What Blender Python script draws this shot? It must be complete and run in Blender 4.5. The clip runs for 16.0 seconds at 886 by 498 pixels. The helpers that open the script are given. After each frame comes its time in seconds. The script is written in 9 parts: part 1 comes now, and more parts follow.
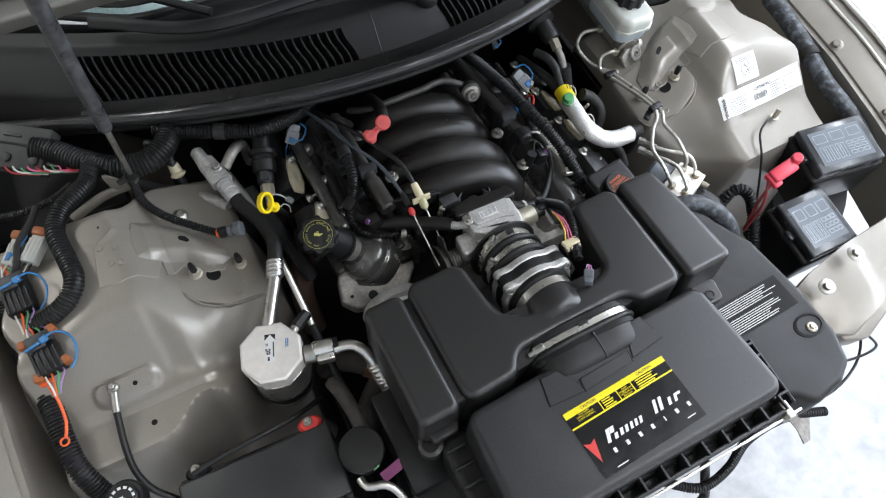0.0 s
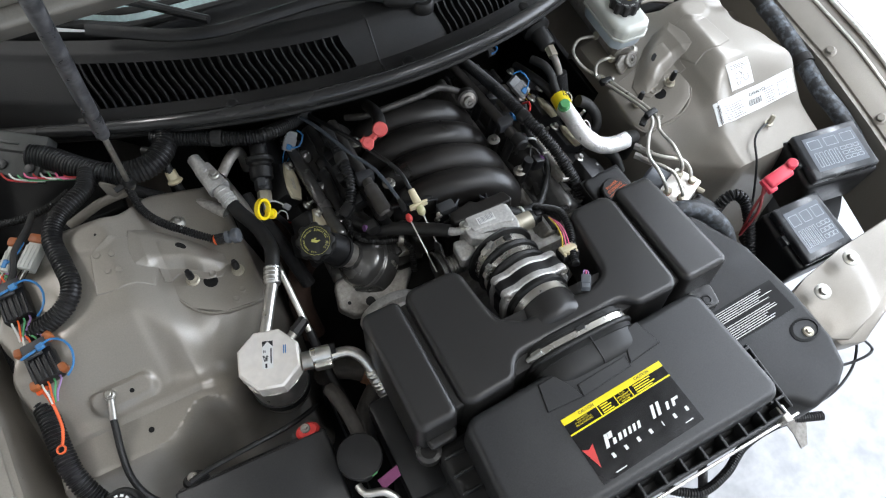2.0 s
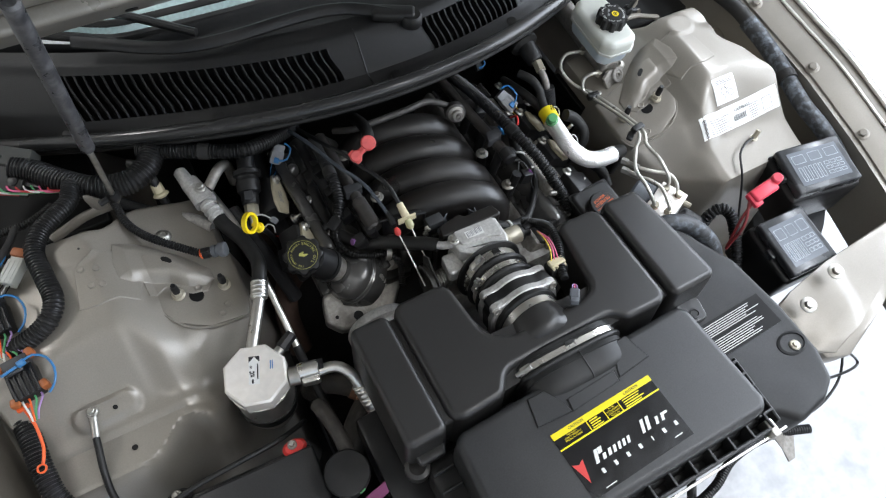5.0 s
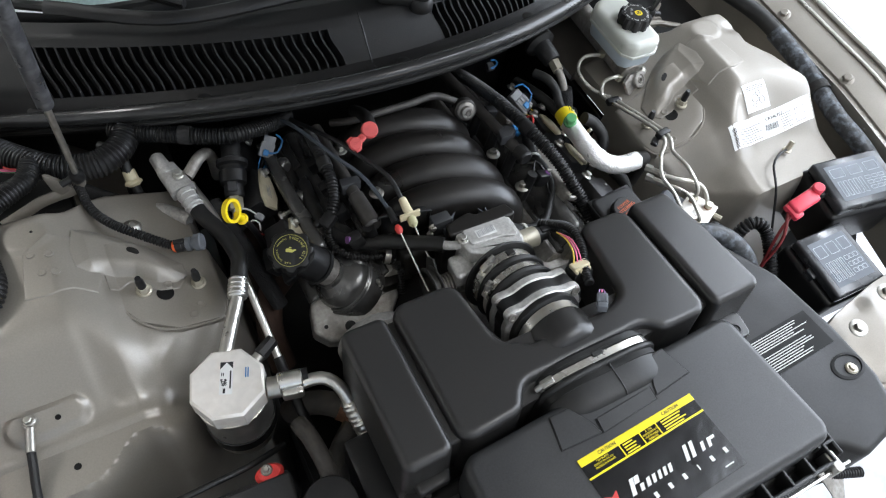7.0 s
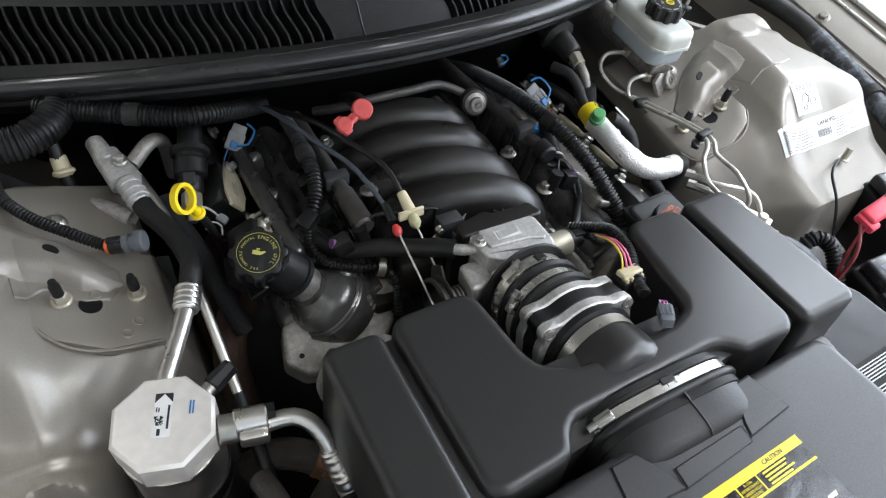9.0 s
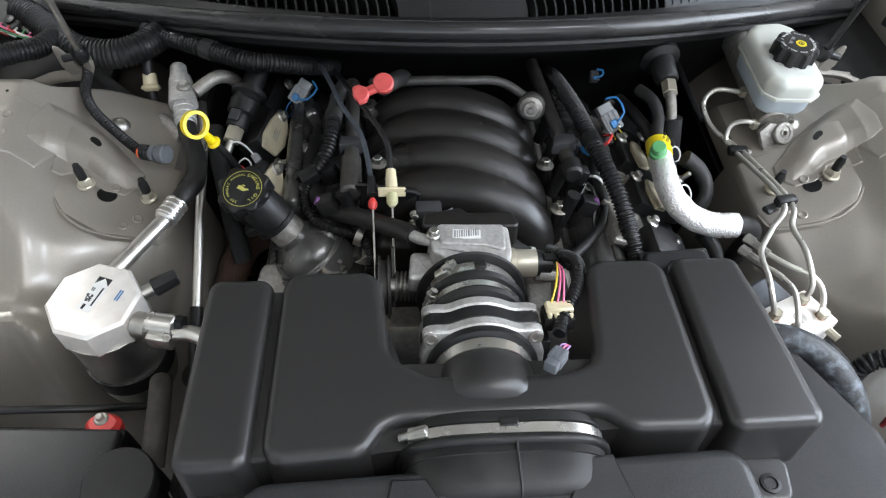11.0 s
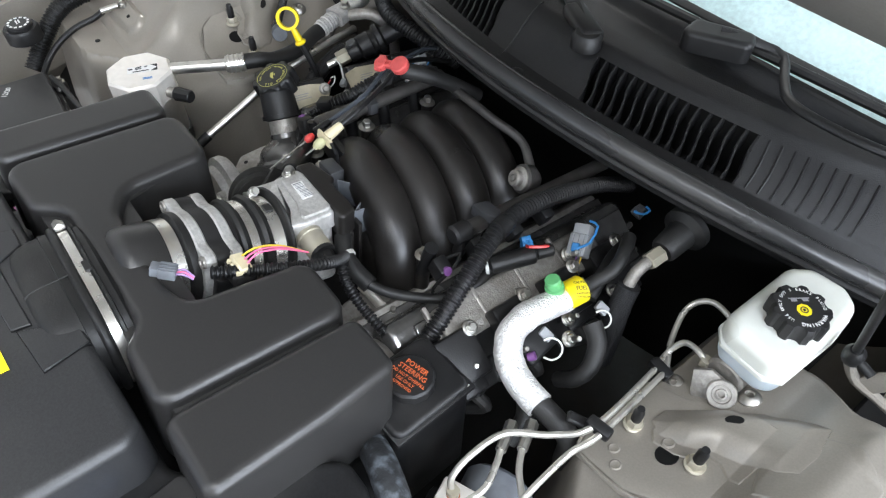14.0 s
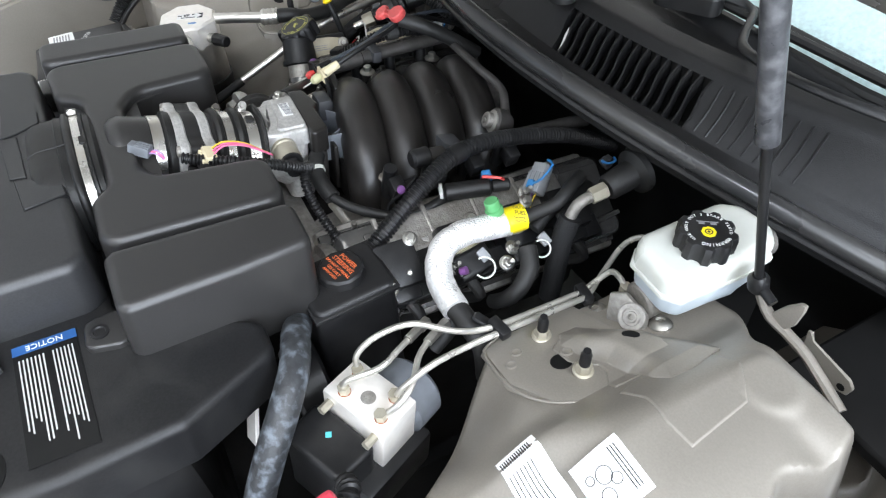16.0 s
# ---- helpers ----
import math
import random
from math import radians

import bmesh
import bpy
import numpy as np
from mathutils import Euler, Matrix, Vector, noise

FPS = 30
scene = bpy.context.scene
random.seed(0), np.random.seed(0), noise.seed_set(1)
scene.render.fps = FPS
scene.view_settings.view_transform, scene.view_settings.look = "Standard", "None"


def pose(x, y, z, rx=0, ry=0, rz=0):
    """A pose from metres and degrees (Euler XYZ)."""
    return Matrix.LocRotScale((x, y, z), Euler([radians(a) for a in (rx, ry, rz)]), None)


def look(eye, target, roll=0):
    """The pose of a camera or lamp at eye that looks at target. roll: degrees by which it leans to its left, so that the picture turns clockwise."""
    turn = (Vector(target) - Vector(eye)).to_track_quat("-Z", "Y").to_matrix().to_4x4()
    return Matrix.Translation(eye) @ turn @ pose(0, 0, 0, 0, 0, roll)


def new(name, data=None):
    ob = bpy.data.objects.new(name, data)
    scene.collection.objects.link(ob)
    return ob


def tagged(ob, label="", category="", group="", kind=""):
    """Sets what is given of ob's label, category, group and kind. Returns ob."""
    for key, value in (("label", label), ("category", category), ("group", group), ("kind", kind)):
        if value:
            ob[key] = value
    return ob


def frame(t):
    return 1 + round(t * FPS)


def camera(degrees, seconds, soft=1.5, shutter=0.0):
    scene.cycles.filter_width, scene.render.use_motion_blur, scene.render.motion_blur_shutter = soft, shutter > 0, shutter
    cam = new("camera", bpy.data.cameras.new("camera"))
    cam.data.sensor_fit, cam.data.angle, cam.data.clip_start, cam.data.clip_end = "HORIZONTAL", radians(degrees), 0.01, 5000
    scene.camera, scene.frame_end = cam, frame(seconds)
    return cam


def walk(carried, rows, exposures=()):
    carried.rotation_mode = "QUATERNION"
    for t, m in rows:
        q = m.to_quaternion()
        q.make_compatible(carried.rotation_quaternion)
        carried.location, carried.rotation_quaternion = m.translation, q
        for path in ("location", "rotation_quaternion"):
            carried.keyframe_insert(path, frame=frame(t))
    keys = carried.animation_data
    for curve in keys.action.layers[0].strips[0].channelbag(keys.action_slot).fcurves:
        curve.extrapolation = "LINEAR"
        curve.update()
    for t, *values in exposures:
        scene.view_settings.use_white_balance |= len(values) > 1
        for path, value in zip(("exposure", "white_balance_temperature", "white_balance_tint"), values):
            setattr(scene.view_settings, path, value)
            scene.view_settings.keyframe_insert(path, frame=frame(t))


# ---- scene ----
cam = camera(67.2, 16.0, 1.2)
PATH = [
    (0, (-0.366, -0.525, 1.786), (0.127, 0.213, -0.006), 7.0),
    (0.5, (-0.366, -0.525, 1.787), (0.135, 0.219, -0.001), 7.1),
    (1, (-0.369, -0.52, 1.788), (0.141, 0.22, 0.001), 7.8),
    (1.5, (-0.368, -0.525, 1.787), (0.142, 0.22, 0.003), 7.4),
    (2, (-0.369, -0.525, 1.787), (0.143, 0.223, 0.004), 7.4),
    (2.5, (-0.371, -0.523, 1.786), (0.147, 0.226, 0.006), 7.7),
    (3, (-0.367, -0.527, 1.786), (0.148, 0.226, 0.006), 7.4),
    (3.5, (-0.368, -0.522, 1.787), (0.158, 0.215, 0.004), 8.6),
    (4, (-0.363, -0.528, 1.787), (0.149, 0.222, 0.005), 7.4),
    (4.5, (-0.368, -0.523, 1.785), (0.137, 0.232, 0.002), 6.8),
    (5, (-0.37, -0.52, 1.785), (0.192, 0.238, 0.022), 9.3),
    (5.2, (-0.37, -0.514, 1.785), (0.186, 0.233, 0.015), 9.6),
    (7.3, (-0.391, -0.525, 1.59), (0.296, 0.389, -0.051), 11.8),
    (7.5, (-0.395, -0.523, 1.562), (0.324, 0.411, -0.055), 12.8),
    (8, (-0.394, -0.508, 1.497), (0.403, 0.427, -0.081), 15.9),
    (8.5, (-0.383, -0.481, 1.438), (0.384, 0.47, -0.146), 14.2),
    (8.7, (-0.379, -0.472, 1.424), (0.396, 0.502, -0.142), 13.1),
    (10.8, (-0.15, -0.555, 1.419), (0.111, 0.643, -0.161), 4.2),
    (11, (-0.086, -0.564, 1.423), (0.033, 0.645, -0.166), 3.4),
    (11.5, (0.082, -0.528, 1.421), (-0.148, 0.674, -0.161), 0.5),
    (12, (0.239, -0.472, 1.417), (-0.314, 0.587, -0.187), -3.1),
    (12.5, (0.413, -0.425, 1.41), (-0.407, 0.526, -0.147), -2.6),
    (13, (0.496, -0.396, 1.431), (-0.436, 0.483, -0.105), -1.8),
    (13.5, (0.493, -0.366, 1.423), (-0.451, 0.501, -0.112), 1.4),
    (14, (0.507, -0.342, 1.415), (-0.486, 0.483, -0.113), 2.0),
    (14.5, (0.517, -0.335, 1.415), (-0.497, 0.485, -0.101), 1.6),
    (15, (0.516, -0.332, 1.412), (-0.5, 0.476, -0.109), 1.2),
    (15.5, (0.559, -0.316, 1.397), (-0.512, 0.448, -0.11), 0.1),
    (16, (0.723, -0.262, 1.367), (-0.507, 0.334, -0.094), -2.6),
]
walk(cam, [(t, look(eye, target, roll)) for t, eye, target, roll in PATH], [(0, -0.07), (8.5, 0.0), (11, 0.26), (12, 0.33), (16, 0.30)])

# ---- world and light ----
world = bpy.data.worlds.new("world")
scene.world = world
world.use_nodes = True
_n = world.node_tree.nodes
_sky = _n.new("ShaderNodeTexSky")
_sky.sky_type, _sky.sun_disc = "NISHITA", False
_sky.sun_elevation, _sky.sun_rotation = radians(45), radians(150)
world.node_tree.links.new(_sky.outputs[0], _n["Background"].inputs[0])
_n["Background"].inputs[1].default_value = 0.15


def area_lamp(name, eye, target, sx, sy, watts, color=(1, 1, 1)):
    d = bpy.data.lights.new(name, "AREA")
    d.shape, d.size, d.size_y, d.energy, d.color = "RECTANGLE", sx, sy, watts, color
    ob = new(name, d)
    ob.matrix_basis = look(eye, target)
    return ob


# daylight in the two open roller doors, and unseen fill lamps added at the ceiling
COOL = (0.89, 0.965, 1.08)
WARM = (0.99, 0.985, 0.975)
area_lamp("door_daylight_front", (0.9, -4.3, 1.75), (0.3, 0.0, 0.8), 4.4, 3.0, 26, WARM)
area_lamp("door_daylight_side", (3.9, -0.6, 1.7), (0.0, -0.2, 0.8), 3.4, 2.8, 235, COOL)
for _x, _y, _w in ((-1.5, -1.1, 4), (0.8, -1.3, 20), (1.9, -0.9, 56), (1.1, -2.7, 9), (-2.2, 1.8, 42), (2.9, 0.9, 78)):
    area_lamp("ceiling_fill", (_x, _y, 3.33), (_x, _y, 0), 0.35, 1.5, _w, WARM if _x < 1 else COOL)


# ---- materials ----
def mat(name, color, rough=0.5, metal=0.0, var=0.15, scale=40.0, bump=0.0, bscale=200.0, coat=0.0, spec=0.5, dirt=None, dscale=6.0, damt=0.5, rvar=0.12, trans=0.0, sss=0.0, stretch=(1, 1, 1)):
    """A surface: grain and larger stains vary the colour and the gloss; a fine relief on top."""
    m = bpy.data.materials.new(name)
    m.use_nodes = True
    nt = m.node_tree
    b = nt.nodes["Principled BSDF"]
    tc = nt.nodes.new("ShaderNodeTexCoord")
    mp = nt.nodes.new("ShaderNodeMapping")
    mp.inputs["Scale"].default_value = stretch
    nt.links.new(tc.outputs["Object"], mp.inputs[0])

    def tex(sc, det=4.0):
        n = nt.nodes.new("ShaderNodeTexNoise")
        n.inputs["Scale"].default_value, n.inputs["Detail"].default_value = sc, det
        nt.links.new(mp.outputs[0], n.inputs["Vector"])
        return n

    def ramp(src, a, c):
        r = nt.nodes.new("ShaderNodeMapRange")
        r.inputs[1].default_value, r.inputs[2].default_value = 0.3, 0.7
        r.inputs[3].default_value, r.inputs[4].default_value = a, c
        nt.links.new(src, r.inputs[0])
        return r.outputs[0]

    grain = tex(scale)
    hsv = nt.nodes.new("ShaderNodeHueSaturation")
    hsv.inputs["Color"].default_value = (*color, 1)
    nt.links.new(ramp(grain.outputs[0], 1 - var, 1 + var), hsv.inputs["Value"])
    out = hsv.outputs[0]
    stain = tex(dscale, 6.0)
    if dirt:
        mx = nt.nodes.new("ShaderNodeMix")
        mx.data_type = "RGBA"
        mx.inputs[7].default_value = (*dirt, 1)
        nt.links.new(out, mx.inputs[6])
        r = nt.nodes.new("ShaderNodeMapRange")
        r.inputs[1].default_value, r.inputs[2].default_value, r.inputs[4].default_value = 0.48, 0.72, damt
        nt.links.new(stain.outputs[0], r.inputs[0])
        nt.links.new(r.outputs[0], mx.inputs[0])
        out = mx.outputs[2]
    nt.links.new(out, b.inputs["Base Color"])
    nt.links.new(ramp(stain.outputs[0], max(0.03, rough - rvar), min(1, rough + rvar)), b.inputs["Roughness"])
    b.inputs["Metallic"].default_value = metal
    b.inputs["Specular IOR Level"].default_value = spec
    b.inputs["Coat Weight"].default_value = coat
    b.inputs["Coat Roughness"].default_value = 0.08
    b.inputs["Transmission Weight"].default_value = trans
    if sss:
        b.inputs["Subsurface Weight"].default_value = sss
        b.inputs["Subsurface Radius"].default_value = (0.02, 0.02, 0.018)
        b.inputs["Subsurface Scale"].default_value = 0.6
    if bump:
        bn = nt.nodes.new("ShaderNodeBump")
        bn.inputs["Strength"].default_value, bn.inputs["Distance"].default_value = bump, 0.002
        nt.links.new(tex(bscale, 3.0).outputs[0], bn.inputs["Height"])
        nt.links.new(bn.outputs[0], b.inputs["Normal"])
    return m


DUST = (0.13, 0.12, 0.105)
M_DUCT = mat("moulded_plastic", (0.0245, 0.0236, 0.0229), 0.33, var=0.12, scale=700, bump=0.06, bscale=1100, dscale=9, rvar=0.03)
M_TRAY = mat("tray_plastic", (0.0105, 0.0105, 0.011), 0.46, spec=0.32, var=0.3, scale=420, bump=0.1, bscale=900, dirt=(0.03, 0.029, 0.027), damt=0.5, dscale=16)
M_NOTICE = mat("dark_blue_ink", (0.02, 0.09, 0.27), 0.4, var=0.1, scale=60)
M_LID = mat("grained_plastic", (0.021, 0.0213, 0.0222), 0.40, var=0.25, scale=520, bump=0.12, bscale=1000, dirt=(0.05, 0.049, 0.046), damt=0.3, dscale=9, rvar=0.05)
M_MANIFOLD = mat("manifold_nylon", (0.0125, 0.0112, 0.0102), 0.38, var=0.15, scale=120, bump=0.1, bscale=500, dirt=(0.034, 0.029, 0.025), damt=0.4, dscale=10)
M_BLACK = mat("black_plastic", (0.009, 0.009, 0.0095), 0.42, var=0.2, scale=100, bump=0.08, bscale=500, spec=0.4, dirt=(0.03, 0.028, 0.026), damt=0.4, dscale=15)
M_RUBBER = mat("rubber", (0.012, 0.0118, 0.0115), 0.5, var=0.2, scale=80, bump=0.1, bscale=400, spec=0.4, dirt=(0.05, 0.047, 0.043), damt=0.35, dscale=18)
M_HOSEGREY = mat("dusty_hose", (0.03, 0.032, 0.035), 0.55, var=0.4, scale=90, bump=0.4, bscale=160, dirt=(0.2, 0.23, 0.265), damt=0.75, dscale=85)
M_LOOM = mat("loom_plastic", (0.007, 0.007, 0.0075), 0.42, var=0.2, scale=80, spec=0.4, dirt=(0.03, 0.028, 0.026), damt=0.4, dscale=14)
M_DARK = mat("grimy_iron", (0.008, 0.0075, 0.007), 0.75, var=0.4, scale=30, bump=0.3, bscale=90, dirt=(0.02, 0.014, 0.01), damt=0.6, dscale=9, spec=0.3)
M_CAST = mat("cast_aluminium", (0.58, 0.57, 0.55), 0.50, metal=0.6, var=0.14, scale=260, bump=0.45, bscale=650, dirt=(0.22, 0.2, 0.18), damt=0.55, dscale=28)
M_CASTD = mat("weathered_aluminium", (0.36, 0.34, 0.31), 0.44, metal=0.6, var=0.2, scale=160, bump=0.4, bscale=450, dirt=(0.10, 0.085, 0.07), damt=0.6, dscale=16)
M_ALU = mat("bright_aluminium", (0.74, 0.72, 0.68), 0.36, metal=1.0, var=0.08, scale=70, bump=0.08, bscale=300, dirt=(0.55, 0.5, 0.42), damt=0.4, dscale=20)
M_TOP = mat("satin_aluminium", (0.84, 0.80, 0.745), 0.42, metal=0.35, var=0.05, scale=90, bump=0.03, bscale=300, dirt=(0.66, 0.55, 0.42), damt=0.22, dscale=24)
M_VCOVER = mat("dark_polished_aluminium", (0.15, 0.147, 0.143), 0.24, metal=0.65, var=0.2, scale=60, bump=0.1, bscale=250, dirt=(0.03, 0.027, 0.024), damt=0.6, dscale=14)
M_STEEL = mat("zinc_steel", (0.46, 0.45, 0.42), 0.42, metal=1.0, var=0.15, scale=90, dirt=(0.25, 0.2, 0.14), damt=0.4, dscale=40)
M_LINE = mat("coated_brake_line", (0.56, 0.54, 0.49), 0.33, metal=0.7, var=0.1, scale=90, dirt=(0.3, 0.28, 0.24), damt=0.4, dscale=30)
M_CHROME = mat("stainless_band", (0.72, 0.70, 0.66), 0.3, metal=0.9, var=0.1, scale=60, dirt=(0.4, 0.33, 0.22), damt=0.6, dscale=30)
M_PAINT = mat("pewter_paint", (0.268, 0.244, 0.210), 0.40, metal=0.25, var=0.06, scale=500, coat=0.22, dirt=(0.2, 0.182, 0.155), damt=0.5, dscale=7)
# black of real parts; the shade of holes and the deep bay uses it too
M_BLACKSHADE = mat("black_sheet_and_shade", (0.005, 0.005, 0.005), 0.6, var=0.3, scale=20, bump=0.1, bscale=60, spec=0.25, dirt=(0.012, 0.011, 0.010), damt=0.6, dscale=6)
M_COWL = mat("cowl_plastic", (0.0085, 0.0084, 0.0088), 0.5, spec=0.36, var=0.2, scale=200, bump=0.25, bscale=700, dirt=(0.035, 0.034, 0.032), damt=0.45, dscale=6)
M_SEAL = mat("seal_rubber", (0.026, 0.026, 0.0265), 0.25, var=0.2, scale=50, bump=0.05, bscale=200, dirt=(0.06, 0.056, 0.05), damt=0.5, dscale=9, stretch=(0.2, 1, 1))
M_FOIL = mat("foil_sleeve", (0.93, 0.92, 0.90), 0.36, metal=0.55, var=0.05, scale=300, bump=1.0, bscale=420, dirt=(0.7, 0.66, 0.58), damt=0.3, dscale=40)
M_DULLFOIL = mat("dull_foil", (0.5, 0.48, 0.45), 0.5, metal=0.6, var=0.2, scale=200, bump=0.8, bscale=350, dirt=(0.2, 0.18, 0.15), damt=0.5, dscale=30)
M_HOSEDUST = mat("muddy_rubber", (0.035, 0.031, 0.027), 0.7, var=0.3, scale=90, bump=0.3, bscale=220, dirt=(0.1, 0.085, 0.065), damt=0.6, dscale=26)
M_COPPER = mat("rusty_copper_clamp", (0.26, 0.12, 0.06), 0.6, metal=0.4, var=0.3, scale=120, bump=0.2, bscale=300, dirt=(0.1, 0.06, 0.04), damt=0.5, dscale=40)
M_BRAID = mat("braided_sleeve", (0.012, 0.012, 0.013), 0.6, var=0.6, scale=500, bump=0.9, bscale=700, spec=0.4)
M_INKPALE = mat("pale_print", (0.52, 0.52, 0.5), 0.5, var=0.1, scale=60)
M_WHITEPL = mat("reservoir_plastic", (0.56, 0.57, 0.525), 0.36, var=0.06, scale=30, sss=0.3, dirt=(0.6, 0.58, 0.47), damt=0.5, dscale=9)
M_FLUIDPL = mat("filled_plastic", (0.5, 0.56, 0.6), 0.36, var=0.05, scale=30, sss=0.3)
M_YELLOW = mat("yellow_plastic", (0.85, 0.63, 0.01), 0.38, var=0.08, scale=60)
M_RED = mat("red_plastic", (0.62, 0.05, 0.045), 0.4, var=0.1, scale=60)
M_PINK = mat("faded_red_plastic", (0.75, 0.06, 0.1), 0.42, var=0.12, scale=60)
M_GREEN = mat("green_plastic", (0.1, 0.35, 0.13), 0.45, var=0.1, scale=60)
M_BLUE = mat("blue_plastic", (0.03, 0.19, 0.45), 0.4, var=0.1, scale=60)
M_ORANGE = mat("orange_plastic", (0.85, 0.13, 0.03), 0.42, var=0.1, scale=60)
M_BROWN = mat("brown_plastic", (0.33, 0.1, 0.03), 0.5, var=0.15, scale=60)
M_PURPLE = mat("purple_plastic", (0.16, 0.06, 0.2), 0.5, var=0.1, scale=60)
M_GREYPL = mat("grey_connector", (0.3, 0.31, 0.32), 0.48, var=0.1, scale=60, dirt=(0.12, 0.11, 0.1), damt=0.4, dscale=30)
M_CREAM = mat("cream_plastic", (0.68, 0.6, 0.4), 0.45, var=0.1, scale=60, dirt=(0.4, 0.33, 0.2), damt=0.4, dscale=30)
M_BEIGE = mat("faded_coil_plate", (0.46, 0.41, 0.29), 0.5, var=0.12, scale=60, dirt=(0.2, 0.16, 0.11), damt=0.5, dscale=25)
M_WHITE = mat("white_paper", (0.82, 0.82, 0.8), 0.55, var=0.03, scale=60)
M_LABELYEL = mat("yellow_label", (0.86, 0.68, 0.015), 0.4, var=0.04, scale=60)
M_LABELBLACK = mat("glossy_black_label", (0.006, 0.006, 0.007), 0.27, var=0.3, scale=30, bump=0.3, bscale=60)
M_INK = mat("dark_ink", (0.02, 0.02, 0.022), 0.5, var=0.2, scale=60)
M_INKGREY = mat("grey_ink", (0.25, 0.25, 0.26), 0.5, var=0.2, scale=60)
M_INKWHITE = mat("white_ink", (0.75, 0.75, 0.73), 0.5, var=0.05, scale=60)
M_INKYEL = mat("olive_ink", (0.5, 0.47, 0.12), 0.5, var=0.1, scale=60)
M_INKORANGE = mat("orange_ink", (0.75, 0.16, 0.05), 0.5, var=0.1, scale=60)
M_RUST = mat("rusty_iron", (0.035, 0.017, 0.010), 0.85, var=0.4, scale=60, bump=0.4, bscale=150)
M_FUSELID = mat("smoked_fuse_lid", (0.03, 0.032, 0.035), 0.24, var=0.15, scale=40, dirt=(0.12, 0.125, 0.13), damt=0.5, dscale=20)
M_FUSELABEL = mat("fuse_label", (0.075, 0.09, 0.112), 0.35, var=0.1, scale=40)
# opaque pale teal imitates the reflection in the glass; the stain is dust
M_GLASS = mat("windscreen_glass", (0.61, 0.75, 0.74), 0.12, var=0.12, scale=160, dirt=(0.72, 0.82, 0.81), damt=0.7, dscale=6)
M_WALL = mat("white_wall", (0.74, 0.73, 0.7), 0.8, var=0.04, scale=4, bump=0.05, bscale=60)
M_FLOOR = mat("painted_concrete", (0.46, 0.46, 0.465), 0.5, var=0.09, scale=42, bump=0.08, bscale=50, dirt=(0.33, 0.33, 0.34), damt=0.8, dscale=14)
M_HOODPAINT = mat("hood_paint", (0.3, 0.285, 0.255), 0.36, metal=0.35, var=0.05, scale=300, coat=0.3, dirt=(0.22, 0.2, 0.18), damt=0.4, dscale=4)
M_TAPE = mat("cloth_tape", (0.022, 0.021, 0.02), 0.75, var=0.3, scale=70, bump=0.4, bscale=260)
M_WIRER = mat("red_wire", (0.42, 0.03, 0.03), 0.45)
M_WIREP = mat("pink_wire", (0.75, 0.15, 0.3), 0.45)
M_WIREY = mat("yellow_wire", (0.75, 0.55, 0.05), 0.45)
M_WIREV = mat("violet_wire", (0.35, 0.22, 0.45), 0.45)
M_WIREW = mat("white_wire", (0.7, 0.7, 0.66), 0.45)
M_WIREG = mat("green_wire", (0.1, 0.35, 0.15), 0.45)
M_STRUT = mat("scuffed_black_enamel", (0.045, 0.046, 0.05), 0.35, var=0.3, scale=50, bump=0.15, bscale=220, dirt=(0.25, 0.25, 0.26), damt=0.4, dscale=70)
M_PIPEGREY = mat("dark_zinc", (0.07, 0.068, 0.064), 0.45, metal=0.5, var=0.2, scale=60)
M_BEIGEMETAL = mat("yellow_zinc_can", (0.46, 0.425, 0.34), 0.42, metal=0.5, var=0.1, scale=60, dirt=(0.25, 0.22, 0.15), damt=0.5, dscale=30)
M_CLIP = mat("dark_grey_plastic", (0.038, 0.039, 0.042), 0.5, var=0.15, scale=60)
M_PIPE = mat("dull_steel_pipe", (0.075, 0.07, 0.065), 0.5, metal=0.5, var=0.25, scale=60)
M_LEVER = mat("faded_red_lever", (0.6, 0.085, 0.08), 0.42, var=0.12, scale=80)
M_GREYSHEATH = mat("grey_sheath", (0.06, 0.07, 0.085), 0.45, var=0.15, scale=60)
M_BEIGEBEAD = mat("olive_bead", (0.5, 0.48, 0.28), 0.4, var=0.1, scale=60)
M_PLUG = mat("slate_plastic", (0.13, 0.14, 0.155), 0.45, var=0.15, scale=60, dirt=(0.06, 0.06, 0.06), damt=0.4, dscale=40)
M_TURQ = mat("turquoise_dot", (0.1, 0.5, 0.55), 0.5)
M_FUSELINE = mat("pale_blue_ink", (0.42, 0.46, 0.5), 0.5, var=0.1, scale=60)
M_CABLERED = mat("grimy_red_cable", (0.2, 0.02, 0.022), 0.5, var=0.3, scale=60)
M_PURPLETAG = mat("purple_tag", (0.3, 0.07, 0.2), 0.6, var=0.15, scale=80)
M_MODULE = mat("module_casting", (0.032, 0.034, 0.031), 0.55, metal=0.1, var=0.15, scale=60, dirt=(0.08, 0.08, 0.075), damt=0.5, dscale=20)


# ---- building helpers ----
def link_mesh(name, bm, material, smooth=True, angle=0.62):
    bmesh.ops.recalc_face_normals(bm, faces=bm.faces)
    for e in bm.edges:
        if len(e.link_faces) == 2 and e.calc_face_angle(0) > angle:
            e.smooth = False
    for f in bm.faces:
        f.smooth = smooth
    me = bpy.data.meshes.new(name)
    bm.to_mesh(me)
    bm.free()
    me.materials.append(material)
    return new(name, me)


def thing(name, base, label, category, group="", kind=""):
    ob = new(name)
    ob.empty_display_size = 0.02
    ob.matrix_basis = Matrix.Translation(base)
    return tagged(ob, label, category, group, kind)


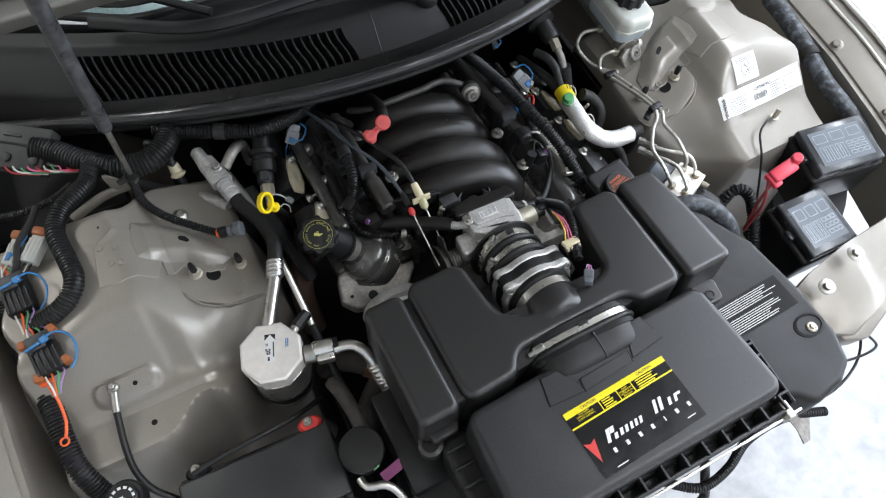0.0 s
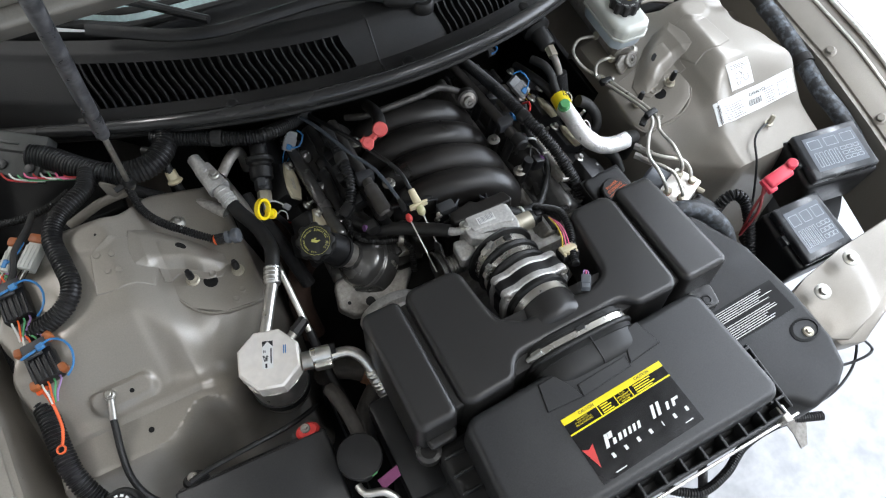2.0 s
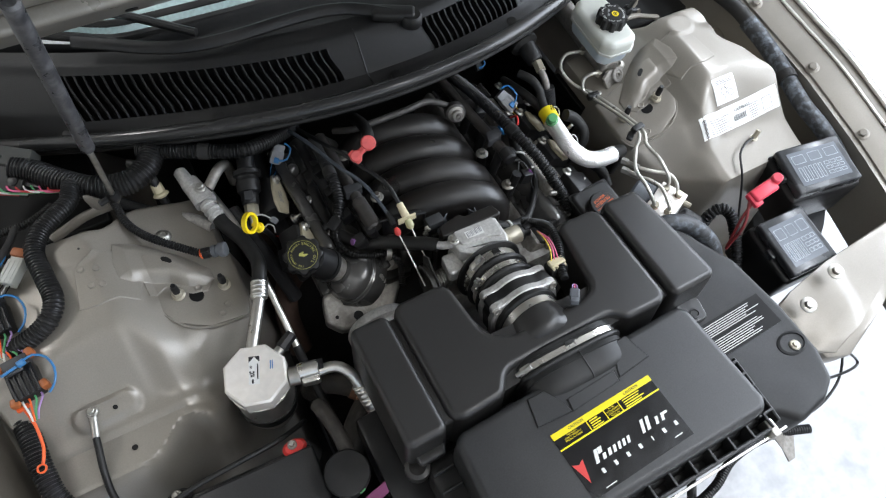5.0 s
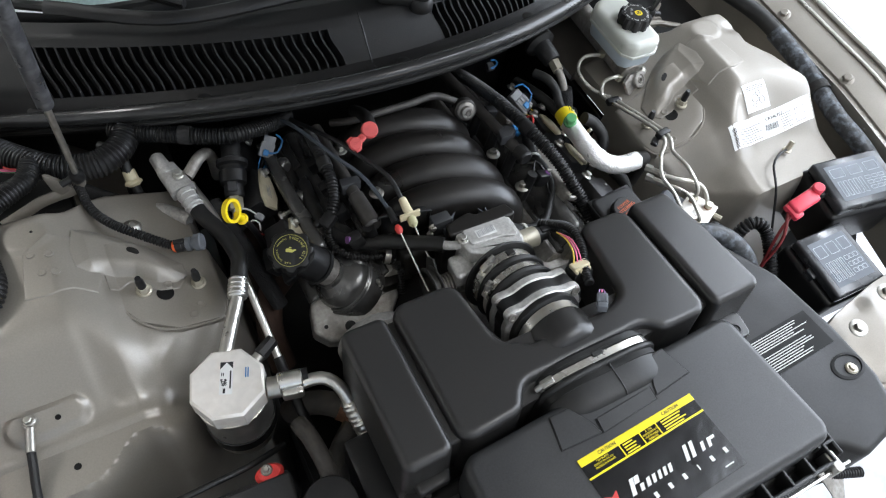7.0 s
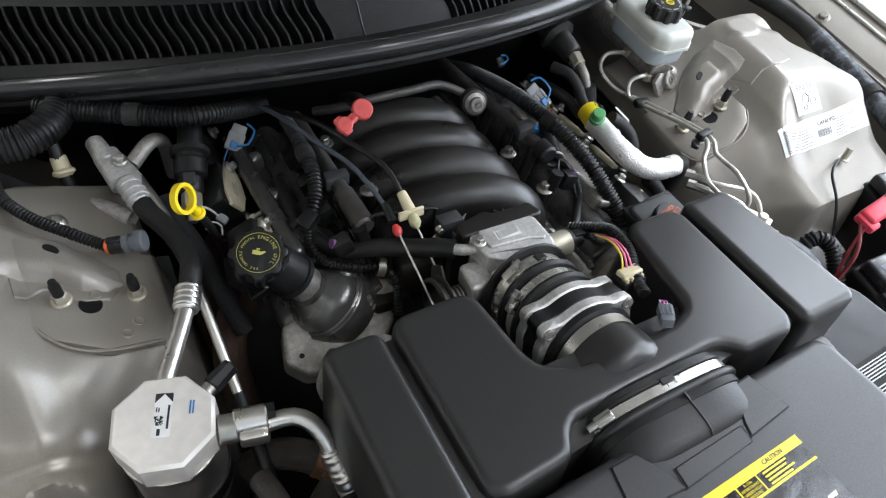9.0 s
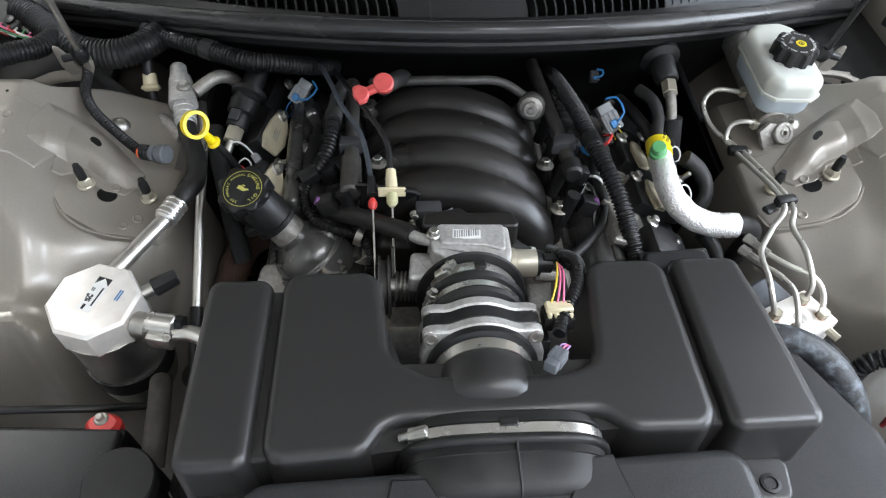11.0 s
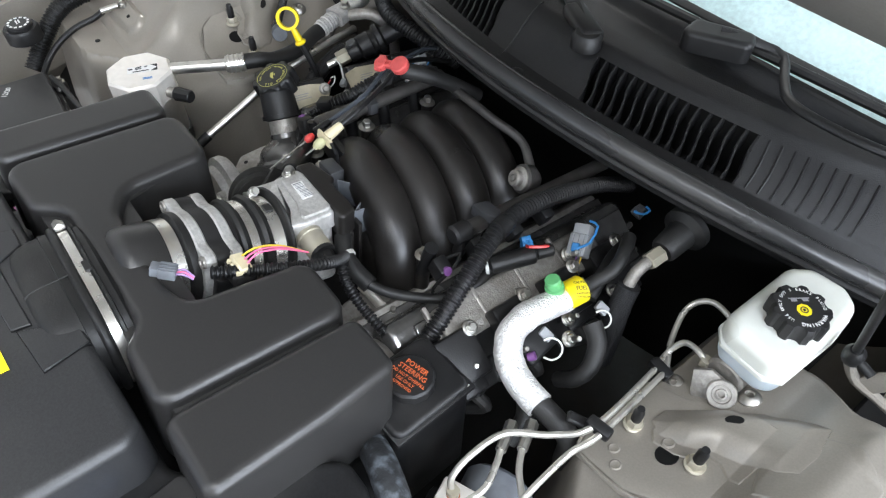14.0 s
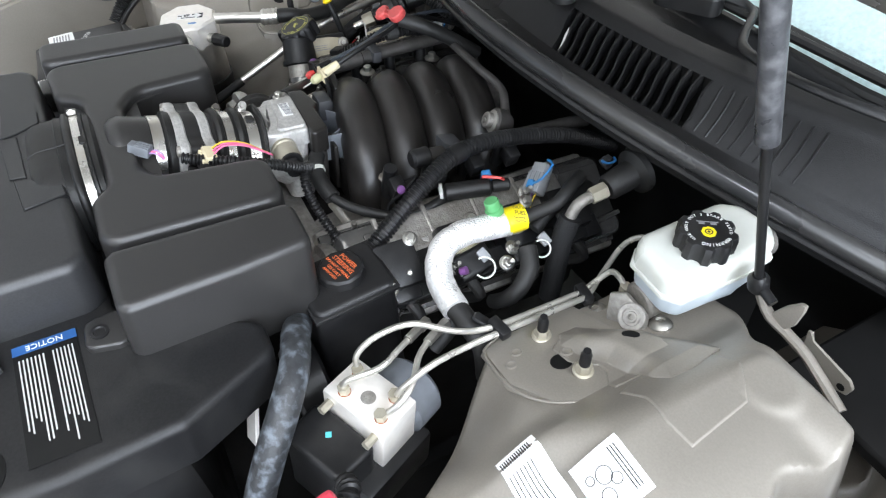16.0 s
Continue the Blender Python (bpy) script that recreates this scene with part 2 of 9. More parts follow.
def part(name, bm, material, parent, label="", smooth=True, angle=0.62):
    ob = link_mesh(name, bm, material, smooth, angle)
    ob.parent = parent
    if parent.type == "EMPTY":
        ob.matrix_parent_inverse = parent.matrix_basis.inverted()
    return tagged(ob, label)


def solo(name, bm, material, label, category, group="", kind="", smooth=True, angle=0.62):
    return tagged(link_mesh(name, bm, material, smooth, angle), label, category, group, kind)


def B():
    return bmesh.new()


def box(bm, c, s, rot=(0, 0, 0), bevel=0.0, seg=2, m=None):
    """A box at c with sides s, turned by rot degrees, with rounded edges, all in the frame m."""
    q = (m or Matrix()) @ pose(*c, *rot) @ Matrix.Diagonal((*s, 1))
    vs = bmesh.ops.create_cube(bm, size=1, matrix=q)["verts"]
    if bevel:
        es = list({e for v in vs for e in v.link_edges})
        bmesh.ops.bevel(bm, geom=es, offset=bevel, segments=seg, profile=0.5, affect="EDGES", clamp_overlap=True)
    return bm


def frame_to(a, b):
    """A frame at a whose z points to b."""
    a, b = Vector(a), Vector(b)
    return Matrix.Translation(a) @ (b - a).to_track_quat("Z", "Y").to_matrix().to_4x4()


def lathe(bm, m, profile, seg=20, sx=1.0, sy=1.0):
    """A solid turned round z of the frame m from (radius, height) pairs."""
    rings = []
    for r, z in profile:
        rings.append([bm.verts.new(m @ Vector((sx * r * math.cos(2 * math.pi * k / seg), sy * r * math.sin(2 * math.pi * k / seg), z))) for k in range(seg)])
    for a, b in zip(rings, rings[1:]):
        for k in range(seg):
            bm.faces.new((a[k], a[(k + 1) % seg], b[(k + 1) % seg], b[k]))
    bm.faces.new(rings[0][::-1])
    bm.faces.new(rings[-1])
    return bm


def rod(bm, a, b, r, r2=None, seg=12, bevel=0.0, m=None):
    if m:
        a, b = m @ Vector(a), m @ Vector(b)
    h = (Vector(b) - Vector(a)).length
    r2 = r if r2 is None else r2
    pr = [(r - bevel, 0), (r, bevel), (r2, h - bevel), (r2 - bevel, h)] if bevel else [(r, 0), (r2, h)]
    return lathe(bm, frame_to(a, b), pr, seg)


def spline(pts, step=0.006):
    """A smooth line through the points, at even steps."""
    p = [Vector(q) for q in pts]
    if len(p) == 2:
        n = max(1, int((p[1] - p[0]).length / step))
        return [p[0].lerp(p[1], k / n) for k in range(n + 1)]
    p = [2 * p[0] - p[1]] + p + [2 * p[-1] - p[-2]]
    out = []
    for i in range(1, len(p) - 2):
        n = max(2, int((p[i + 1] - p[i]).length / step))
        for k in range(n):
            t = k / n
            a, b, c, d = p[i - 1 : i + 3]
            out.append(0.5 * (2 * b + (c - a) * t + (2 * a - 5 * b + 4 * c - d) * t * t + (3 * b - a - 3 * c + d) * t**3))
    return out + [p[-2]]


def tube(bm, pts, r, seg=10, step=0.008, m=None, rib=0.0, pitch=0.006, r_end=None, flat=1.0):
    """A hose or wire through the points; with rib, the rings of split loom stand out by that much."""
    if m:
        pts = [m @ Vector(q) for q in pts]
    line = spline(pts, pitch / 4 if rib else step)
    line = [line[0]] + [b for a, b in zip(line, line[1:]) if (b - a).length > 1e-6]
    t = (line[1] - line[0]).normalized()
    side = t.orthogonal().normalized()
    rings, run, total = [], 0.0, sum((b - a).length for a, b in zip(line, line[1:]))
    for i, p in enumerate(line):
        t = (line[min(i + 1, len(line) - 1)] - line[max(i - 1, 0)]).normalized()
        side = (side - t * side.dot(t)).normalized()
        up = t.cross(side)
        if i:
            run += (p - line[i - 1]).length
        rr = r + ((r_end - r) * run / total if r_end is not None else 0)
        if rib:
            rr += rib * (1 if math.sin(2 * math.pi * run / pitch) > 0 else -0.6)
        rings.append([bm.verts.new(p + rr * (math.cos(2 * math.pi * k / seg) * side + flat * math.sin(2 * math.pi * k / seg) * up)) for k in range(seg)])
    for a, b in zip(rings, rings[1:]):
        for k in range(seg):
            bm.faces.new((a[k], a[(k + 1) % seg], b[(k + 1) % seg], b[k]))
    bm.faces.new(rings[0][::-1])
    bm.faces.new(rings[-1])
    return bm


def prism(bm, m, outline, h, bevel=0.0, seg=3, taper=0.0):
    """A plate with the outline (x, y) in the frame m, from z 0 up to h, its top edge drawn in by taper and rounded."""
    cx = sum(p[0] for p in outline) / len(outline)
    cy = sum(p[1] for p in outline) / len(outline)
    lo = [bm.verts.new(m @ Vector((x, y, 0))) for x, y in outline]
    hi = []
    for x, y in outline:
        d = Vector((cx - x, cy - y)).normalized() * taper if taper else Vector((0, 0))
        hi.append(bm.verts.new(m @ Vector((x + d.x, y + d.y, h))))
    n = len(lo)
    fs = [bm.faces.new(lo[::-1]), bm.faces.new(hi)]
    for k in range(n):
        fs.append(bm.faces.new((lo[k], lo[(k + 1) % n], hi[(k + 1) % n], hi[k])))
    if bevel:
        es = {e for f in fs[1:] for e in f.edges} - set(fs[0].edges)
        bmesh.ops.bevel(bm, geom=list(es), offset=bevel, segments=seg, profile=0.5, affect="EDGES", clamp_overlap=True)
    return bm


def pillow(bm, m, outline, h, r=0.014, rc=0.02, taper=0.0, na=6):
    """A moulded block with the outline (x, y) in the frame m, its corners rounded by rc and its top edge by r."""
    n, pts = len(outline), []
    area = sum(outline[k][0] * outline[(k + 1) % n][1] - outline[(k + 1) % n][0] * outline[k][1] for k in range(n))
    if area < 0:
        outline = outline[::-1]
    for k in range(n):
        p, a, b = Vector(outline[k]), Vector(outline[k - 1]), Vector(outline[(k + 1) % n])
        u, v = a - p, b - p
        lu, lv = u.length, v.length
        u, v = u / lu, v / lv
        ang = math.acos(max(-1, min(1, u.dot(v))))
        if ang > 2.9:
            pts.append(p)
            continue
        cut = min(rc / math.tan(ang / 2), 0.45 * lu, 0.45 * lv)
        rad = cut * math.tan(ang / 2)
        mid = p + (u + v).normalized() * math.hypot(cut, rad)
        s, e = p + u * cut, p + v * cut
        for q in range(na + 1):
            d = ((s - mid).lerp(e - mid, q / na)).normalized() * rad
            pts.append(mid + d)
    n = len(pts)
    nor = []
    for k in range(n):
        t = (pts[(k + 1) % n] - pts[k - 1]).normalized()
        nor.append(Vector((t.y, -t.x)))
    rows = [(0.0, 0.0), (h - r, taper)]
    rows += [(h - r + r * math.sin(a), taper + r * (1 - math.cos(a))) for a in (math.pi / 2 * q / 5 for q in range(1, 6))]
    rows += [(h, taper + r + 0.0015)]
    rings = [[bm.verts.new(m @ Vector((*(p - w * o), z))) for p, w in zip(pts, nor)] for z, o in rows]
    for a, b in zip(rings, rings[1:]):
        for k in range(n):
            bm.faces.new((a[k], a[(k + 1) % n], b[(k + 1) % n], b[k]))
    bm.faces.new(rings[0][::-1])
    bm.faces.new(rings[-1])
    return bm


def ring(bm, m, r, w, h, seg=28, sx=1.0, sy=1.0):
    """A flat band round z of the frame m: radius r, thickness w, height h."""
    cs, n = [], seg
    for rr, z in ((r, 0), (r + w, 0), (r + w, h), (r, h)):
        cs.append([bm.verts.new(m @ Vector((sx * rr * math.cos(2 * math.pi * k / n), sy * rr * math.sin(2 * math.pi * k / n), z))) for k in range(n)])
    for a, b in zip(cs, cs[1:] + cs[:1]):
        for k in range(n):
            bm.faces.new((a[k], a[(k + 1) % n], b[(k + 1) % n], b[k]))
    return bm


def hexbolt(bm, m, r=0.007, h=0.006, flange=0.011, stud=0.0):
    lathe(bm, m, [(flange, 0), (flange, 0.0015), (flange * 0.8, 0.003)], 18)
    lathe(bm, m @ pose(0, 0, 0.002), [(r, 0), (r, h), (r * 0.8, h + 0.001)], 6)
    if stud:
        lathe(bm, m @ pose(0, 0, h), [(r * 0.55, 0), (r * 0.55, stud), (r * 0.4, stud + 0.001)], 10)
    return bm


def text_mesh(name, words, m, size, material, parent, arc=0.0, label=""):
    """Raised lettering lying in the xy plane of the frame m; with arc, set round a circle of that radius."""
    def one(body, q):
        c = bpy.data.curves.new(name, "FONT")
        c.body, c.size, c.align_x, c.align_y, c.extrude, c.resolution_u = body, size, "CENTER", "CENTER", 0.0002, 2
        ob = new(name, c)
        deps = bpy.context.evaluated_depsgraph_get()
        me = bpy.data.meshes.new_from_object(ob.evaluated_get(deps))
        me.transform(q)
        bpy.data.objects.remove(ob)
        bpy.data.curves.remove(c)
        return me
    bm = B()
    if arc:
        n = len(words)
        step = size * 0.78 / abs(arc)
        for k, ch in enumerate(words):
            if ch == " ":
                continue
            a = (n - 1) / 2 * step - k * step
            me = one(ch, m @ pose(0, 0, 0, 0, 0, math.degrees(a)) @ pose(0, arc, 0))
            bm.from_mesh(me)
            bpy.data.meshes.remove(me)
    else:
        me = one(words, m)
        bm.from_mesh(me)
        bpy.data.meshes.remove(me)
    return part(name, bm, material, parent, label, smooth=False)


def bars(bm, m, w, h, rows, seed=0, gap=0.5, cols=1, full=0.9, short=0.5):
    """Lines of writing too small to read: plain bars on the xy plane of the frame m, over w by h."""
    rnd = random.Random(seed)
    for c in range(cols):
        for r in range(rows):
            bw = w / cols * full * rnd.uniform(short, 1)
            bh = h / rows * (1 - gap)
            x0 = -w / 2 + c * w / cols
            box(bm, (x0 + bw / 2 + (w / cols) * 0.05, h / 2 - (r + 0.5) * h / rows, 0), (bw, bh, 0.0004), m=m)
    return bm


# the engine leans back five degrees
ENG = pose(-0.01, 0, 0.8, -5.0)


def E(x, y, z):
    return tuple(ENG @ Vector((x, y, z)))


# axis of the throttle body and the air meter
AX = ENG @ Matrix.Translation((-0.004, -0.135, 0.0)) @ Vector((0.0, -0.165, 0.036)).to_track_quat("Z", "Y").to_matrix().to_4x4()


# ---- the room ----
def room():
    bm = B()
    box(bm, (0, 0, -0.05), (40, 40, 0.1))
    solo("floor", bm, M_FLOOR, "pale mottled painted concrete garage floor", "floor", kind="structure")
    bm = B()
    box(bm, (0, 0.3, 3.5), (8.6, 9.6, 0.16))
    solo("ceiling", bm, M_WALL, "plain white garage ceiling", "ceiling", kind="structure")
    bm = B()
    box(bm, (0, 5.0, 1.71), (8.4, 0.2, 3.42))
    solo("wall_north", bm, M_WALL, "plain white garage wall", "wall", kind="structure")
    bm = B()
    box(bm, (-4.1, 0.3, 1.71), (0.2, 9.2, 3.42))
    solo("wall_west", bm, M_WALL, "plain white garage wall", "wall", kind="structure")
    bm = B()
    box(bm, (-3.3, -4.4, 1.71), (1.4, 0.2, 3.42))
    box(bm, (3.6, -4.4, 1.71), (1.0, 0.2, 3.42))
    box(bm, (0.25, -4.4, 3.34), (5.7, 0.2, 0.16))
    solo("wall_south", bm, M_WALL, "white garage wall round an open roller door", "wall", kind="structure")
    bm = B()
    box(bm, (4.1, 3.0, 1.71), (0.2, 3.8, 3.42))
    box(bm, (4.1, -3.35, 1.71), (0.2, 1.9, 3.42))
    box(bm, (4.1, -0.65, 3.28), (0.2, 3.5, 0.28))
    solo("wall_east", bm, M_WALL, "white garage wall round an open side door", "wall", kind="structure")


room()


# ---- the car's body ----
def smooth(a, b, v):
    t = min(1, max(0, (v - a) / (b - a)))
    return t * t * (3 - 2 * t)


def apron_z(a, y, s=1):
    """Height of the strut tower and wheelhouse panel at a metres from the car's middle."""
    crown = smooth(0.482, 0.558, a)
    z = 0.826 + 0.044 * crown
    z -= 0.36 * max(0, 0.512 - a) if a > 0.385 else 0.36 * 0.127
    z -= 0.30 * (1 - smooth(0.325, 0.385, a))
    z -= 0.012 * smooth(0.60, 0.70, a) + 0.09 * smooth(-0.012, 0.018, a - (0.705 + 0.006 * math.sin(75 * y) * smooth(-0.12, -0.02, y) - (0.05 * smooth(-0.04, 0.06, y) if s > 0 else -0.03)))
    edge = -0.055 - 0.02 * smooth(0.42, 0.55, a)
    d = max(0, edge - y)
    steep = 0.118 * smooth(-0.03, 0.125, edge - y) + 0.30 * smooth(0.125, 0.20, d)
    # sloping front of the wheelhouse, down to a narrow shelf
    u = -0.076 + 0.046 * smooth(0.50, 0.55, a) - 0.024 * smooth(0.60, 0.69, a) - y
    slope = 0.84 * (u + math.sqrt(u * u + 0.0003)) / 2
    floor_z = 0.036 + 0.044 * crown - 0.012 * smooth(0.60, 0.70, a)
    k = 0.010
    slope = (slope + floor_z - math.sqrt((slope - floor_z) ** 2 + k * k)) / 2
    if s > 0:
        slope += 0.010 * smooth(-0.20, -0.13, -y - 0.33) + 0.30 * smooth(0.195, 0.235, -y)
    else:
        lip = 0.205 - (0.040 + 0.010 * math.sin(62 * a)) * (1 - smooth(0.50, 0.60, a))
        slope += 0.005 * smooth(0.1475, 0.1515, -y) + 0.30 * smooth(lip, lip + 0.05, -y)
    w = smooth(0.41, 0.50, a)
    z -= steep * (1 - w) + slope * w
    back = 0.18 - 0.045 * smooth(0.48, 0.54, a)
    z -= 0.22 * smooth(back, back + 0.08, y)
    # rounded front corner of the tower
    z -= 0.30 * smooth(-0.006, 0.034, 0.776 * (0.45 - a) - 0.631 * (y + 0.14)) * (1 - smooth(-0.06, -0.03, y))
    # soft pressings of the sheet and the fold towards the fender
    z += 0.0016 * math.sin(21 * a + 3) * math.sin(17 * y + 1) * smooth(0.40, 0.50, a)
    z -= 0.007 * math.exp(-(((y - 0.100) / 0.014) ** 2)) * smooth(0.595, 0.645, a)
    # pressed boss with two holes in the wheelhouse
    if s < 0:
        t = min(1, max(0, (0.642 - a) / 0.060))
        z += 0.009 * (1 - smooth(0.010, 0.019, math.hypot(a - 0.642 + 0.060 * t, y + 0.119 - 0.003 * t)))
    # round pad with a pin hole
    z += 0.003 * (1 - smooth(0.020, 0.030, math.hypot((a - 0.575) * 0.8, y - 0.108)))
    return z


def apron(s):
    bm = B()
    na, ny = 150, 220
    g = []
    for i in range(na + 1):
        a = 0.30 + 0.50 * i / na
        row = []
        for j in range(ny + 1):
            y = -0.30 + 0.85 * j / ny
            row.append(bm.verts.new((s * a, y, apron_z(a, y, s))))
        g.append(row)
    for i in range(na):
        for j in range(ny):
            a, y = 0.30 + 0.50 * i / na, -0.30 + 0.85 * j / ny
            if a < 0.34 or (a < 0.372 and y > 0.08) or (a < 0.46 and y > 0.24):
                continue
            bm.faces.new((g[i][j], g[i + 1][j], g[i + 1][j + 1], g[i][j + 1]))
    return bm


def on_apron(s, a, y, lift=0.0):
    """A frame on the panel, its z along the panel's normal."""
    e = 0.004
    dx = (apron_z(a + e, y, s) - apron_z(a - e, y, s)) / (2 * e)
    dy = (apron_z(a, y + e, s) - apron_z(a, y - e, s)) / (2 * e)
    n = Vector((-s * dx, -dy, 1)).normalized()
    x = (Vector((1, 0, s * dx))).normalized()
    yv = n.cross(x).normalized()
    x = yv.cross(n)
    p = Vector((s * a, y, apron_z(a, y, s))) + n * lift
    m = Matrix((x, yv, n)).transposed().to_4x4()
    m.translation = p
    return m


def stud_nut(body, s, a, y):
    m = on_apron(s, a, y, 0.005)
    m = Matrix.Translation(m.translation)
    bm = B()
    lathe(bm, m, [(0.0105, 0), (0.0105, 0.002), (0.0088, 0.0035)], 20)
    lathe(bm, m @ pose(0, 0, 0.003), [(0.0082, 0), (0.0082, 0.008), (0.007, 0.0095)], 6)
    n = part("nut", bm, M_BEIGEMETAL, body, "yellow zinc-plated flange nut")
    bm = B()
    lathe(bm, m @ pose(0, 0, 0.01), [(0.0056, 0), (0.0056, 0.0165), (0.0046, 0.019), (0.0038, 0.024)], 14)
    part("stud", bm, M_BLACK, n, "dark threaded stud end")


def inside_plate(a, y):
    return 0.37 < a < 0.53 and y < 0.08


def tower_plate(body, s):
    """The pressed plate on top of the tower, following its slope, and the stamped bracket over it."""
    out = [(0.372, 0.062), (0.372, -0.03), (0.381, -0.056), (0.439, -0.060), (0.481, -0.040), (0.505, -0.002), (0.524, 0.041), (0.51, 0.075), (0.45, 0.075)]
    bm = B()
    ca = sum(o[0] for o in out) / len(out)
    cy = sum(o[1] for o in out) / len(out)
    rings = []
    for f in (1.02, 1.0, 0.98, 0.95, 0.7, 0.4):
        h = {1.02: -0.006, 1.0: 0.001, 0.98: 0.0035, 0.95: 0.0042}.get(f, 0.0045)
        r = []
        n = len(out)
        for k in range(n):
            for q in range(4):
                a0, y0 = out[k]
                a1, y1 = out[(k + 1) % n]
                a, y = a0 + (a1 - a0) * q / 4, y0 + (y1 - y0) * q / 4
                a, y = ca + (a - ca) * f, cy + (y - cy) * f
                r.append(bm.verts.new((s * a, y, 0.8115 - 0.35 * (0.46 - a) + h - 0.0045)))
        rings.append(r)
    for p, q in zip(rings, rings[1:]):
        for k in range(len(p)):
            bm.faces.new((p[k], p[(k + 1) % len(p)], q[(k + 1) % len(p)], q[k]))
    bm.faces.new(rings[-1])
    p = part("tower_plate", bm, M_PAINT, body, "pewter painted strut tower top plate")
    bm = B()
    tube(bm, [(s * a, y, 0.8095 - 0.35 * (0.46 - a)) for a, y in ((0.372, -0.03), (0.381, -0.054), (0.41, -0.060), (0.439, -0.060), (0.462, -0.054), (0.481, -0.040), (0.495, -0.020), (0.505, -0.002), (0.518, 0.025), (0.524, 0.041))], 0.0017, 8)
    part("plate_rim", bm, M_PAINT, p, "turned-up rim of the tower plate")
    bm = B()
    lathe(bm, pose(s * 0.443, -0.002, 0.8058, 0, -s * 19, 0), [(0.0112, -0.002), (0.0112, 0.0008)], 22)
    part("hole", bm, M_BLACKSHADE, p, "dark round access hole")
    # foot of the plate with its weld dimples, and the stamped hump over both
    foot = [(0.583, 0.080), (0.592, 0.012), (0.563, 0.008), (0.536, 0.012), (0.514, 0.005), (0.500, 0.05), (0.527, 0.098), (0.550, 0.103)]
    hump = [(0.525, 0.110), (0.532, 0.072), (0.530, 0.046), (0.516, 0.038), (0.502, 0.038), (0.487, 0.034), (0.470, 0.030), (0.447, 0.016), (0.424, 0.011), (0.409, 0.020), (0.410, 0.040), (0.426, 0.056), (0.450, 0.080), (0.474, 0.100), (0.498, 0.112)]
    flange = [(0.506, 0.050), (0.504, 0.012), (0.494, 0.012), (0.480, 0.022), (0.469, 0.022), (0.460, 0.008), (0.447, 0.001), (0.424, 0.000), (0.414, 0.012), (0.416, 0.03), (0.47, 0.06)]

    def inside(out, a, y):
        d, hit = 9.0, False
        for (a0, y0), (a1, y1) in zip(out, out[1:] + out[:1]):
            t = max(0, min(1, ((a - a0) * (a1 - a0) + (y - y0) * (y1 - y0)) / ((a1 - a0) ** 2 + (y1 - y0) ** 2)))
            d = min(d, math.hypot(a - a0 - t * (a1 - a0), y - y0 - t * (y1 - y0)))
            if (y0 > y) != (y1 > y) and a < a0 + (y - y0) / (y1 - y0) * (a1 - a0):
                hit = not hit
        return d if hit else -d

    def ground(a, y):
        return max(apron_z(a, y, s), 0.8115 - 0.35 * (0.46 - a) if inside_plate(a, y) else 0)

    def sheet(name, label, high, test):
        bm, g, n, k = B(), {}, 240, 160
        for i in range(n + 1):
            for j in range(k + 1):
                a, y = 0.398 + 0.212 * i / n, -0.004 + 0.142 * j / k
                if test(a, y) > -0.0018:
                    g[i, j] = bm.verts.new((s * a, y, ground(a, y) + high(a, y)))
        for i, j in list(g):
            q = [(i, j), (i + 1, j), (i + 1, j + 1), (i, j + 1)]
            if all(c in g for c in q):
                bm.faces.new([g[c] for c in q])
        return part(name, bm, M_PAINT, body, label, angle=1.2)

    def foot_high(a, y):
        return -0.0015 + 0.0035 * smooth(0, 0.002, inside(foot, a, y))

    def hump_high(a, y):
        d = inside(hump, a, y)
        top = (0.007 + 0.0145 * smooth(0.405, 0.455, a)) * (1 - 0.62 * smooth(0.485, 0.53, a))
        wide = 0.021 - 0.008 * smooth(0.515, 0.54, a)
        rise = math.sin(math.pi / 2 * max(0.0, min(1.0, d / wide))) ** 0.85
        lap = 0.0036 * smooth(0, 0.002, max(inside(flange, a, y), d))
        return -0.0015 + max(lap, 0.0036 + (top - 0.0036) * rise if d > 0 else 0)

    sheet("plate_foot", "flat foot of the tower plate", foot_high, lambda a, y: inside(foot, a, y))
    sheet("stamped_bracket", "pewter stamped bracket welded on the strut tower", hump_high, lambda a, y: max(inside(hump, a, y), inside(flange, a, y)))
    for a, y in ((0.565, 0.044), (0.551, 0.040), (0.573, 0.075), (0.553, 0.069)) if s < 0 else ():
        f = on_apron(s, a, y, 0.0034)
        bm = B()
        lathe(bm, f, [(0.0055, -0.003), (0.0055, -0.0002), (0.0045, 0.0003), (0.003, -0.0003)], 14)
        part("weld_dimple", bm, M_PAINT, body, "shallow round weld dimple")
    for a, y in ((0.436, 0.009), (0.405, -0.030), (0.418, -0.044)):
        bm = B()
        lathe(bm, pose(s * a, y, ground(a, y) + (0.003 if y > 0 else 0.0), 0, -s * 19, 0), [(0.0062, -0.003), (0.0062, 0.0004), (0.005, 0.0012), (0.0032, 0.0004)], 16)
        part("weld_dimple", bm, M_PAINT, body, "shallow round weld dimple")
    bm = B()
    lathe(bm, pose(s * 0.463, 0.062, ground(0.463, 0.062) + 0.0198, 0, -s * 16, s * 42), [(0.0038, -0.002), (0.0038, 0.0010)], 16, 2.3, 1.2)
    part("slot", bm, M_BLACKSHADE, body, "dark slot in the stamped bracket")
    f = on_apron(s, 0.456, 0.121 if s < 0 else 0.112, 0.0)
    bm = B()
    lathe(bm, f, [(0.012, -0.002), (0.012, 0.002), (0.009, 0.006), (0.005, 0.0075), (0.0042, 0.005)], 20)
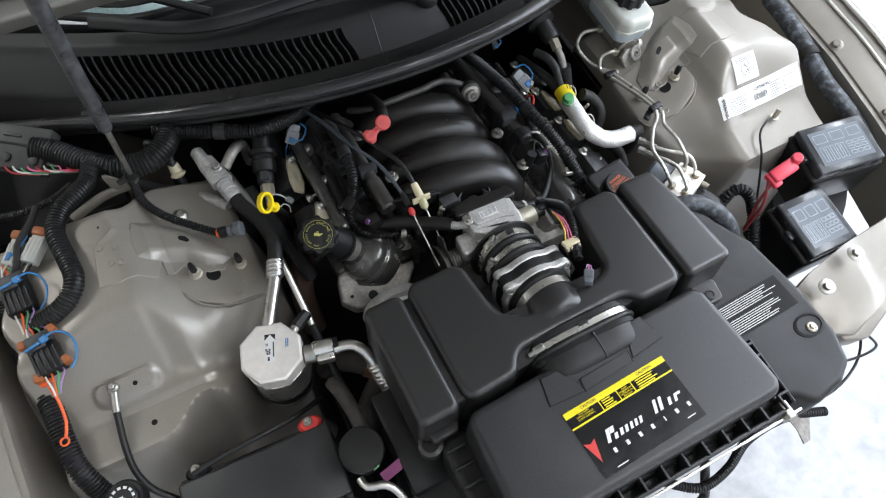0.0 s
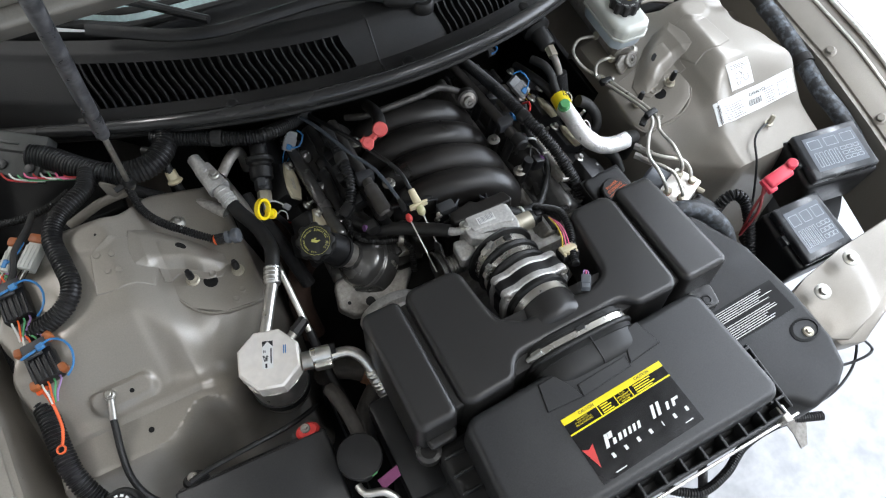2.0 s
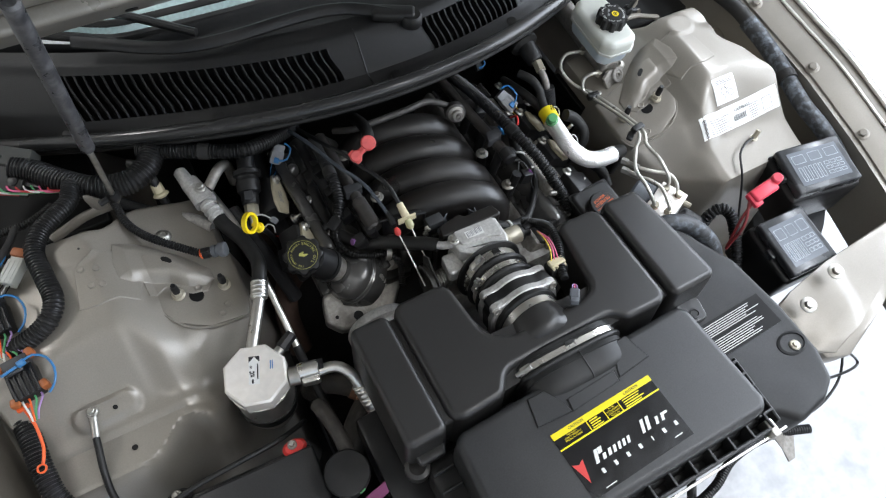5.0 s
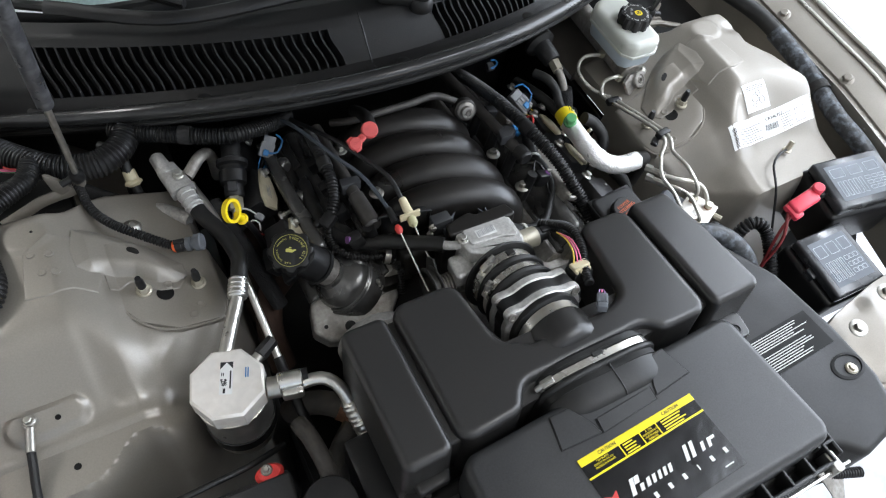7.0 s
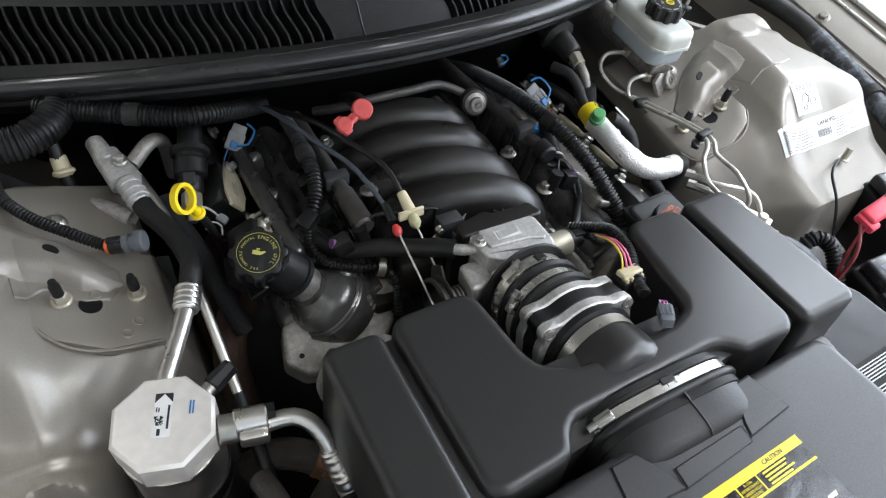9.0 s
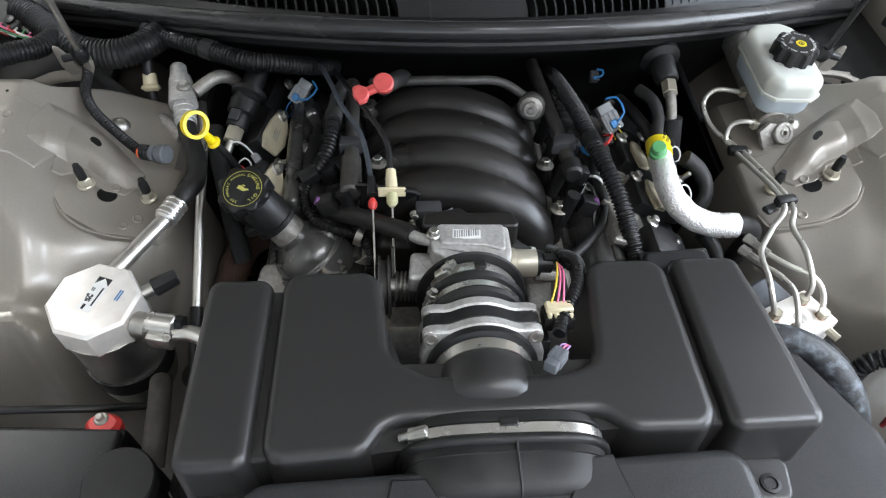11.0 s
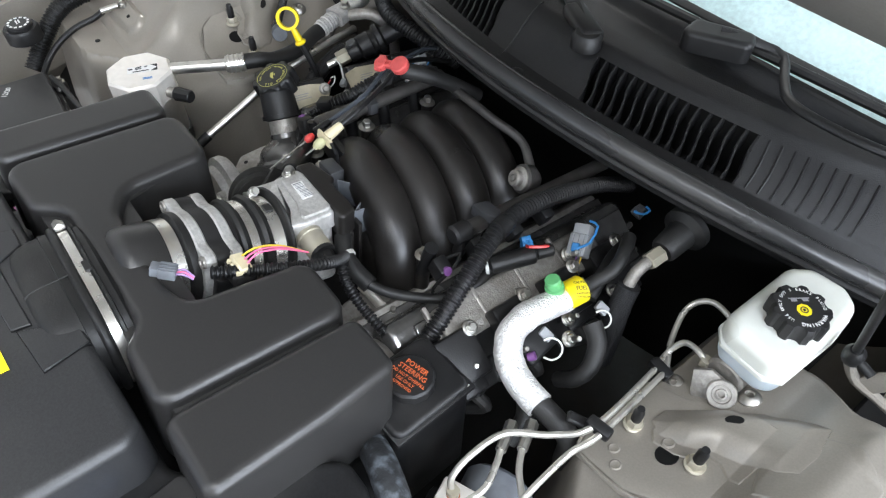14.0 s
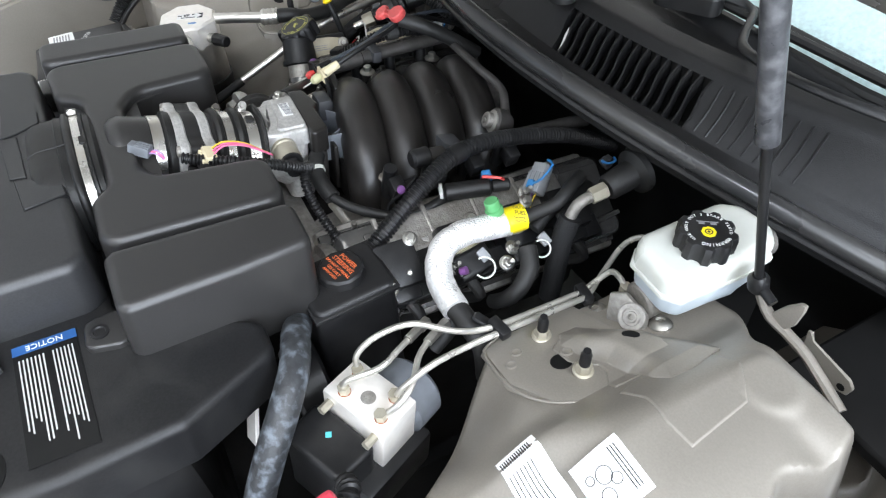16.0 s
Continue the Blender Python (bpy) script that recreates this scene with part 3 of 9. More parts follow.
    part("bracket_bolt", bm, M_STEEL, body, "round-headed steel bolt behind the bracket")


def fender_rail(body, s):
    bm = B()
    m = Matrix.Diagonal((s, 1, 1, 1)) if s < 0 else Matrix()
    out = [(0.755, 0.70), (0.765, 0.70), (0.772, 0.845), (0.80, 0.858), (0.84, 0.868), (0.855, 0.875), (0.87, 0.865), (0.93, 0.80), (0.94, 0.55), (0.93, 0.55), (0.92, 0.79), (0.86, 0.852), (0.80, 0.848), (0.764, 0.838)]
    n = 24
    rows = []
    for k in range(n + 1):
        y = -0.62 + 1.15 * k / n
        dz = 0.06 * (y + 0.0) - 0.10 * max(0, -0.1 - y)
        dx = -0.12 * max(0, -0.25 - y) ** 1.2
        rows.append([bm.verts.new(m @ Vector((a + dx, y, z + dz))) for a, z in out])
    for p, q in zip(rows, rows[1:]):
        for k in range(len(out)):
            bm.faces.new((p[k], p[(k + 1) % len(out)], q[(k + 1) % len(out)], q[k]))
    bm.faces.new(rows[0])
    bm.faces.new(rows[-1][::-1])
    r = part("fender", bm, M_PAINT, body, "pewter painted fender with its inner flange")
    for y in (-0.42, -0.24, -0.08, 0.10, 0.26):
        bm = B()
        z = 0.848 + 0.06 * y - 0.10 * max(0, -0.1 - y)
        hexbolt(bm, m @ pose(0.783, y, z, 0, -24, 0), 0.008, 0.007, 0.013)
        part("fender_bolt", bm, M_PAINT, r)
        bm = B()
        box(bm, (0.80, y + 0.07, z - 0.004), (0.075, 0.005, 0.02), (0, -24, 0), 0.001, 1, m=m)
        part("rib", bm, M_PAINT, r)
    # edge strips; on the driver's side bright metal imitates the white highlights
    for a, z, w in ((0.822, 0.866, 0.007), (0.845, 0.874, 0.010)):
        bm = B()
        tube(bm, [m @ Vector((a - 0.12 * max(0, -0.25 - y) ** 1.2, y, z + 0.06 * y - 0.10 * max(0, -0.1 - y))) for y in (-0.6, -0.5, -0.4, -0.3, -0.2, -0.1, 0.0, 0.15, 0.3, 0.5)], w / 2, 8, 0.03)
        part("edge_strip", bm, M_ALU if s > 0 else M_PAINT, r, "fender edge strip, bright metal for the highlight on the driver's side")


def seal_line(x):
    return 0.1531 + 0.6894 * x * x - 0.1739 * x**4, 0.9292 - 0.3066 * x * x


def cowl_point(x, v):
    """The cowl panel: v runs from the seal (0) back to the windscreen (1)."""
    y0, z0 = seal_line(x)
    if v > 0.66:
        a, t = cowl_point(x, 0.66), (v - 0.66) / 0.34
        p = a.lerp(Vector((x, max(0.39 + 0.12 * x * x, a.y + 0.012), 0.955 - 0.1 * x * x)), t)
        p.z -= 0.018 * smooth(0.02, 0.16, t) * (1 - smooth(0.75, 1.0, t))
        return p
    pts = [(0.0, 0.010, -0.010), (0.10, 0.026, -0.022), (0.25, 0.050, -0.023), (0.30, 0.060, -0.022), (0.52, 0.100, 0.018), (0.58, 0.112, 0.027), (0.66, 0.14, 0.030), (0.85, 0.20, 0.018), (1.0, 0.25, 0.014)]
    for (v0, a0, b0), (v1, a1, b1) in zip(pts, pts[1:]):
        if v <= v1:
            t = (v - v0) / (v1 - v0)
            dy, dz = a0 + (a1 - a0) * t, b0 + (b1 - b0) * t
            break
    f = 1 - 0.45 * min(1, abs(x) / 0.5) ** 2 * min(1, max(0, (0.52 - v) / 0.2))
    return Vector((x, y0 + dy * f, z0 + dz + 0.15 * x * x * min(1, v * 3)))


VENTS = ((-0.50, -0.085), (0.085, 0.29))


def cowl(body):
    bm = B()
    n, m = 520, 60
    g = [[bm.verts.new(cowl_point(-0.78 + 1.56 * i / n, j / m)) for j in range(m + 1)] for i in range(n + 1)]
    for i in range(n):
        x = -0.78 + 1.56 * (i + 0.5) / n
        for j in range(m):
            v = (j + 0.5) / m
            lean = 0.012 * smooth(0.33, 0.50, v)
            if 0.30 < v < 0.52 and any(a < x + lean < b for a, b in VENTS):
                continue
            bm.faces.new((g[i][j], g[i + 1][j], g[i + 1][j + 1], g[i][j + 1]))
    c = part("cowl_panel", bm, M_COWL, body, "textured black plastic cowl panel")
    # near-black trough under the vents, in place of the shade between the slats
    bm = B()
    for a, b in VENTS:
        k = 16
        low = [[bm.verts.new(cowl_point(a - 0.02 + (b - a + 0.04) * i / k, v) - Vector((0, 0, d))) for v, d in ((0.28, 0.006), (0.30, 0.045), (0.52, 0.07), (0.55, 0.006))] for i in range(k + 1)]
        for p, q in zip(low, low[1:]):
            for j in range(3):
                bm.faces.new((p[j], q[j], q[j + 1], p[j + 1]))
    part("vent_trough", bm, M_BLACKSHADE, c, "near-black trough giving the shade between the cowl vent slats")
    for a, b in VENTS:
        k = round((b - a) / 0.0138)
        for i in range(k + 1):
            x = a + (b - a) * i / k
            bm = B()
            tilt = -0.012
            line = []
            for v, d, dx in ((0.285, 0.004, 0.0), (0.31, -0.001, 0.0), (0.345, -0.0005, 0.06), (0.37, -0.0005, 0.2), (0.41, -0.0005, 0.52), (0.45, -0.0005, 0.85), (0.48, -0.0005, 0.96), (0.51, -0.001, 1.0), (0.535, 0.003, 1.05)):
                line.append(cowl_point(x + dx * tilt, v) + Vector((0, 0, -d)))
            h, w, f = Vector((0, 0, 0.02)), Vector((0.0013, 0, 0)), Vector((0.0024, 0, 0))
            rows = [[bm.verts.new(p - w), bm.verts.new(p + w), bm.verts.new(p + f - h), bm.verts.new(p - f - h)] for p in line]
            for p, q in zip(rows, rows[1:]):
                for t in range(4):
                    bm.faces.new((p[t], p[(t + 1) % 4], q[(t + 1) % 4], q[t]))
            bm.faces.new(rows[0])
            bm.faces.new(rows[-1][::-1])
            part("slat", bm, M_COWL, c)
    # closed ribs that carry the vent's pattern on
    for i in range(9):
        x = 0.302 + 0.0138 * i
        bm = B()
        tube(bm, [cowl_point(x - 0.0, 0.31) + Vector((0, 0, 0.0005)), cowl_point(x - 0.003, 0.40) + Vector((0, 0, 0.0005)), cowl_point(x - 0.012, 0.51) + Vector((0, 0, 0.0005))], 0.0016, 6)
        part("rib", bm, M_COWL, c)
    for x, v in ((-0.30, 0.17), (0.26, 0.17), (0.0, 0.17), (-0.53, 0.17)):
        bm = B()
        lathe(bm, Matrix.Translation(cowl_point(x, v)), [(0.011, -0.002), (0.011, 0.002), (0.008, 0.0035), (0.004, 0.0035)], 18)
        part("push_clip", bm, M_BLACK, c, "round black push clip")
    # seam in the middle of the panel
    bm = B()
    tube(bm, [cowl_point(-0.045, v) + Vector((0, 0, 0.0006)) for v in (0.02, 0.2, 0.3, 0.52, 0.6)], 0.0014, 6)
    part("seam", bm, M_BLACK, c)
    # bulb seal on its flange
    bm = B()
    xs = [-0.80 + 1.6 * k / 60 for k in range(61)]
    tube(bm, [Vector((x, *seal_line(x))) for x in xs], 0.0125, 14, 0.02)
    sl = part("hood_seal", bm, M_SEAL, body, "dusty black rubber hood seal along the cowl edge")
    bm = B()
    tube(bm, [Vector((x, seal_line(x)[0] - 0.004, seal_line(x)[1] - 0.017)) for x in xs], 0.0055, 8, 0.02)
    part("seal_lip", bm, M_RUBBER, sl)
    # sheet edge below it and the black bulkhead, darkened for the shade under the cowl
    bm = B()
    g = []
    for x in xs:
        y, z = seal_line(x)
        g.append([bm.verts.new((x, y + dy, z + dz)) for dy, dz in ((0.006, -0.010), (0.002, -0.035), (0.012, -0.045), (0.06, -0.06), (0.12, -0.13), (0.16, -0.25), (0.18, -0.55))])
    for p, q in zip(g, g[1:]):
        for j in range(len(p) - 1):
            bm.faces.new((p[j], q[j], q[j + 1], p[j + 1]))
    part("bulkhead", bm, M_BLACKSHADE, body, "black bulkhead under the cowl, the bay's shade put into its colour")


def windscreen(body):
    bm = B()
    n, m = 30, 12
    def gp(x, t):
        p = cowl_point(x, 1.0)
        return p + Vector((0, 0.80 * t + 0.0 * x, 0.46 * t - 0.05 * t * t)) + Vector((0, 0.10 * x * x, -0.012))
    g = [[bm.verts.new(gp(-0.76 + 1.52 * i / n, j / m)) for j in range(m + 1)] for i in range(n + 1)]
    for i in range(n):
        for j in range(m):
            bm.faces.new((g[i][j], g[i + 1][j], g[i + 1][j + 1], g[i][j + 1]))
    bmesh.ops.solidify(bm, geom=bm.faces[:], thickness=0.005)
    part("windscreen", bm, M_GLASS, body, "dusty windscreen glass, its pale teal reflection put into the colour")
    bm = B()
    tube(bm, [gp(-0.76 + 1.52 * i / 30, 0.0) + Vector((0, 0.004, 0.005)) for i in range(31)], 0.008, 8, 0.03)
    tube(bm, [gp(-0.76 + 1.52 * i / 30, 0.03) + Vector((0, 0.004, 0.003)) for i in range(31)], 0.006, 8, 0.03, flat=0.5)
    part("windscreen_trim", bm, M_RUBBER, body, "black rubber windscreen edge trim")


def wiper_passenger():
    w = thing("windscreen_wiper", (0.05, 0.25, 0.96), "black windscreen wiper arm parked across the cowl", "wiper", "windscreen wipers")
    bm = B()
    lathe(bm, pose(0.055, 0.25, 0.952), [(0.019, 0), (0.019, 0.014), (0.015, 0.02)], 20)
    box(bm, (0.03, 0.268, 0.966), (0.075, 0.03, 0.018), (0, 0, -26), 0.007, 3)
    part("arm_head", bm, M_BLACK, w)
    bm = B()
    tube(bm, [(0.05, 0.254, 0.966), (-0.07, 0.315, 0.970), (-0.298, 0.335, 0.964), (-0.462, 0.42, 0.962)], 0.0105, 10, flat=0.55)
    part("arm", bm, M_BLACK, w)
    bm = B()
    tube(bm, [(-0.281, 0.352, 0.972), (-0.406, 0.452, 0.976), (-0.56, 0.52, 0.97)], 0.006, 8, flat=1.3)
    part("blade_frame", bm, M_BLACK, w)
    bm = B()
    tube(bm, [(-0.283, 0.357, 0.962), (-0.408, 0.457, 0.966), (-0.562, 0.525, 0.96)], 0.0035, 6, flat=1.8)
    part("blade_rubber", bm, M_RUBBER, w)


def wiper_driver():
    w = thing("windscreen_wiper", (0.2, 0.38, 0.96), "black windscreen wiper with a block head and bent rod arm", "wiper", "windscreen wipers")
    bm = B()
    c = frame_to((0.124, 0.343, 0.972), (0.193, 0.385, 0.975))
    pillow(bm, pose(0.158, 0.364, 0.958, 0, 0, 31), [(-0.045, -0.018), (0.042, -0.020), (0.045, 0.014), (-0.03, 0.022)], 0.026, 0.007, 0.012)
    part("blade_head", bm, M_BLACK, w)
    bm = B()
    tube(bm, [(0.158, 0.366, 0.982), (0.215, 0.402, 0.972), (0.236, 0.392, 0.968), (0.255, 0.362, 0.968), (0.283, 0.334, 0.968), (0.335, 0.328, 0.97), (0.40, 0.337, 0.972), (0.50, 0.40, 0.955)], 0.0058, 10, flat=0.8)
    part("arm", bm, M_BLACK, w)
    bm = B()
    tube(bm, [(0.02, 0.375, 0.968), (0.16, 0.39, 0.966), (0.40, 0.43, 0.955), (0.56, 0.47, 0.94)], 0.006, 8, flat=1.4)
    part("blade_frame", bm, M_RUBBER, w)


def hood(body_label):
    h = thing("hood", (0, 0.36, 1.06), "raised pewter hood held open by two gas struts", "hood")
    m = pose(0, 0.36, 1.06, 48, 0, 180)
    bm = B()
    out = [(-0.72, 0.05), (-0.34, 0.0), (0.34, 0.0), (0.72, 0.05), (0.74, 0.3), (0.70, 1.1), (0.55, 1.28), (-0.55, 1.28), (-0.70, 1.1), (-0.74, 0.3)]
    prism(bm, m, out, 0.012, 0.004, 2)
    part("skin", bm, M_HOODPAINT, h)
    for x0, y0, sx, sy in ((0, 0.09, 1.32, 0.10), (0, 1.2, 1.1, 0.09), (-0.66, 0.65, 0.09, 1.0), (0.66, 0.65, 0.09, 1.0), (0, 0.65, 0.10, 1.0)):
        bm = B()
        box(bm, (x0, y0, -0.012), (sx, sy, 0.026), (0, 0, 0), 0.008, 3, m=m)
        part("inner_frame", bm, M_HOODPAINT, h)
    for x0 in (-0.36, -0.18, 0.18, 0.36):
        bm = B()
        lathe(bm, m @ pose(x0, 0.075, -0.0262), [(0.009, 0), (0.009, 0.0012)], 18)
        part("frame_hole", bm, M_BLACKSHADE, h, "dark round hole in the hood frame")
    return m


def gas_strut(s):
    a = Vector((s * 0.496, 0.178, 0.872))
    d = Vector((-s * 0.085, -0.271, 0.959)).normalized()
    g = thing("gas_strut", a, "black gas strut holding the hood, scuffed tube", "gas strut", "hood gas struts")
    bm = B()
    lathe(bm, frame_to(a - d * 0.004, a + d), [(0.008, 0), (0.010, 0.004), (0.010, 0.016), (0.006, 0.022)], 14)
    rod(bm, a + Vector((s * -0.006, 0, 0.006)), a + Vector((s * 0.022, -0.004, 0.0)), 0.005)
    part("ball_socket", bm, M_BLACK, g)
    bm = B()
    rod(bm, a + d * 0.018, a + d * 0.20, 0.0042, seg=12)
    part("piston_rod", bm, M_STEEL if s < 0 else M_BLACK, g, "slim dark piston rod")
    bm = B()
    rod(bm, a + d * 0.186, a + d * 0.50, 0.0092, seg=18, bevel=0.003)
    part("cylinder", bm, M_STRUT, g, "speckled black cylinder")


car = thing("car_body", (0, 0.2, 0.1), "pewter painted car front, hood open, bumper removed", "car")
for _s in (-1, 1):
    part("inner_fender", apron(_s), M_PAINT, car, "pewter painted strut tower and wheelhouse panel")
    tower_plate(car, _s)
    stud_nut(car, _s, 0.468, 0.006)
    stud_nut(car, _s, 0.401, 0.005)
    fender_rail(car, _s)
cowl(car)
windscreen(car)
hood("")
for _s in (-1, 1):
    gas_strut(_s)
wiper_passenger()
wiper_driver()


# ---- under the engine: dark lower bay ----
def lower_bay():
    bm = B()
    box(bm, (0, 0.05, 0.25), (1.5, 1.3, 0.02))
    part("under_tray", bm, M_DARK, car, "grimy dark metal under the engine")
    # near-black sheets added to close the gaps under the cowl corners
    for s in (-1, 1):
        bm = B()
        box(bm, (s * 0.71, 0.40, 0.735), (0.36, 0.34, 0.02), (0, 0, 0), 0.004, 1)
        part("cowl_side", bm, M_BLACKSHADE, car, "near-black sheet added to close the gap under the cowl corner")
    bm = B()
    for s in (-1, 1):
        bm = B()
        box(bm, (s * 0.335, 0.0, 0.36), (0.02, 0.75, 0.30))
        part("frame_rail", bm, M_BLACKSHADE, car, "dark inner frame rail")
        # near-black wall added where the inner wheelhouse drops into shade
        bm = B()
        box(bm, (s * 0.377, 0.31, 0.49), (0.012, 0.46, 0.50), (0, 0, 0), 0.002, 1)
        part("shade_wall", bm, M_BLACKSHADE, car, "near-black wall standing in for the shade below the wheelhouse")


    for s in (-1, 1):
        bm = B()
        rod(bm, (s * 0.70, -0.02, 0.325), (s * 0.92, -0.02, 0.325), 0.325, seg=48, bevel=0.03)
        w = part("tyre", bm, M_RUBBER, car, "black rubber tyre")
        bm = B()
        rod(bm, (s * 0.80, -0.02, 0.325), (s * 0.925, -0.02, 0.325), 0.20, seg=32, bevel=0.01)
        part("rim", bm, M_ALU, w, "alloy wheel rim")


lower_bay()


# ---- air intake duct ----
def intake_duct():
    d = thing("air_intake_duct", E(0, -0.3, 0.0), "matte black moulded plastic air intake duct with four chambers", "intake duct")
    top = 0.079

    def lobe(name, out, low, r=0.0095, rc=0.016):
        bm = B()
        pillow(bm, ENG @ pose(0, 0, low), out, top - low, r, rc, 0.003)
        part(name, bm, M_DUCT, d, angle=1.2)

    lobe("outer_chamber", [(-0.263, -0.197), (-0.263, -0.393), (-0.1965, -0.393), (-0.1965, -0.197)], -0.03)
    lobe("inner_chamber", [(-0.194, -0.190), (-0.194, -0.392), (-0.108, -0.386), (-0.090, -0.358), (0.0, -0.356), (0.088, -0.354), (0.108, -0.373), (0.1865, -0.374), (0.1865, -0.181), (0.102, -0.181), (0.088, -0.300), (0.060, -0.309), (-0.055, -0.309), (-0.086, -0.290), (-0.096, -0.190)], -0.02, 0.0095, 0.024)
    bm = B()
    lathe(bm, AX, [(0.0482, 0.170), (0.0492, 0.176), (0.0492, 0.200), (0.0465, 0.208), (0.040, 0.214), (0.024, 0.218), (0.006, 0.219)], 44)
    part("outlet_dome", bm, M_DUCT, d, "rounded swelling round the outlet", angle=1.2)
    lobe("outer_chamber", [(0.1885, -0.180), (0.1885, -0.375), (0.279, -0.373), (0.272, -0.26), (0.262, -0.180)], -0.03)
    bm = B()
    prism(bm, ENG @ pose(0, 0, -0.012), [(-0.252, -0.206), (-0.252, -0.382), (-0.10, -0.376), (0.10, -0.362), (0.262, -0.360), (0.248, -0.196), (0.11, -0.196), (0.095, -0.30), (-0.085, -0.30), (-0.104, -0.206)], 0.078, 0.006, 2)
    part("lower_shell", bm, M_DUCT, d)
    bm = B()
    prism(bm, ENG @ pose(-0.23, -0.392, 0.02), [(-0.02, 0.004), (-0.018, -0.012), (0.02, -0.012), (0.026, 0.004)], 0.012, 0.004, 3)
    part("mount_tab", bm, M_DUCT, d)
    bm = B()
    pillow(bm, ENG @ pose(0.236, -0.392, 0.008), [(-0.026, 0.022), (-0.018, -0.016), (0.016, -0.018), (0.024, 0.022)], 0.012, 0.003, 0.01)
    tb = part("mount_tab", bm, M_DUCT, d)
    bm = B()
    lathe(bm, ENG @ pose(0.236, -0.395, 0.0195), [(0.009, 0), (0.009, 0.002), (0.006, 0.0025), (0.005, 0.001)], 18)
    part("tab_bush", bm, M_BLACK, tb)
    for x, y in ((-0.250, -0.397), (0.24, -0.380)):
        bm = B()
        lathe(bm, ENG @ pose(x, y, -0.012), [(0.018, 0), (0.018, 0.018), (0.012, 0.02), (0.012, 0.016)], 18)
        part("mount_boss", bm, M_DUCT, d)


intake_duct()


# ---- front clamp, boot and air cleaner ----
def boot_and_lid():
    a = thing("air_cleaner", E(0, -0.48, 0.0), "black grained plastic air cleaner cover with stickers, over the radiator", "air cleaner")
    bm = B()
    # lid
    pillow(bm, ENG @ pose(0, 0, -0.03), [(-0.205, -0.397), (-0.212, -0.570), (0.208, -0.570), (0.199, -0.381)], 0.106, 0.010, 0.024, 0.003)
    part("lid", bm, M_LID, a, angle=0.9)
    # panels round the boot, parted from the lid by open joints
    for out in ([(-0.088, -0.404), (-0.096, -0.442), (-0.043, -0.445), (-0.048, -0.428), (-0.062, -0.404)], [(0.086, -0.390), (0.096, -0.430), (0.042, -0.436), (0.046, -0.424), (0.064, -0.392)], [(-0.040, -0.428), (-0.042, -0.446), (0.038, -0.440), (0.040, -0.424)]):
        cx, cy = sum(p[0] for p in out) / len(out), sum(p[1] for p in out) / len(out)
        bm = B()
        prism(bm, ENG @ pose(0, 0, 0.06), [(cx + 1.04 * (x - cx), cy + 1.04 * (y - cy)) for x, y in out], 0.0166)
        part("joint", bm, M_BLACKSHADE, a, "dark joint round a saddle panel")
        bm = B()
        prism(bm, ENG @ pose(0, 0, 0.06), out, 0.0178, 0.0008, 1)
        part("saddle_panel", bm, M_LID, a)
    # wide lower tray
    bm = B()
    pillow(bm, ENG @ pose(0, 0, -0.05), [(-0.24, -0.40), (-0.24, -0.575), (0.243, -0.575), (0.27, -0.603), (0.325, -0.594), (0.358, -0.574), (0.374, -0.53), (0.376, -0.448), (0.367, -0.345), (0.322, -0.25), (0.28, -0.25), (0.2, -0.38)], 0.062, 0.010, 0.02)
    part("tray", bm, M_TRAY, a, "broad black radiator cover beside the air cleaner")
    bm = B()
    lathe(bm, ENG @ pose(0.342, -0.503, 0.010), [(0.021, -0.001), (0.021, 0.003), (0.017, 0.004), (0.015, -0.004), (0.004, -0.006)], 22, 1.25, 0.9)
    sk = part("bolt_recess", bm, M_BLACKSHADE, a)
    bm = B()
    hexbolt(bm, ENG @ pose(0.343, -0.508, 0.0125), 0.005, 0.003, 0.0085)
    part("tray_bolt", bm, M_BEIGEMETAL, sk, "steel flange bolt in a recess")
    bm = B()
    box(bm, (0.0, -0.578, -0.012), (0.46, 0.026, 0.02), (0, 0, 0), 0.002, 1, m=ENG)
    part("flange_floor", bm, M_LID, a)
    # ribbed front flange
    bm = B()
    box(bm, (0.0, -0.588, 0.0), (0.44, 0.006, 0.05), (0, 0, 0), 0.002, 1, m=ENG)
    part("flange", bm, M_LID, a)
    for k in range(13):
        bm = B()
        box(bm, (-0.2 + 0.0345 * k, -0.577, 0.012), (0.004, 0.022, 0.034), (0, 0, 0), 0.001, 1, m=ENG)
        part("flange_rib", bm, M_LID, a)
    for k in range(6):
        bm = B()
        box(bm, (-0.222, -0.42 - 0.026 * k, 0.0), (0.03, 0.004, 0.04), (0, 0, 0), 0.001, 1, m=ENG)
        part("flange_rib", bm, M_LID, a)
    bm = B()
    box(bm, (0.222, -0.530, -0.012), (0.03, 0.10, 0.02), (0, 0, -3), 0.002, 1, m=ENG)
    box(bm, (0.236, -0.533, 0.0), (0.005, 0.105, 0.045), (0, 0, -3), 0.002, 1, m=ENG)
    part("side_flange", bm, M_LID, a)
    for k in range(5):
        bm = B()
        box(bm, (0.224 - 0.001 * k, -0.487 - 0.020 * k, 0.010), (0.026, 0.004, 0.032), (0, 0, 0), 0.001, 1, m=ENG)
        part("flange_rib", bm, M_LID, a)
    # rubber boot
    b = thing("intake_boot", E(0, -0.39, 0.04), "black rubber intake boot with a bright band clamp", "intake boot")
    f = ENG @ pose(0.004, -0.352, 0.028, 90, 0, 0)

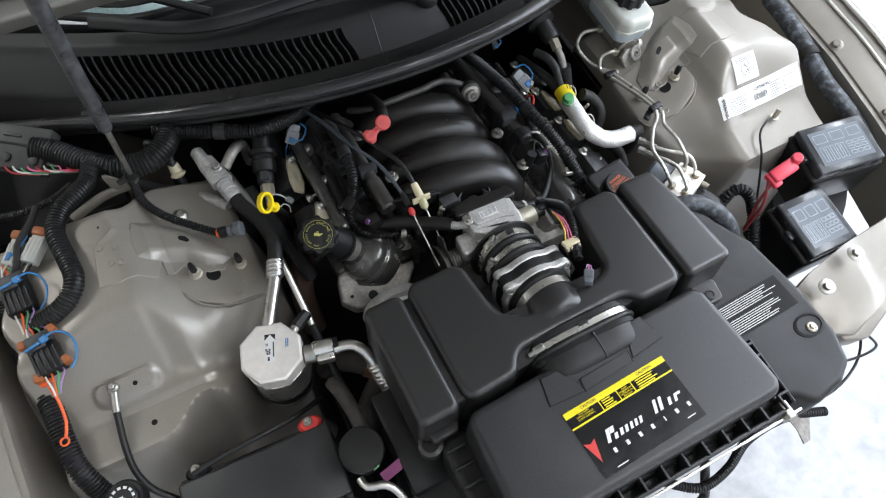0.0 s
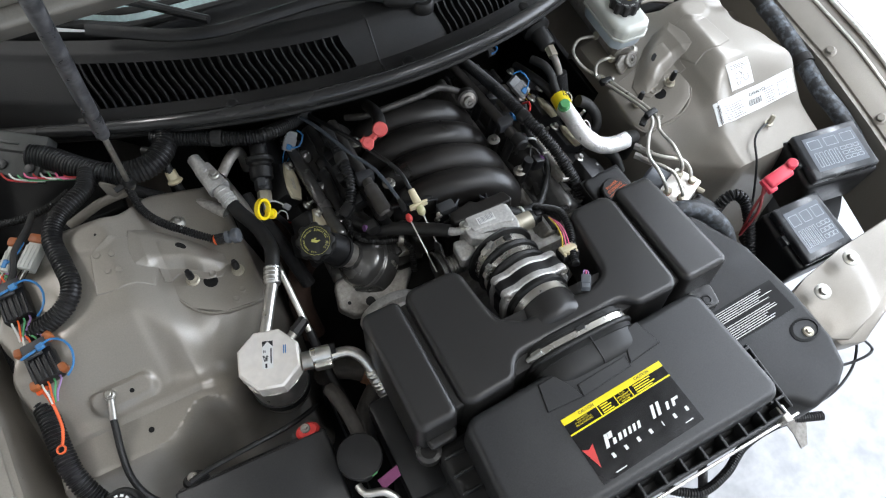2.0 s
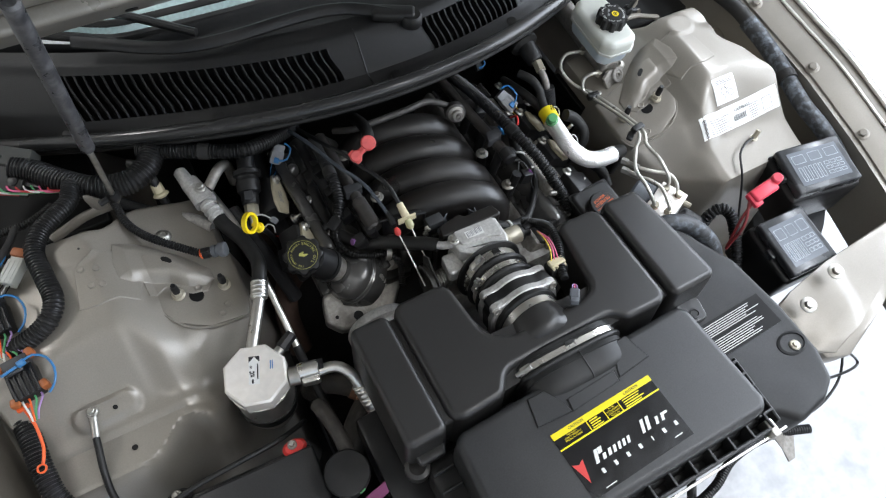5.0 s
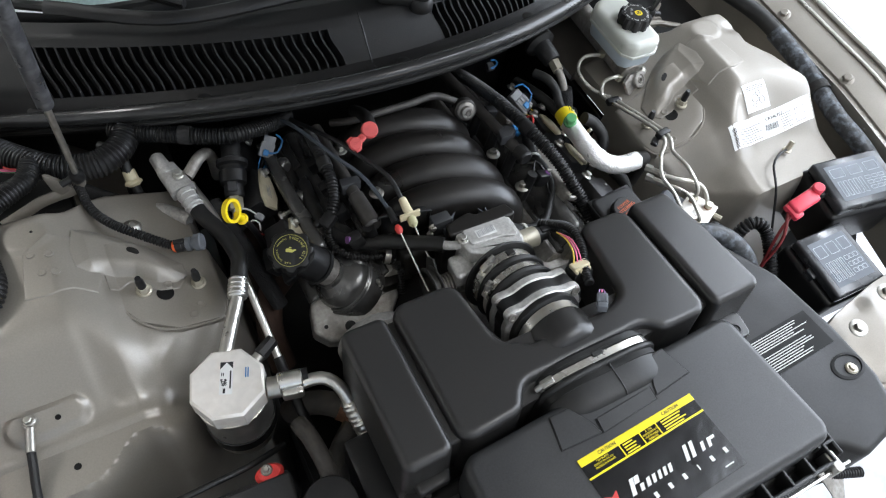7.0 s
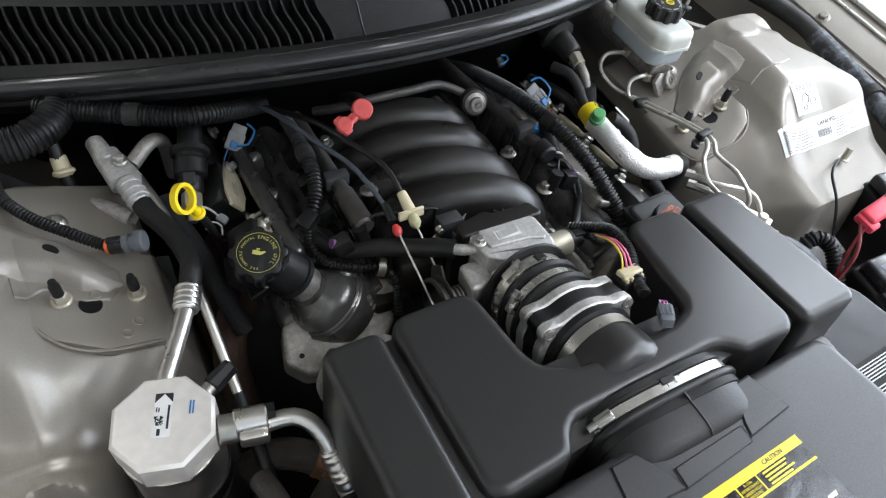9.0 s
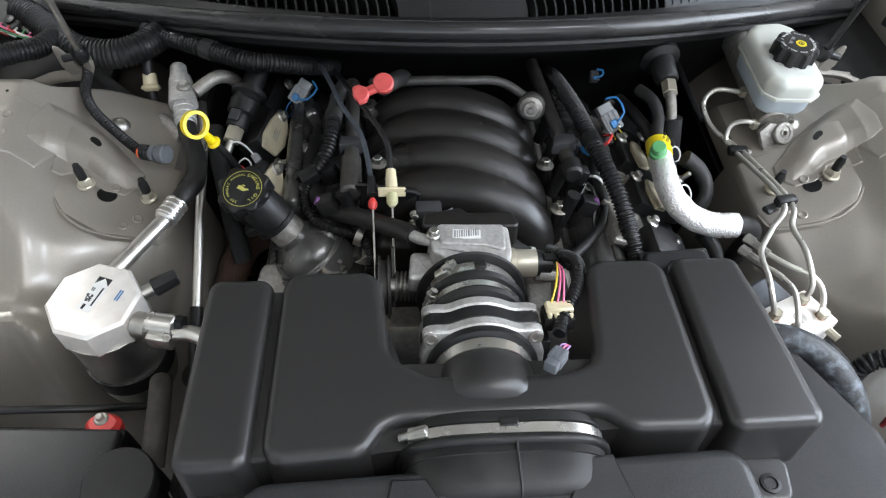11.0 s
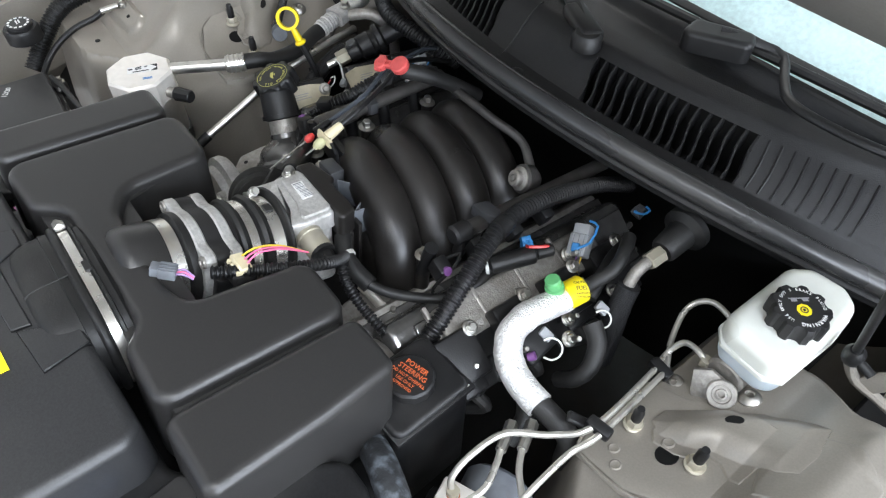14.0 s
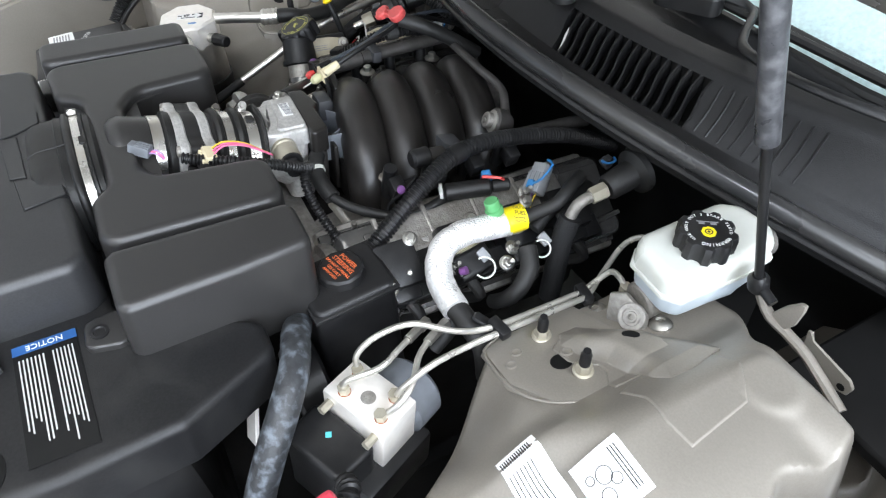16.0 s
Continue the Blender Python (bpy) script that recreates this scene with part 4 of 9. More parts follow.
    def oval_loft(bm, prof, seg=72, n=3.6):
        rings = []
        for w, h, z in prof:
            rg = []
            for k in range(seg):
                c, q = math.cos(2 * math.pi * k / seg), math.sin(2 * math.pi * k / seg)
                rg.append(bm.verts.new(f @ Vector((math.copysign(w * abs(c) ** (2 / n), c), math.copysign(h * abs(q) ** (2 / n), q), z))))
            rings.append(rg)
        for p, q in zip(rings, rings[1:]):
            for k in range(seg):
                bm.faces.new((p[k], p[(k + 1) % seg], q[(k + 1) % seg], q[k]))
        return rings

    bm = B()
    rg = oval_loft(bm, [(0.080, 0.050, -0.004), (0.084, 0.0545, 0.0), (0.0842, 0.0550, 0.0055), (0.0862, 0.0575, 0.0065), (0.0862, 0.0577, 0.0092), (0.0846, 0.0556, 0.0100), (0.0846, 0.0556, 0.0200), (0.0885, 0.0592, 0.0212), (0.0895, 0.0604, 0.0228), (0.0895, 0.0604, 0.0262), (0.0882, 0.0590, 0.0280), (0.0850, 0.0572, 0.0290), (0.0848, 0.0588, 0.0365), (0.0836, 0.0576, 0.0372), (0.0830, 0.0572, 0.0480), (0.0815, 0.0562, 0.0570), (0.0785, 0.0542, 0.0635), (0.0735, 0.0500, 0.0680), (0.0500, 0.0400, 0.0710)])
    bm.faces.new(rg[-1])
    bmesh.ops.recalc_face_normals(bm, faces=bm.faces)
    part("sleeve", bm, M_RUBBER, b, angle=0.7)
    bm = B()
    oval_loft(bm, [(0.0848, 0.0558, 0.0106), (0.0856, 0.0567, 0.0108), (0.0856, 0.0567, 0.0194), (0.0848, 0.0558, 0.0196)])
    bmesh.ops.recalc_face_normals(bm, faces=bm.faces)
    cl = part("band_clamp", bm, M_CHROME, b, "bright stainless band clamp")
    bm = B()
    box(bm, (-0.067, -0.367, 0.0792), (0.017, 0.011, 0.006), (0, -22, 0), 0.0018, 2, m=ENG)
    part("clamp_housing", bm, M_STEEL, cl)
    bm = B()
    rod(bm, E(-0.082, -0.367, 0.0715), E(-0.060, -0.367, 0.0835), 0.0036, seg=10, bevel=0.0006)
    part("clamp_screw", bm, M_STEEL, cl)
    bm = B()
    box(bm, (0.006, -0.3625, 0.0853), (0.015, 0.007, 0.0026), (0, 0, 0), 0.0008, 1, m=ENG)
    part("clamp_tab", bm, M_RUBBER, cl, "black tab over the band")
    bm = B()
    tube(bm, [E(0.010, -0.380, 0.0872), E(0.010, -0.390, 0.0859), E(0.010, -0.400, 0.0854), E(0.010, -0.409, 0.0843), E(0.010, -0.416, 0.0822), E(0.010, -0.4205, 0.078)], 0.0011, 6)
    part("mould_line", bm, M_RUBBER, b)


boot_and_lid()


# ---- throttle body, air meter and bellows ----


def yoke_radius(q):
    """Outline of the meter's cast yokes: an arch with a shoulder at either side and straight flanks."""
    q = (q + 90) % 360 - 90
    if q > 90:
        q = 180 - q
    r = 0.0535 + 0.0150 * math.exp(-(((q - 37) / 12) ** 2))
    if q < 37:
        r = max(r, min(0.0605, 0.0585 / max(0.2, math.cos(math.radians(q))))) if q > -35 else max(r, 0.056)
    return r


def yoke_ring(bm, z0, z1, grow=0.0, soft=0.002, inner=0.0470):
    rings, n = [], 120
    for k, z in ((None, z0), (-soft, z0), (0.0, z0 + soft), (0.0, z1 - soft), (-soft, z1), (None, z1)):
        row = []
        for i in range(n):
            q = 360 * i / n
            r = inner if k is None else yoke_radius(q) + grow + k
            row.append(bm.verts.new(AX @ Vector((r * math.cos(math.radians(q)), r * math.sin(math.radians(q)), z))))
        rings.append(row)
    for a, b in zip(rings, rings[1:] + rings[:1]):
        for i in range(n):
            bm.faces.new((a[i], a[(i + 1) % n], b[(i + 1) % n], b[i]))
    return bm


def clamp_screw(parent, angle, z, r):
    """Worm screw of a band clamp, lying across the band."""
    c, q = math.cos(math.radians(angle)), math.sin(math.radians(angle))
    f = AX @ pose(r * c, r * q, z, 0, 0, angle - 90)
    bm = B()
    box(bm, (0, 0.003, 0), (0.016, 0.007, 0.011), (0, 0, 0), 0.0015, 2, m=f)
    part("screw_housing", bm, M_CHROME, parent)
    bm = B()
    rod(bm, (0.004, 0.006, 0), (0.018, 0.006, 0), 0.0042, seg=6, m=f)
    rod(bm, (0.010, 0.006, 0), (0.0125, 0.006, 0), 0.0056, seg=14, m=f)
    part("clamp_screw", bm, M_STEEL, parent)


def throttle():
    t = thing("throttle_assembly", E(0, -0.14, 0.0), "cast aluminium throttle body with cable pulley and idle valve", "throttle")
    bm = B()
    lathe(bm, AX @ pose(0, 0, -0.01), [(0.046, 0), (0.049, 0.003), (0.049, 0.012), (0.0455, 0.018), (0.0435, 0.024), (0.0435, 0.050)], 40)
    part("bore", bm, M_CAST, t)
    bm = B()
    pillow(bm, ENG @ pose(-0.004, -0.128, -0.052), [(-0.046, -0.016), (0.044, -0.016), (0.048, 0.018), (-0.050, 0.018)], 0.088, 0.012, 0.012, 0.003)
    lathe(bm, ENG @ pose(-0.008, -0.140, 0.018, 52, 0, 0), [(0.034, -0.012), (0.032, 0.004), (0.026, 0.014), (0.018, 0.019)], 28, 1.15, 0.8)
    part("bore_housing", bm, M_CAST, t, angle=0.9)
    bm = B()
    pillow(bm, ENG @ pose(0, 0, 0.030), [(-0.050, -0.108), (-0.046, -0.146), (-0.026, -0.160), (0.012, -0.158), (0.018, -0.168), (0.034, -0.168), (0.040, -0.150), (0.040, -0.110)], 0.022, 0.004, 0.006, 0.001)
    part("top_housing", bm, M_CAST, t, angle=0.9)
    bm = B()
    pillow(bm, ENG @ pose(0, 0, 0.0515), [(-0.040, -0.110), (-0.036, -0.138), (0.010, -0.142), (0.032, -0.150), (0.034, -0.112)], 0.004, 0.0018, 0.005)
    pillow(bm, ENG @ pose(0.026, -0.162, -0.002), [(-0.011, -0.008), (0.012, -0.008), (0.013, 0.02), (-0.011, 0.02)], 0.036, 0.003, 0.004)
    part("cover_plate", bm, M_CAST, t)
    bm = B()
    box(bm, (-0.008, -0.126, 0.0557), (0.030, 0.013, 0.0004), (0, 0, -4), m=ENG)
    lb = part("label", bm, M_WHITE, t, "small white bar code label")
    bm = B()
    for k in range(11):
        box(bm, (-0.0205 + 0.0025 * k, -0.126 + 0.0002 * k, 0.0561), (0.0009 if k % 3 else 0.0016, 0.010, 0.0003), (0, 0, -4), m=ENG)
    part("bar_code", bm, M_INKGREY, lb)
    for p in ((-0.006, -0.160, 0.043, 68), (0.026, -0.171, 0.024, 88), (-0.043, -0.124, 0.0525, 0)):
        bm = B()
        hexbolt(bm, ENG @ pose(*p), 0.0052, 0.005, 0.008)
        part("housing_bolt", bm, M_STEEL, t)
    bm = B()
    pillow(bm, ENG @ pose(0, 0, 0.018), [(-0.056, -0.110), (-0.052, -0.088), (-0.012, -0.080), (-0.004, -0.088), (0.046, -0.088), (0.054, -0.112)], 0.034, 0.004, 0.006)
    box(bm, (-0.006, -0.1, -0.02), (0.116, 0.014, 0.08), (0, 0, 0), 0.003, 2, m=ENG)
    part("gasket_flange", bm, M_MANIFOLD, t, "black flange of the intake manifold")
    # idle air valve
    bm = B()
    rod(bm, E(0.030, -0.146, 0.030), E(0.046, -0.146, 0.029), 0.0135, seg=20, bevel=0.002)
    part("valve_neck", bm, M_CAST, t)
    bm = B()
    lathe(bm, frame_to(E(0.036, -0.146, 0.030), E(0.08, -0.146, 0.028)), [(0.0150, 0), (0.0165, 0.002), (0.0165, 0.007), (0.0152, 0.008), (0.0152, 0.030), (0.0140, 0.032)], 28)
    v = part("idle_valve", bm, M_BEIGEMETAL, t, "dull yellow-grey idle air valve can")
    bm = B()
    lathe(bm, frame_to(E(0.066, -0.146, 0.029), E(0.09, -0.146, 0.027)), [(0.0145, 0), (0.0145, 0.005), (0.0105, 0.006), (0.0105, 0.018)], 20)
    box(bm, (0.082, -0.146, 0.036), (0.016, 0.010, 0.008), (0, 6, 0), 0.002, 2, m=ENG)
    part("valve_plug", bm, M_BLACK, v)
    # pulley on the passenger's side
    bm = B()
    rod(bm, E(-0.058, -0.148, -0.004), E(-0.09, -0.148, -0.004), 0.011, seg=16)
    tube(bm, [E(-0.050 - 0.0046 * k / 8, -0.148 + 0.0155 * math.cos(k * math.pi / 4), -0.004 + 0.0155 * math.sin(k * math.pi / 4)) for k in range(65)], 0.0017, 6, 0.01)
    part("return_spring", bm, M_STEEL, t, "coiled steel return spring")
    bm = B()
    for dx in (0, 0.010):
        lathe(bm, ENG @ pose(-0.094 - dx, -0.146, -0.008, 0, 90, 0), [(0.035, 0), (0.038, 0.001), (0.038, 0.002), (0.035, 0.003)], 32, 1.0, 0.9)
    rod(bm, E(-0.09, -0.146, -0.008), E(-0.104, -0.146, -0.008), 0.031, seg=24)
    part("cable_pulley", bm, M_PIPEGREY, t, "dark grey throttle cable pulley")
    bm = B()
    prism(bm, ENG @ pose(-0.089, -0.128, -0.02, 90, 0, 90), [(-0.022, -0.02), (0.02, -0.02), (0.024, 0.035), (0.006, 0.052), (-0.012, 0.03)], 0.003, 0.001, 1)
    part("lever_plate", bm, M_PIPEGREY, t, "dark grey lever plate beside the pulley")
    bm = B()
    pillow(bm, ENG @ pose(-0.058, -0.150, 0.008), [(-0.014, -0.016), (0.016, -0.014), (0.020, 0.022), (-0.010, 0.024)], 0.022, 0.005, 0.006)
    part("lever_housing", bm, M_CAST, t)
    bm = B()
    tube(bm, [E(-0.044, -0.122, 0.041), E(-0.058, -0.117, 0.040), E(-0.066, -0.110, 0.038)], 0.0066, 14)
    part("vacuum_nipple", bm, M_CAST, t)

    b = thing("intake_bellows", E(0, -0.2, 0.02), "ribbed black rubber intake bellows with band clamps", "bellows")
    bm = B()
    lathe(bm, AX, [(0.044, 0.036), (0.0575, 0.0375), (0.0592, 0.0395), (0.0575, 0.0415), (0.0490, 0.043), (0.0490, 0.061), (0.0535, 0.0625), (0.0560, 0.067), (0.0535, 0.0715), (0.0498, 0.073), (0.0498, 0.087), (0.0545, 0.0885), (0.0560, 0.0925), (0.0540, 0.0965), (0.0500, 0.098), (0.0500, 0.108)], 56)
    part("sleeve", bm, M_RUBBER, b)
    for z0, w, rr in ((0.0455, 0.0135, 0.0492), (0.0755, 0.010, 0.0500)):
        bm = B()
        ring(bm, AX @ pose(0, 0, z0), rr, 0.001, w, 56)
        c = part("band_clamp", bm, M_CHROME, b, "bright stainless band clamp")
        clamp_screw(c, 128 if w > 0.01 else 152, z0 + w / 2, rr + 0.001)
    bm = B()
    box(bm, (0.006, 0.0508, 0.052), (0.012, 0.003, 0.010), (0, 0, 0), 0.001, 1, m=AX)
    part("clamp_tab", bm, M_RUBBER, b, "black tab over the band")

    a = thing("air_flow_meter", E(0, -0.24, 0.03), "air flow meter between two cast aluminium yokes, black body", "air flow meter")
    bm = B()
    yoke_ring(bm, 0.1145, 0.1325, -0.0012, 0.0015)
    part("barrel", bm, M_BLACK, a)
    for z0 in (0.1030, 0.1320):
        bm = B()
        yoke_ring(bm, z0, z0 + 0.0125)
        y = part("yoke", bm, M_CAST, a)
        for q in (37, 143):
            c, w = math.cos(math.radians(q)) * 0.0605, math.sin(math.radians(q)) * 0.0605
            bm = B()
            lathe(bm, AX @ pose(c, w, z0 + 0.0115), [(0.0072, 0), (0.0066, 0.003), (0.0040, 0.0032), (0.0034, 0.0018)], 18)
            part("yoke_screw", bm, M_CASTD, y)
    bm = B()
    lathe(bm, AX, [(0.045, 0.143), (0.0525, 0.1445), (0.0535, 0.148), (0.0530, 0.1525), (0.0485, 0.1545), (0.0475, 0.155), (0.0475, 0.180)], 56)
    part("outlet_sleeve", bm, M_RUBBER, a)
    bm = B()
    ring(bm, AX @ pose(0, 0, 0.1565), 0.0478, 0.0012, 0.0125, 56)
    c = part("band_clamp", bm, M_CHROME, a, "bright stainless band clamp")
    clamp_screw(c, 200, 0.1625, 0.049)
    bm = B()
    box(bm, (0.060, 0.0, 0.122), (0.012, 0.045, 0.030), (0, 0, 0), 0.003, 2, m=AX)
    part("sensor_box", bm, M_BLACK, a)


throttle()


# ---- intake manifold ----
def manifold():
    t = thing("intake_manifold", E(0, 0.04, -0.02), "black nylon intake manifold with arched runners", "intake manifold")
    for k, y in enumerate((-0.049, 0.008, 0.066, 0.123)):
        bm = B()
        n, sg = 30, 18
        line = [Vector((-0.008 + 0.097, y, -0.105))]
        for i in range(n + 1):
            a = math.pi * i / n
            cs, sn = math.cos(a), math.sin(a)
            line.append(Vector((-0.008 + 0.094 * math.copysign(abs(cs) ** 0.92, cs), y, -0.050 + 0.068 * sn**0.9)))
        line.append(Vector((-0.008 - 0.097, y, -0.105)))
        # the runners lean: the far ends sit further back
        line = [Vector((p.x, p.y + 0.24 * (0.086 - p.x), p.z)) for p in line]
        rings = []
        for i, c in enumerate(line):
            tg = (line[min(i + 1, len(line) - 1)] - line[max(i - 1, 0)]).normalized()
            o = Vector((0, 1, 0)).cross(tg).normalized()
            sn = max(0.0, min(1.0, (c.z + 0.05) / 0.067))
            w, h = 0.0285 + 0.0035 * sn, 0.027 + 0.009 * sn
            rings.append([bm.verts.new(ENG @ (c + Vector((0, w * math.cos(2 * math.pi * q / sg), 0)) + o * h * math.sin(2 * math.pi * q / sg))) for q in range(sg)])
        for p, q in zip(rings, rings[1:]):
            for j in range(sg):
                bm.faces.new((p[j], p[(j + 1) % sg], q[(j + 1) % sg], q[j]))
        bm.faces.new(rings[0])
        bm.faces.new(rings[-1])
        part("runner", bm, M_MANIFOLD, t, angle=1.2)
    bm = B()
    box(bm, (-0.008, 0.045, -0.05), (0.20, 0.23, 0.06), (0, 0, 0), 0.01, 3, m=ENG)
    part("plenum", bm, M_MANIFOLD, t)
    for s in (-1, 1):
        bm = B()
        box(bm, (s * 0.118 - 0.004, 0.045, -0.072), (0.05, 0.25, 0.02), (0, s * -8, 0), 0.004, 2, m=ENG)
        part("flange", bm, M_MANIFOLD, t)
    bm = B()
    box(bm, (-0.008, -0.078, -0.02), (0.10, 0.006, 0.07), (0, 0, 0), 0.002, 2, m=ENG)
    part("throttle_web", bm, M_MANIFOLD, t)
    # ribs paler than the black nylon, to imitate the gleam along their edges
    for a, b in (((-0.049, -0.067), (-0.022, -0.049)), ((-0.049, -0.067), (-0.038, -0.084)), ((0.004, -0.053), (0.018, -0.077)), ((0.023, -0.048), (0.014, -0.088)), ((-0.053, -0.029), (-0.056, -0.083))):
        bm = B()
        u = Vector((b[0] - a[0], b[1] - a[1], 0))
        box(bm, (0, 0, 0), (u.length, 0.0016, 0.040), (0, 0, 0), 0.0004, 1, m=pose((a[0] + b[0]) / 2, (a[1] + b[1]) / 2, 0.811, 0, 0, math.degrees(math.atan2(u.y, u.x))))
        part("web_rib", bm, M_PLUG, t, "thin upright stiffening rib, slate grey for the gleam on its edge")
    for x, y, z in ((0.116, -0.038, 0.004), (-0.106, 0.030, 0.022), (-0.118, 0.145, 0.014), (0.112, 0.046, 0.002), (-0.118, -0.045, 0.0)):
        bm = B()
        rod(bm, (x, y, -0.08), (x, y, z), 0.010, 0.0085, seg=16, m=ENG)
        p = part("bolt_tower", bm, M_MANIFOLD, t)
        bm = B()
        hexbolt(bm, ENG @ pose(x, y, z), 0.0062, 0.008, 0.0115)
        part("flange_bolt", bm, M_STEEL, p, "bright zinc flange bolt")


manifold()


# ---- stickers and writing on the air cleaner ----
def stickers():
    s = thing("caution_sticker", E(-0.004, -0.501, 0.076), "glossy black sticker with yellow caution panels and white emblem", "sticker")
    f = ENG @ pose(-0.003, -0.502, 0.0763, 0, 0, 2.5)
    bm = B()
    box(bm, (0, 0, 0.0002), (0.166, 0.094, 0.0008), (0, 0, 0), 0.0003, 1, m=f)
    part("film", bm, M_LABELBLACK, s)
    bm = B()
    box(bm, (0, 0.0425, 0.0009), (0.166, 0.0085, 0.0006), m=f)
    box(bm, (0, 0.0235, 0.0009), (0.166, 0.0022, 0.0006), m=f)
    for x in (-0.031, -0.002, 0.022):
        box(bm, (x, 0.031, 0.0009), (0.0015, 0.015, 0.0006), m=f)
    part("yellow_panel", bm, M_LABELYEL, s, "yellow caution strip")
    for x in (-0.045, 0.048):
        text_mesh("caution_word", "CAUTION", f @ pose(x, 0.0425, 0.0014), 0.0055, M_INK, s)
    for x, w, rows in ((-0.056, 0.045, ("FAN BLADE", "STARTS WITHOUT", "ENGINE RUNNING")), (0.010, 0.022, ("R-134a", "REFRIGERANT", "UNDER HIGH", "PRESSURE"))):
        for k, r in enumerate(rows):
            text_mesh("caution_line", r, f @ pose(x, 0.0362 - 0.0033 * k, 0.0012), 0.0032, M_LABELYEL, s)
    bm = B()
    bars(bm, f @ pose(-0.0165, 0.0312, 0.0011), 0.024, 0.013, 4, 3)
    part("small_print", bm, M_LABELYEL, s)
    bm = B()
    bars(bm, f @ pose(0.052, 0.0312, 0.0011), 0.052, 0.013, 4, 4)
    part("small_print", bm, M_LABELYEL, s)
    # emblem: slanted white strokes, small spaced marks and a red dart
    for x, w, h, y in ((-0.053, 0.0055, 0.0165, -0.0050), (-0.0445, 0.0065, 0.0075, -0.0005), (-0.0435, 0.0050, 0.0070, -0.0098), (-0.034, 0.0050, 0.0085, -0.0088), (-0.026, 0.0045, 0.0085, -0.0088), (-0.018, 0.0042, 0.0085, -0.0088), (-0.0105, 0.0042, 0.0085, -0.0088), (-0.003, 0.0045, 0.0085, -0.0088), (0.024, 0.0050, 0.0165, -0.0050), (0.033, 0.0052, 0.0165, -0.0050), (0.046, 0.0045, 0.0095, -0.0083), (0.056, 0.0045, 0.0095, -0.0083), (0.0625, 0.0065, 0.0035, -0.0052)):
        k = 0.42 * h / 2
        bm = B()
        prism(bm, f @ pose(x + 0.006, y, 0.0009), [(-w / 2 - k, -h / 2), (w / 2 - k, -h / 2), (w / 2 + k, h / 2), (-w / 2 + k, h / 2)], 0.0005)
        part("emblem_stroke", bm, M_INKWHITE, s)
    for k in range(7):
        bm = B()
        box(bm, (-0.050 + 0.0203 * k, -0.0240, 0.0011), (0.0016 if k == 4 else 0.0044, 0.0062, 0.0005), m=f)
        part("emblem_mark", bm, M_INKWHITE, s)
    bm = B()
    box(bm, (0.064, -0.0385, 0.0011), (0.013, 0.0014, 0.0005), m=f)
    box(bm, (-0.052, -0.0425, 0.0011), (0.017, 0.0013, 0.0005), m=f)
    part("small_print", bm, M_INKWHITE, s)
    bm = B()
    prism(bm, f @ pose(-0.0735, -0.0120, 0.0009), [(-0.0085, 0.0135), (0, 0.0095), (0.0085, 0.0135), (0, -0.0165)], 0.0005)
    part("red_dart", bm, M_RED, s)
    t = thing("coolant_sticker", E(0.28, -0.44, 0.013), "black coolant notice sticker with white lines and blue header", "sticker")
    f = ENG @ pose(0.284, -0.442, 0.0125, 0, 0, 2)
    bm = B()
    box(bm, (0, 0, 0.0002), (0.138, 0.056, 0.0008), m=f)
    part("film", bm, M_BLACKSHADE, t, "matt black film")
    bm = B()
    box(bm, (-0.0635, 0, 0.0009), (0.011, 0.056, 0.0005), m=f)
    h = part("blue_header", bm, M_NOTICE, t)
    text_mesh("header_word", "NOTICE", f @ pose(-0.0635, 0, 0.0014, 0, 0, -90), 0.009, M_INKWHITE, t)
    bm = B()
    bars(bm, f @ pose(0.006, 0.014, 0.0009), 0.126, 0.020, 6, 9, gap=0.62, short=0.7)
    part("small_print", bm, M_INKPALE, t)
    bm = B()
    bars(bm, f @ pose(0.006, -0.013, 0.0009), 0.126, 0.024, 7, 12, gap=0.62, short=0.62)
    part("small_print", bm, M_INKPALE, t)


stickers()


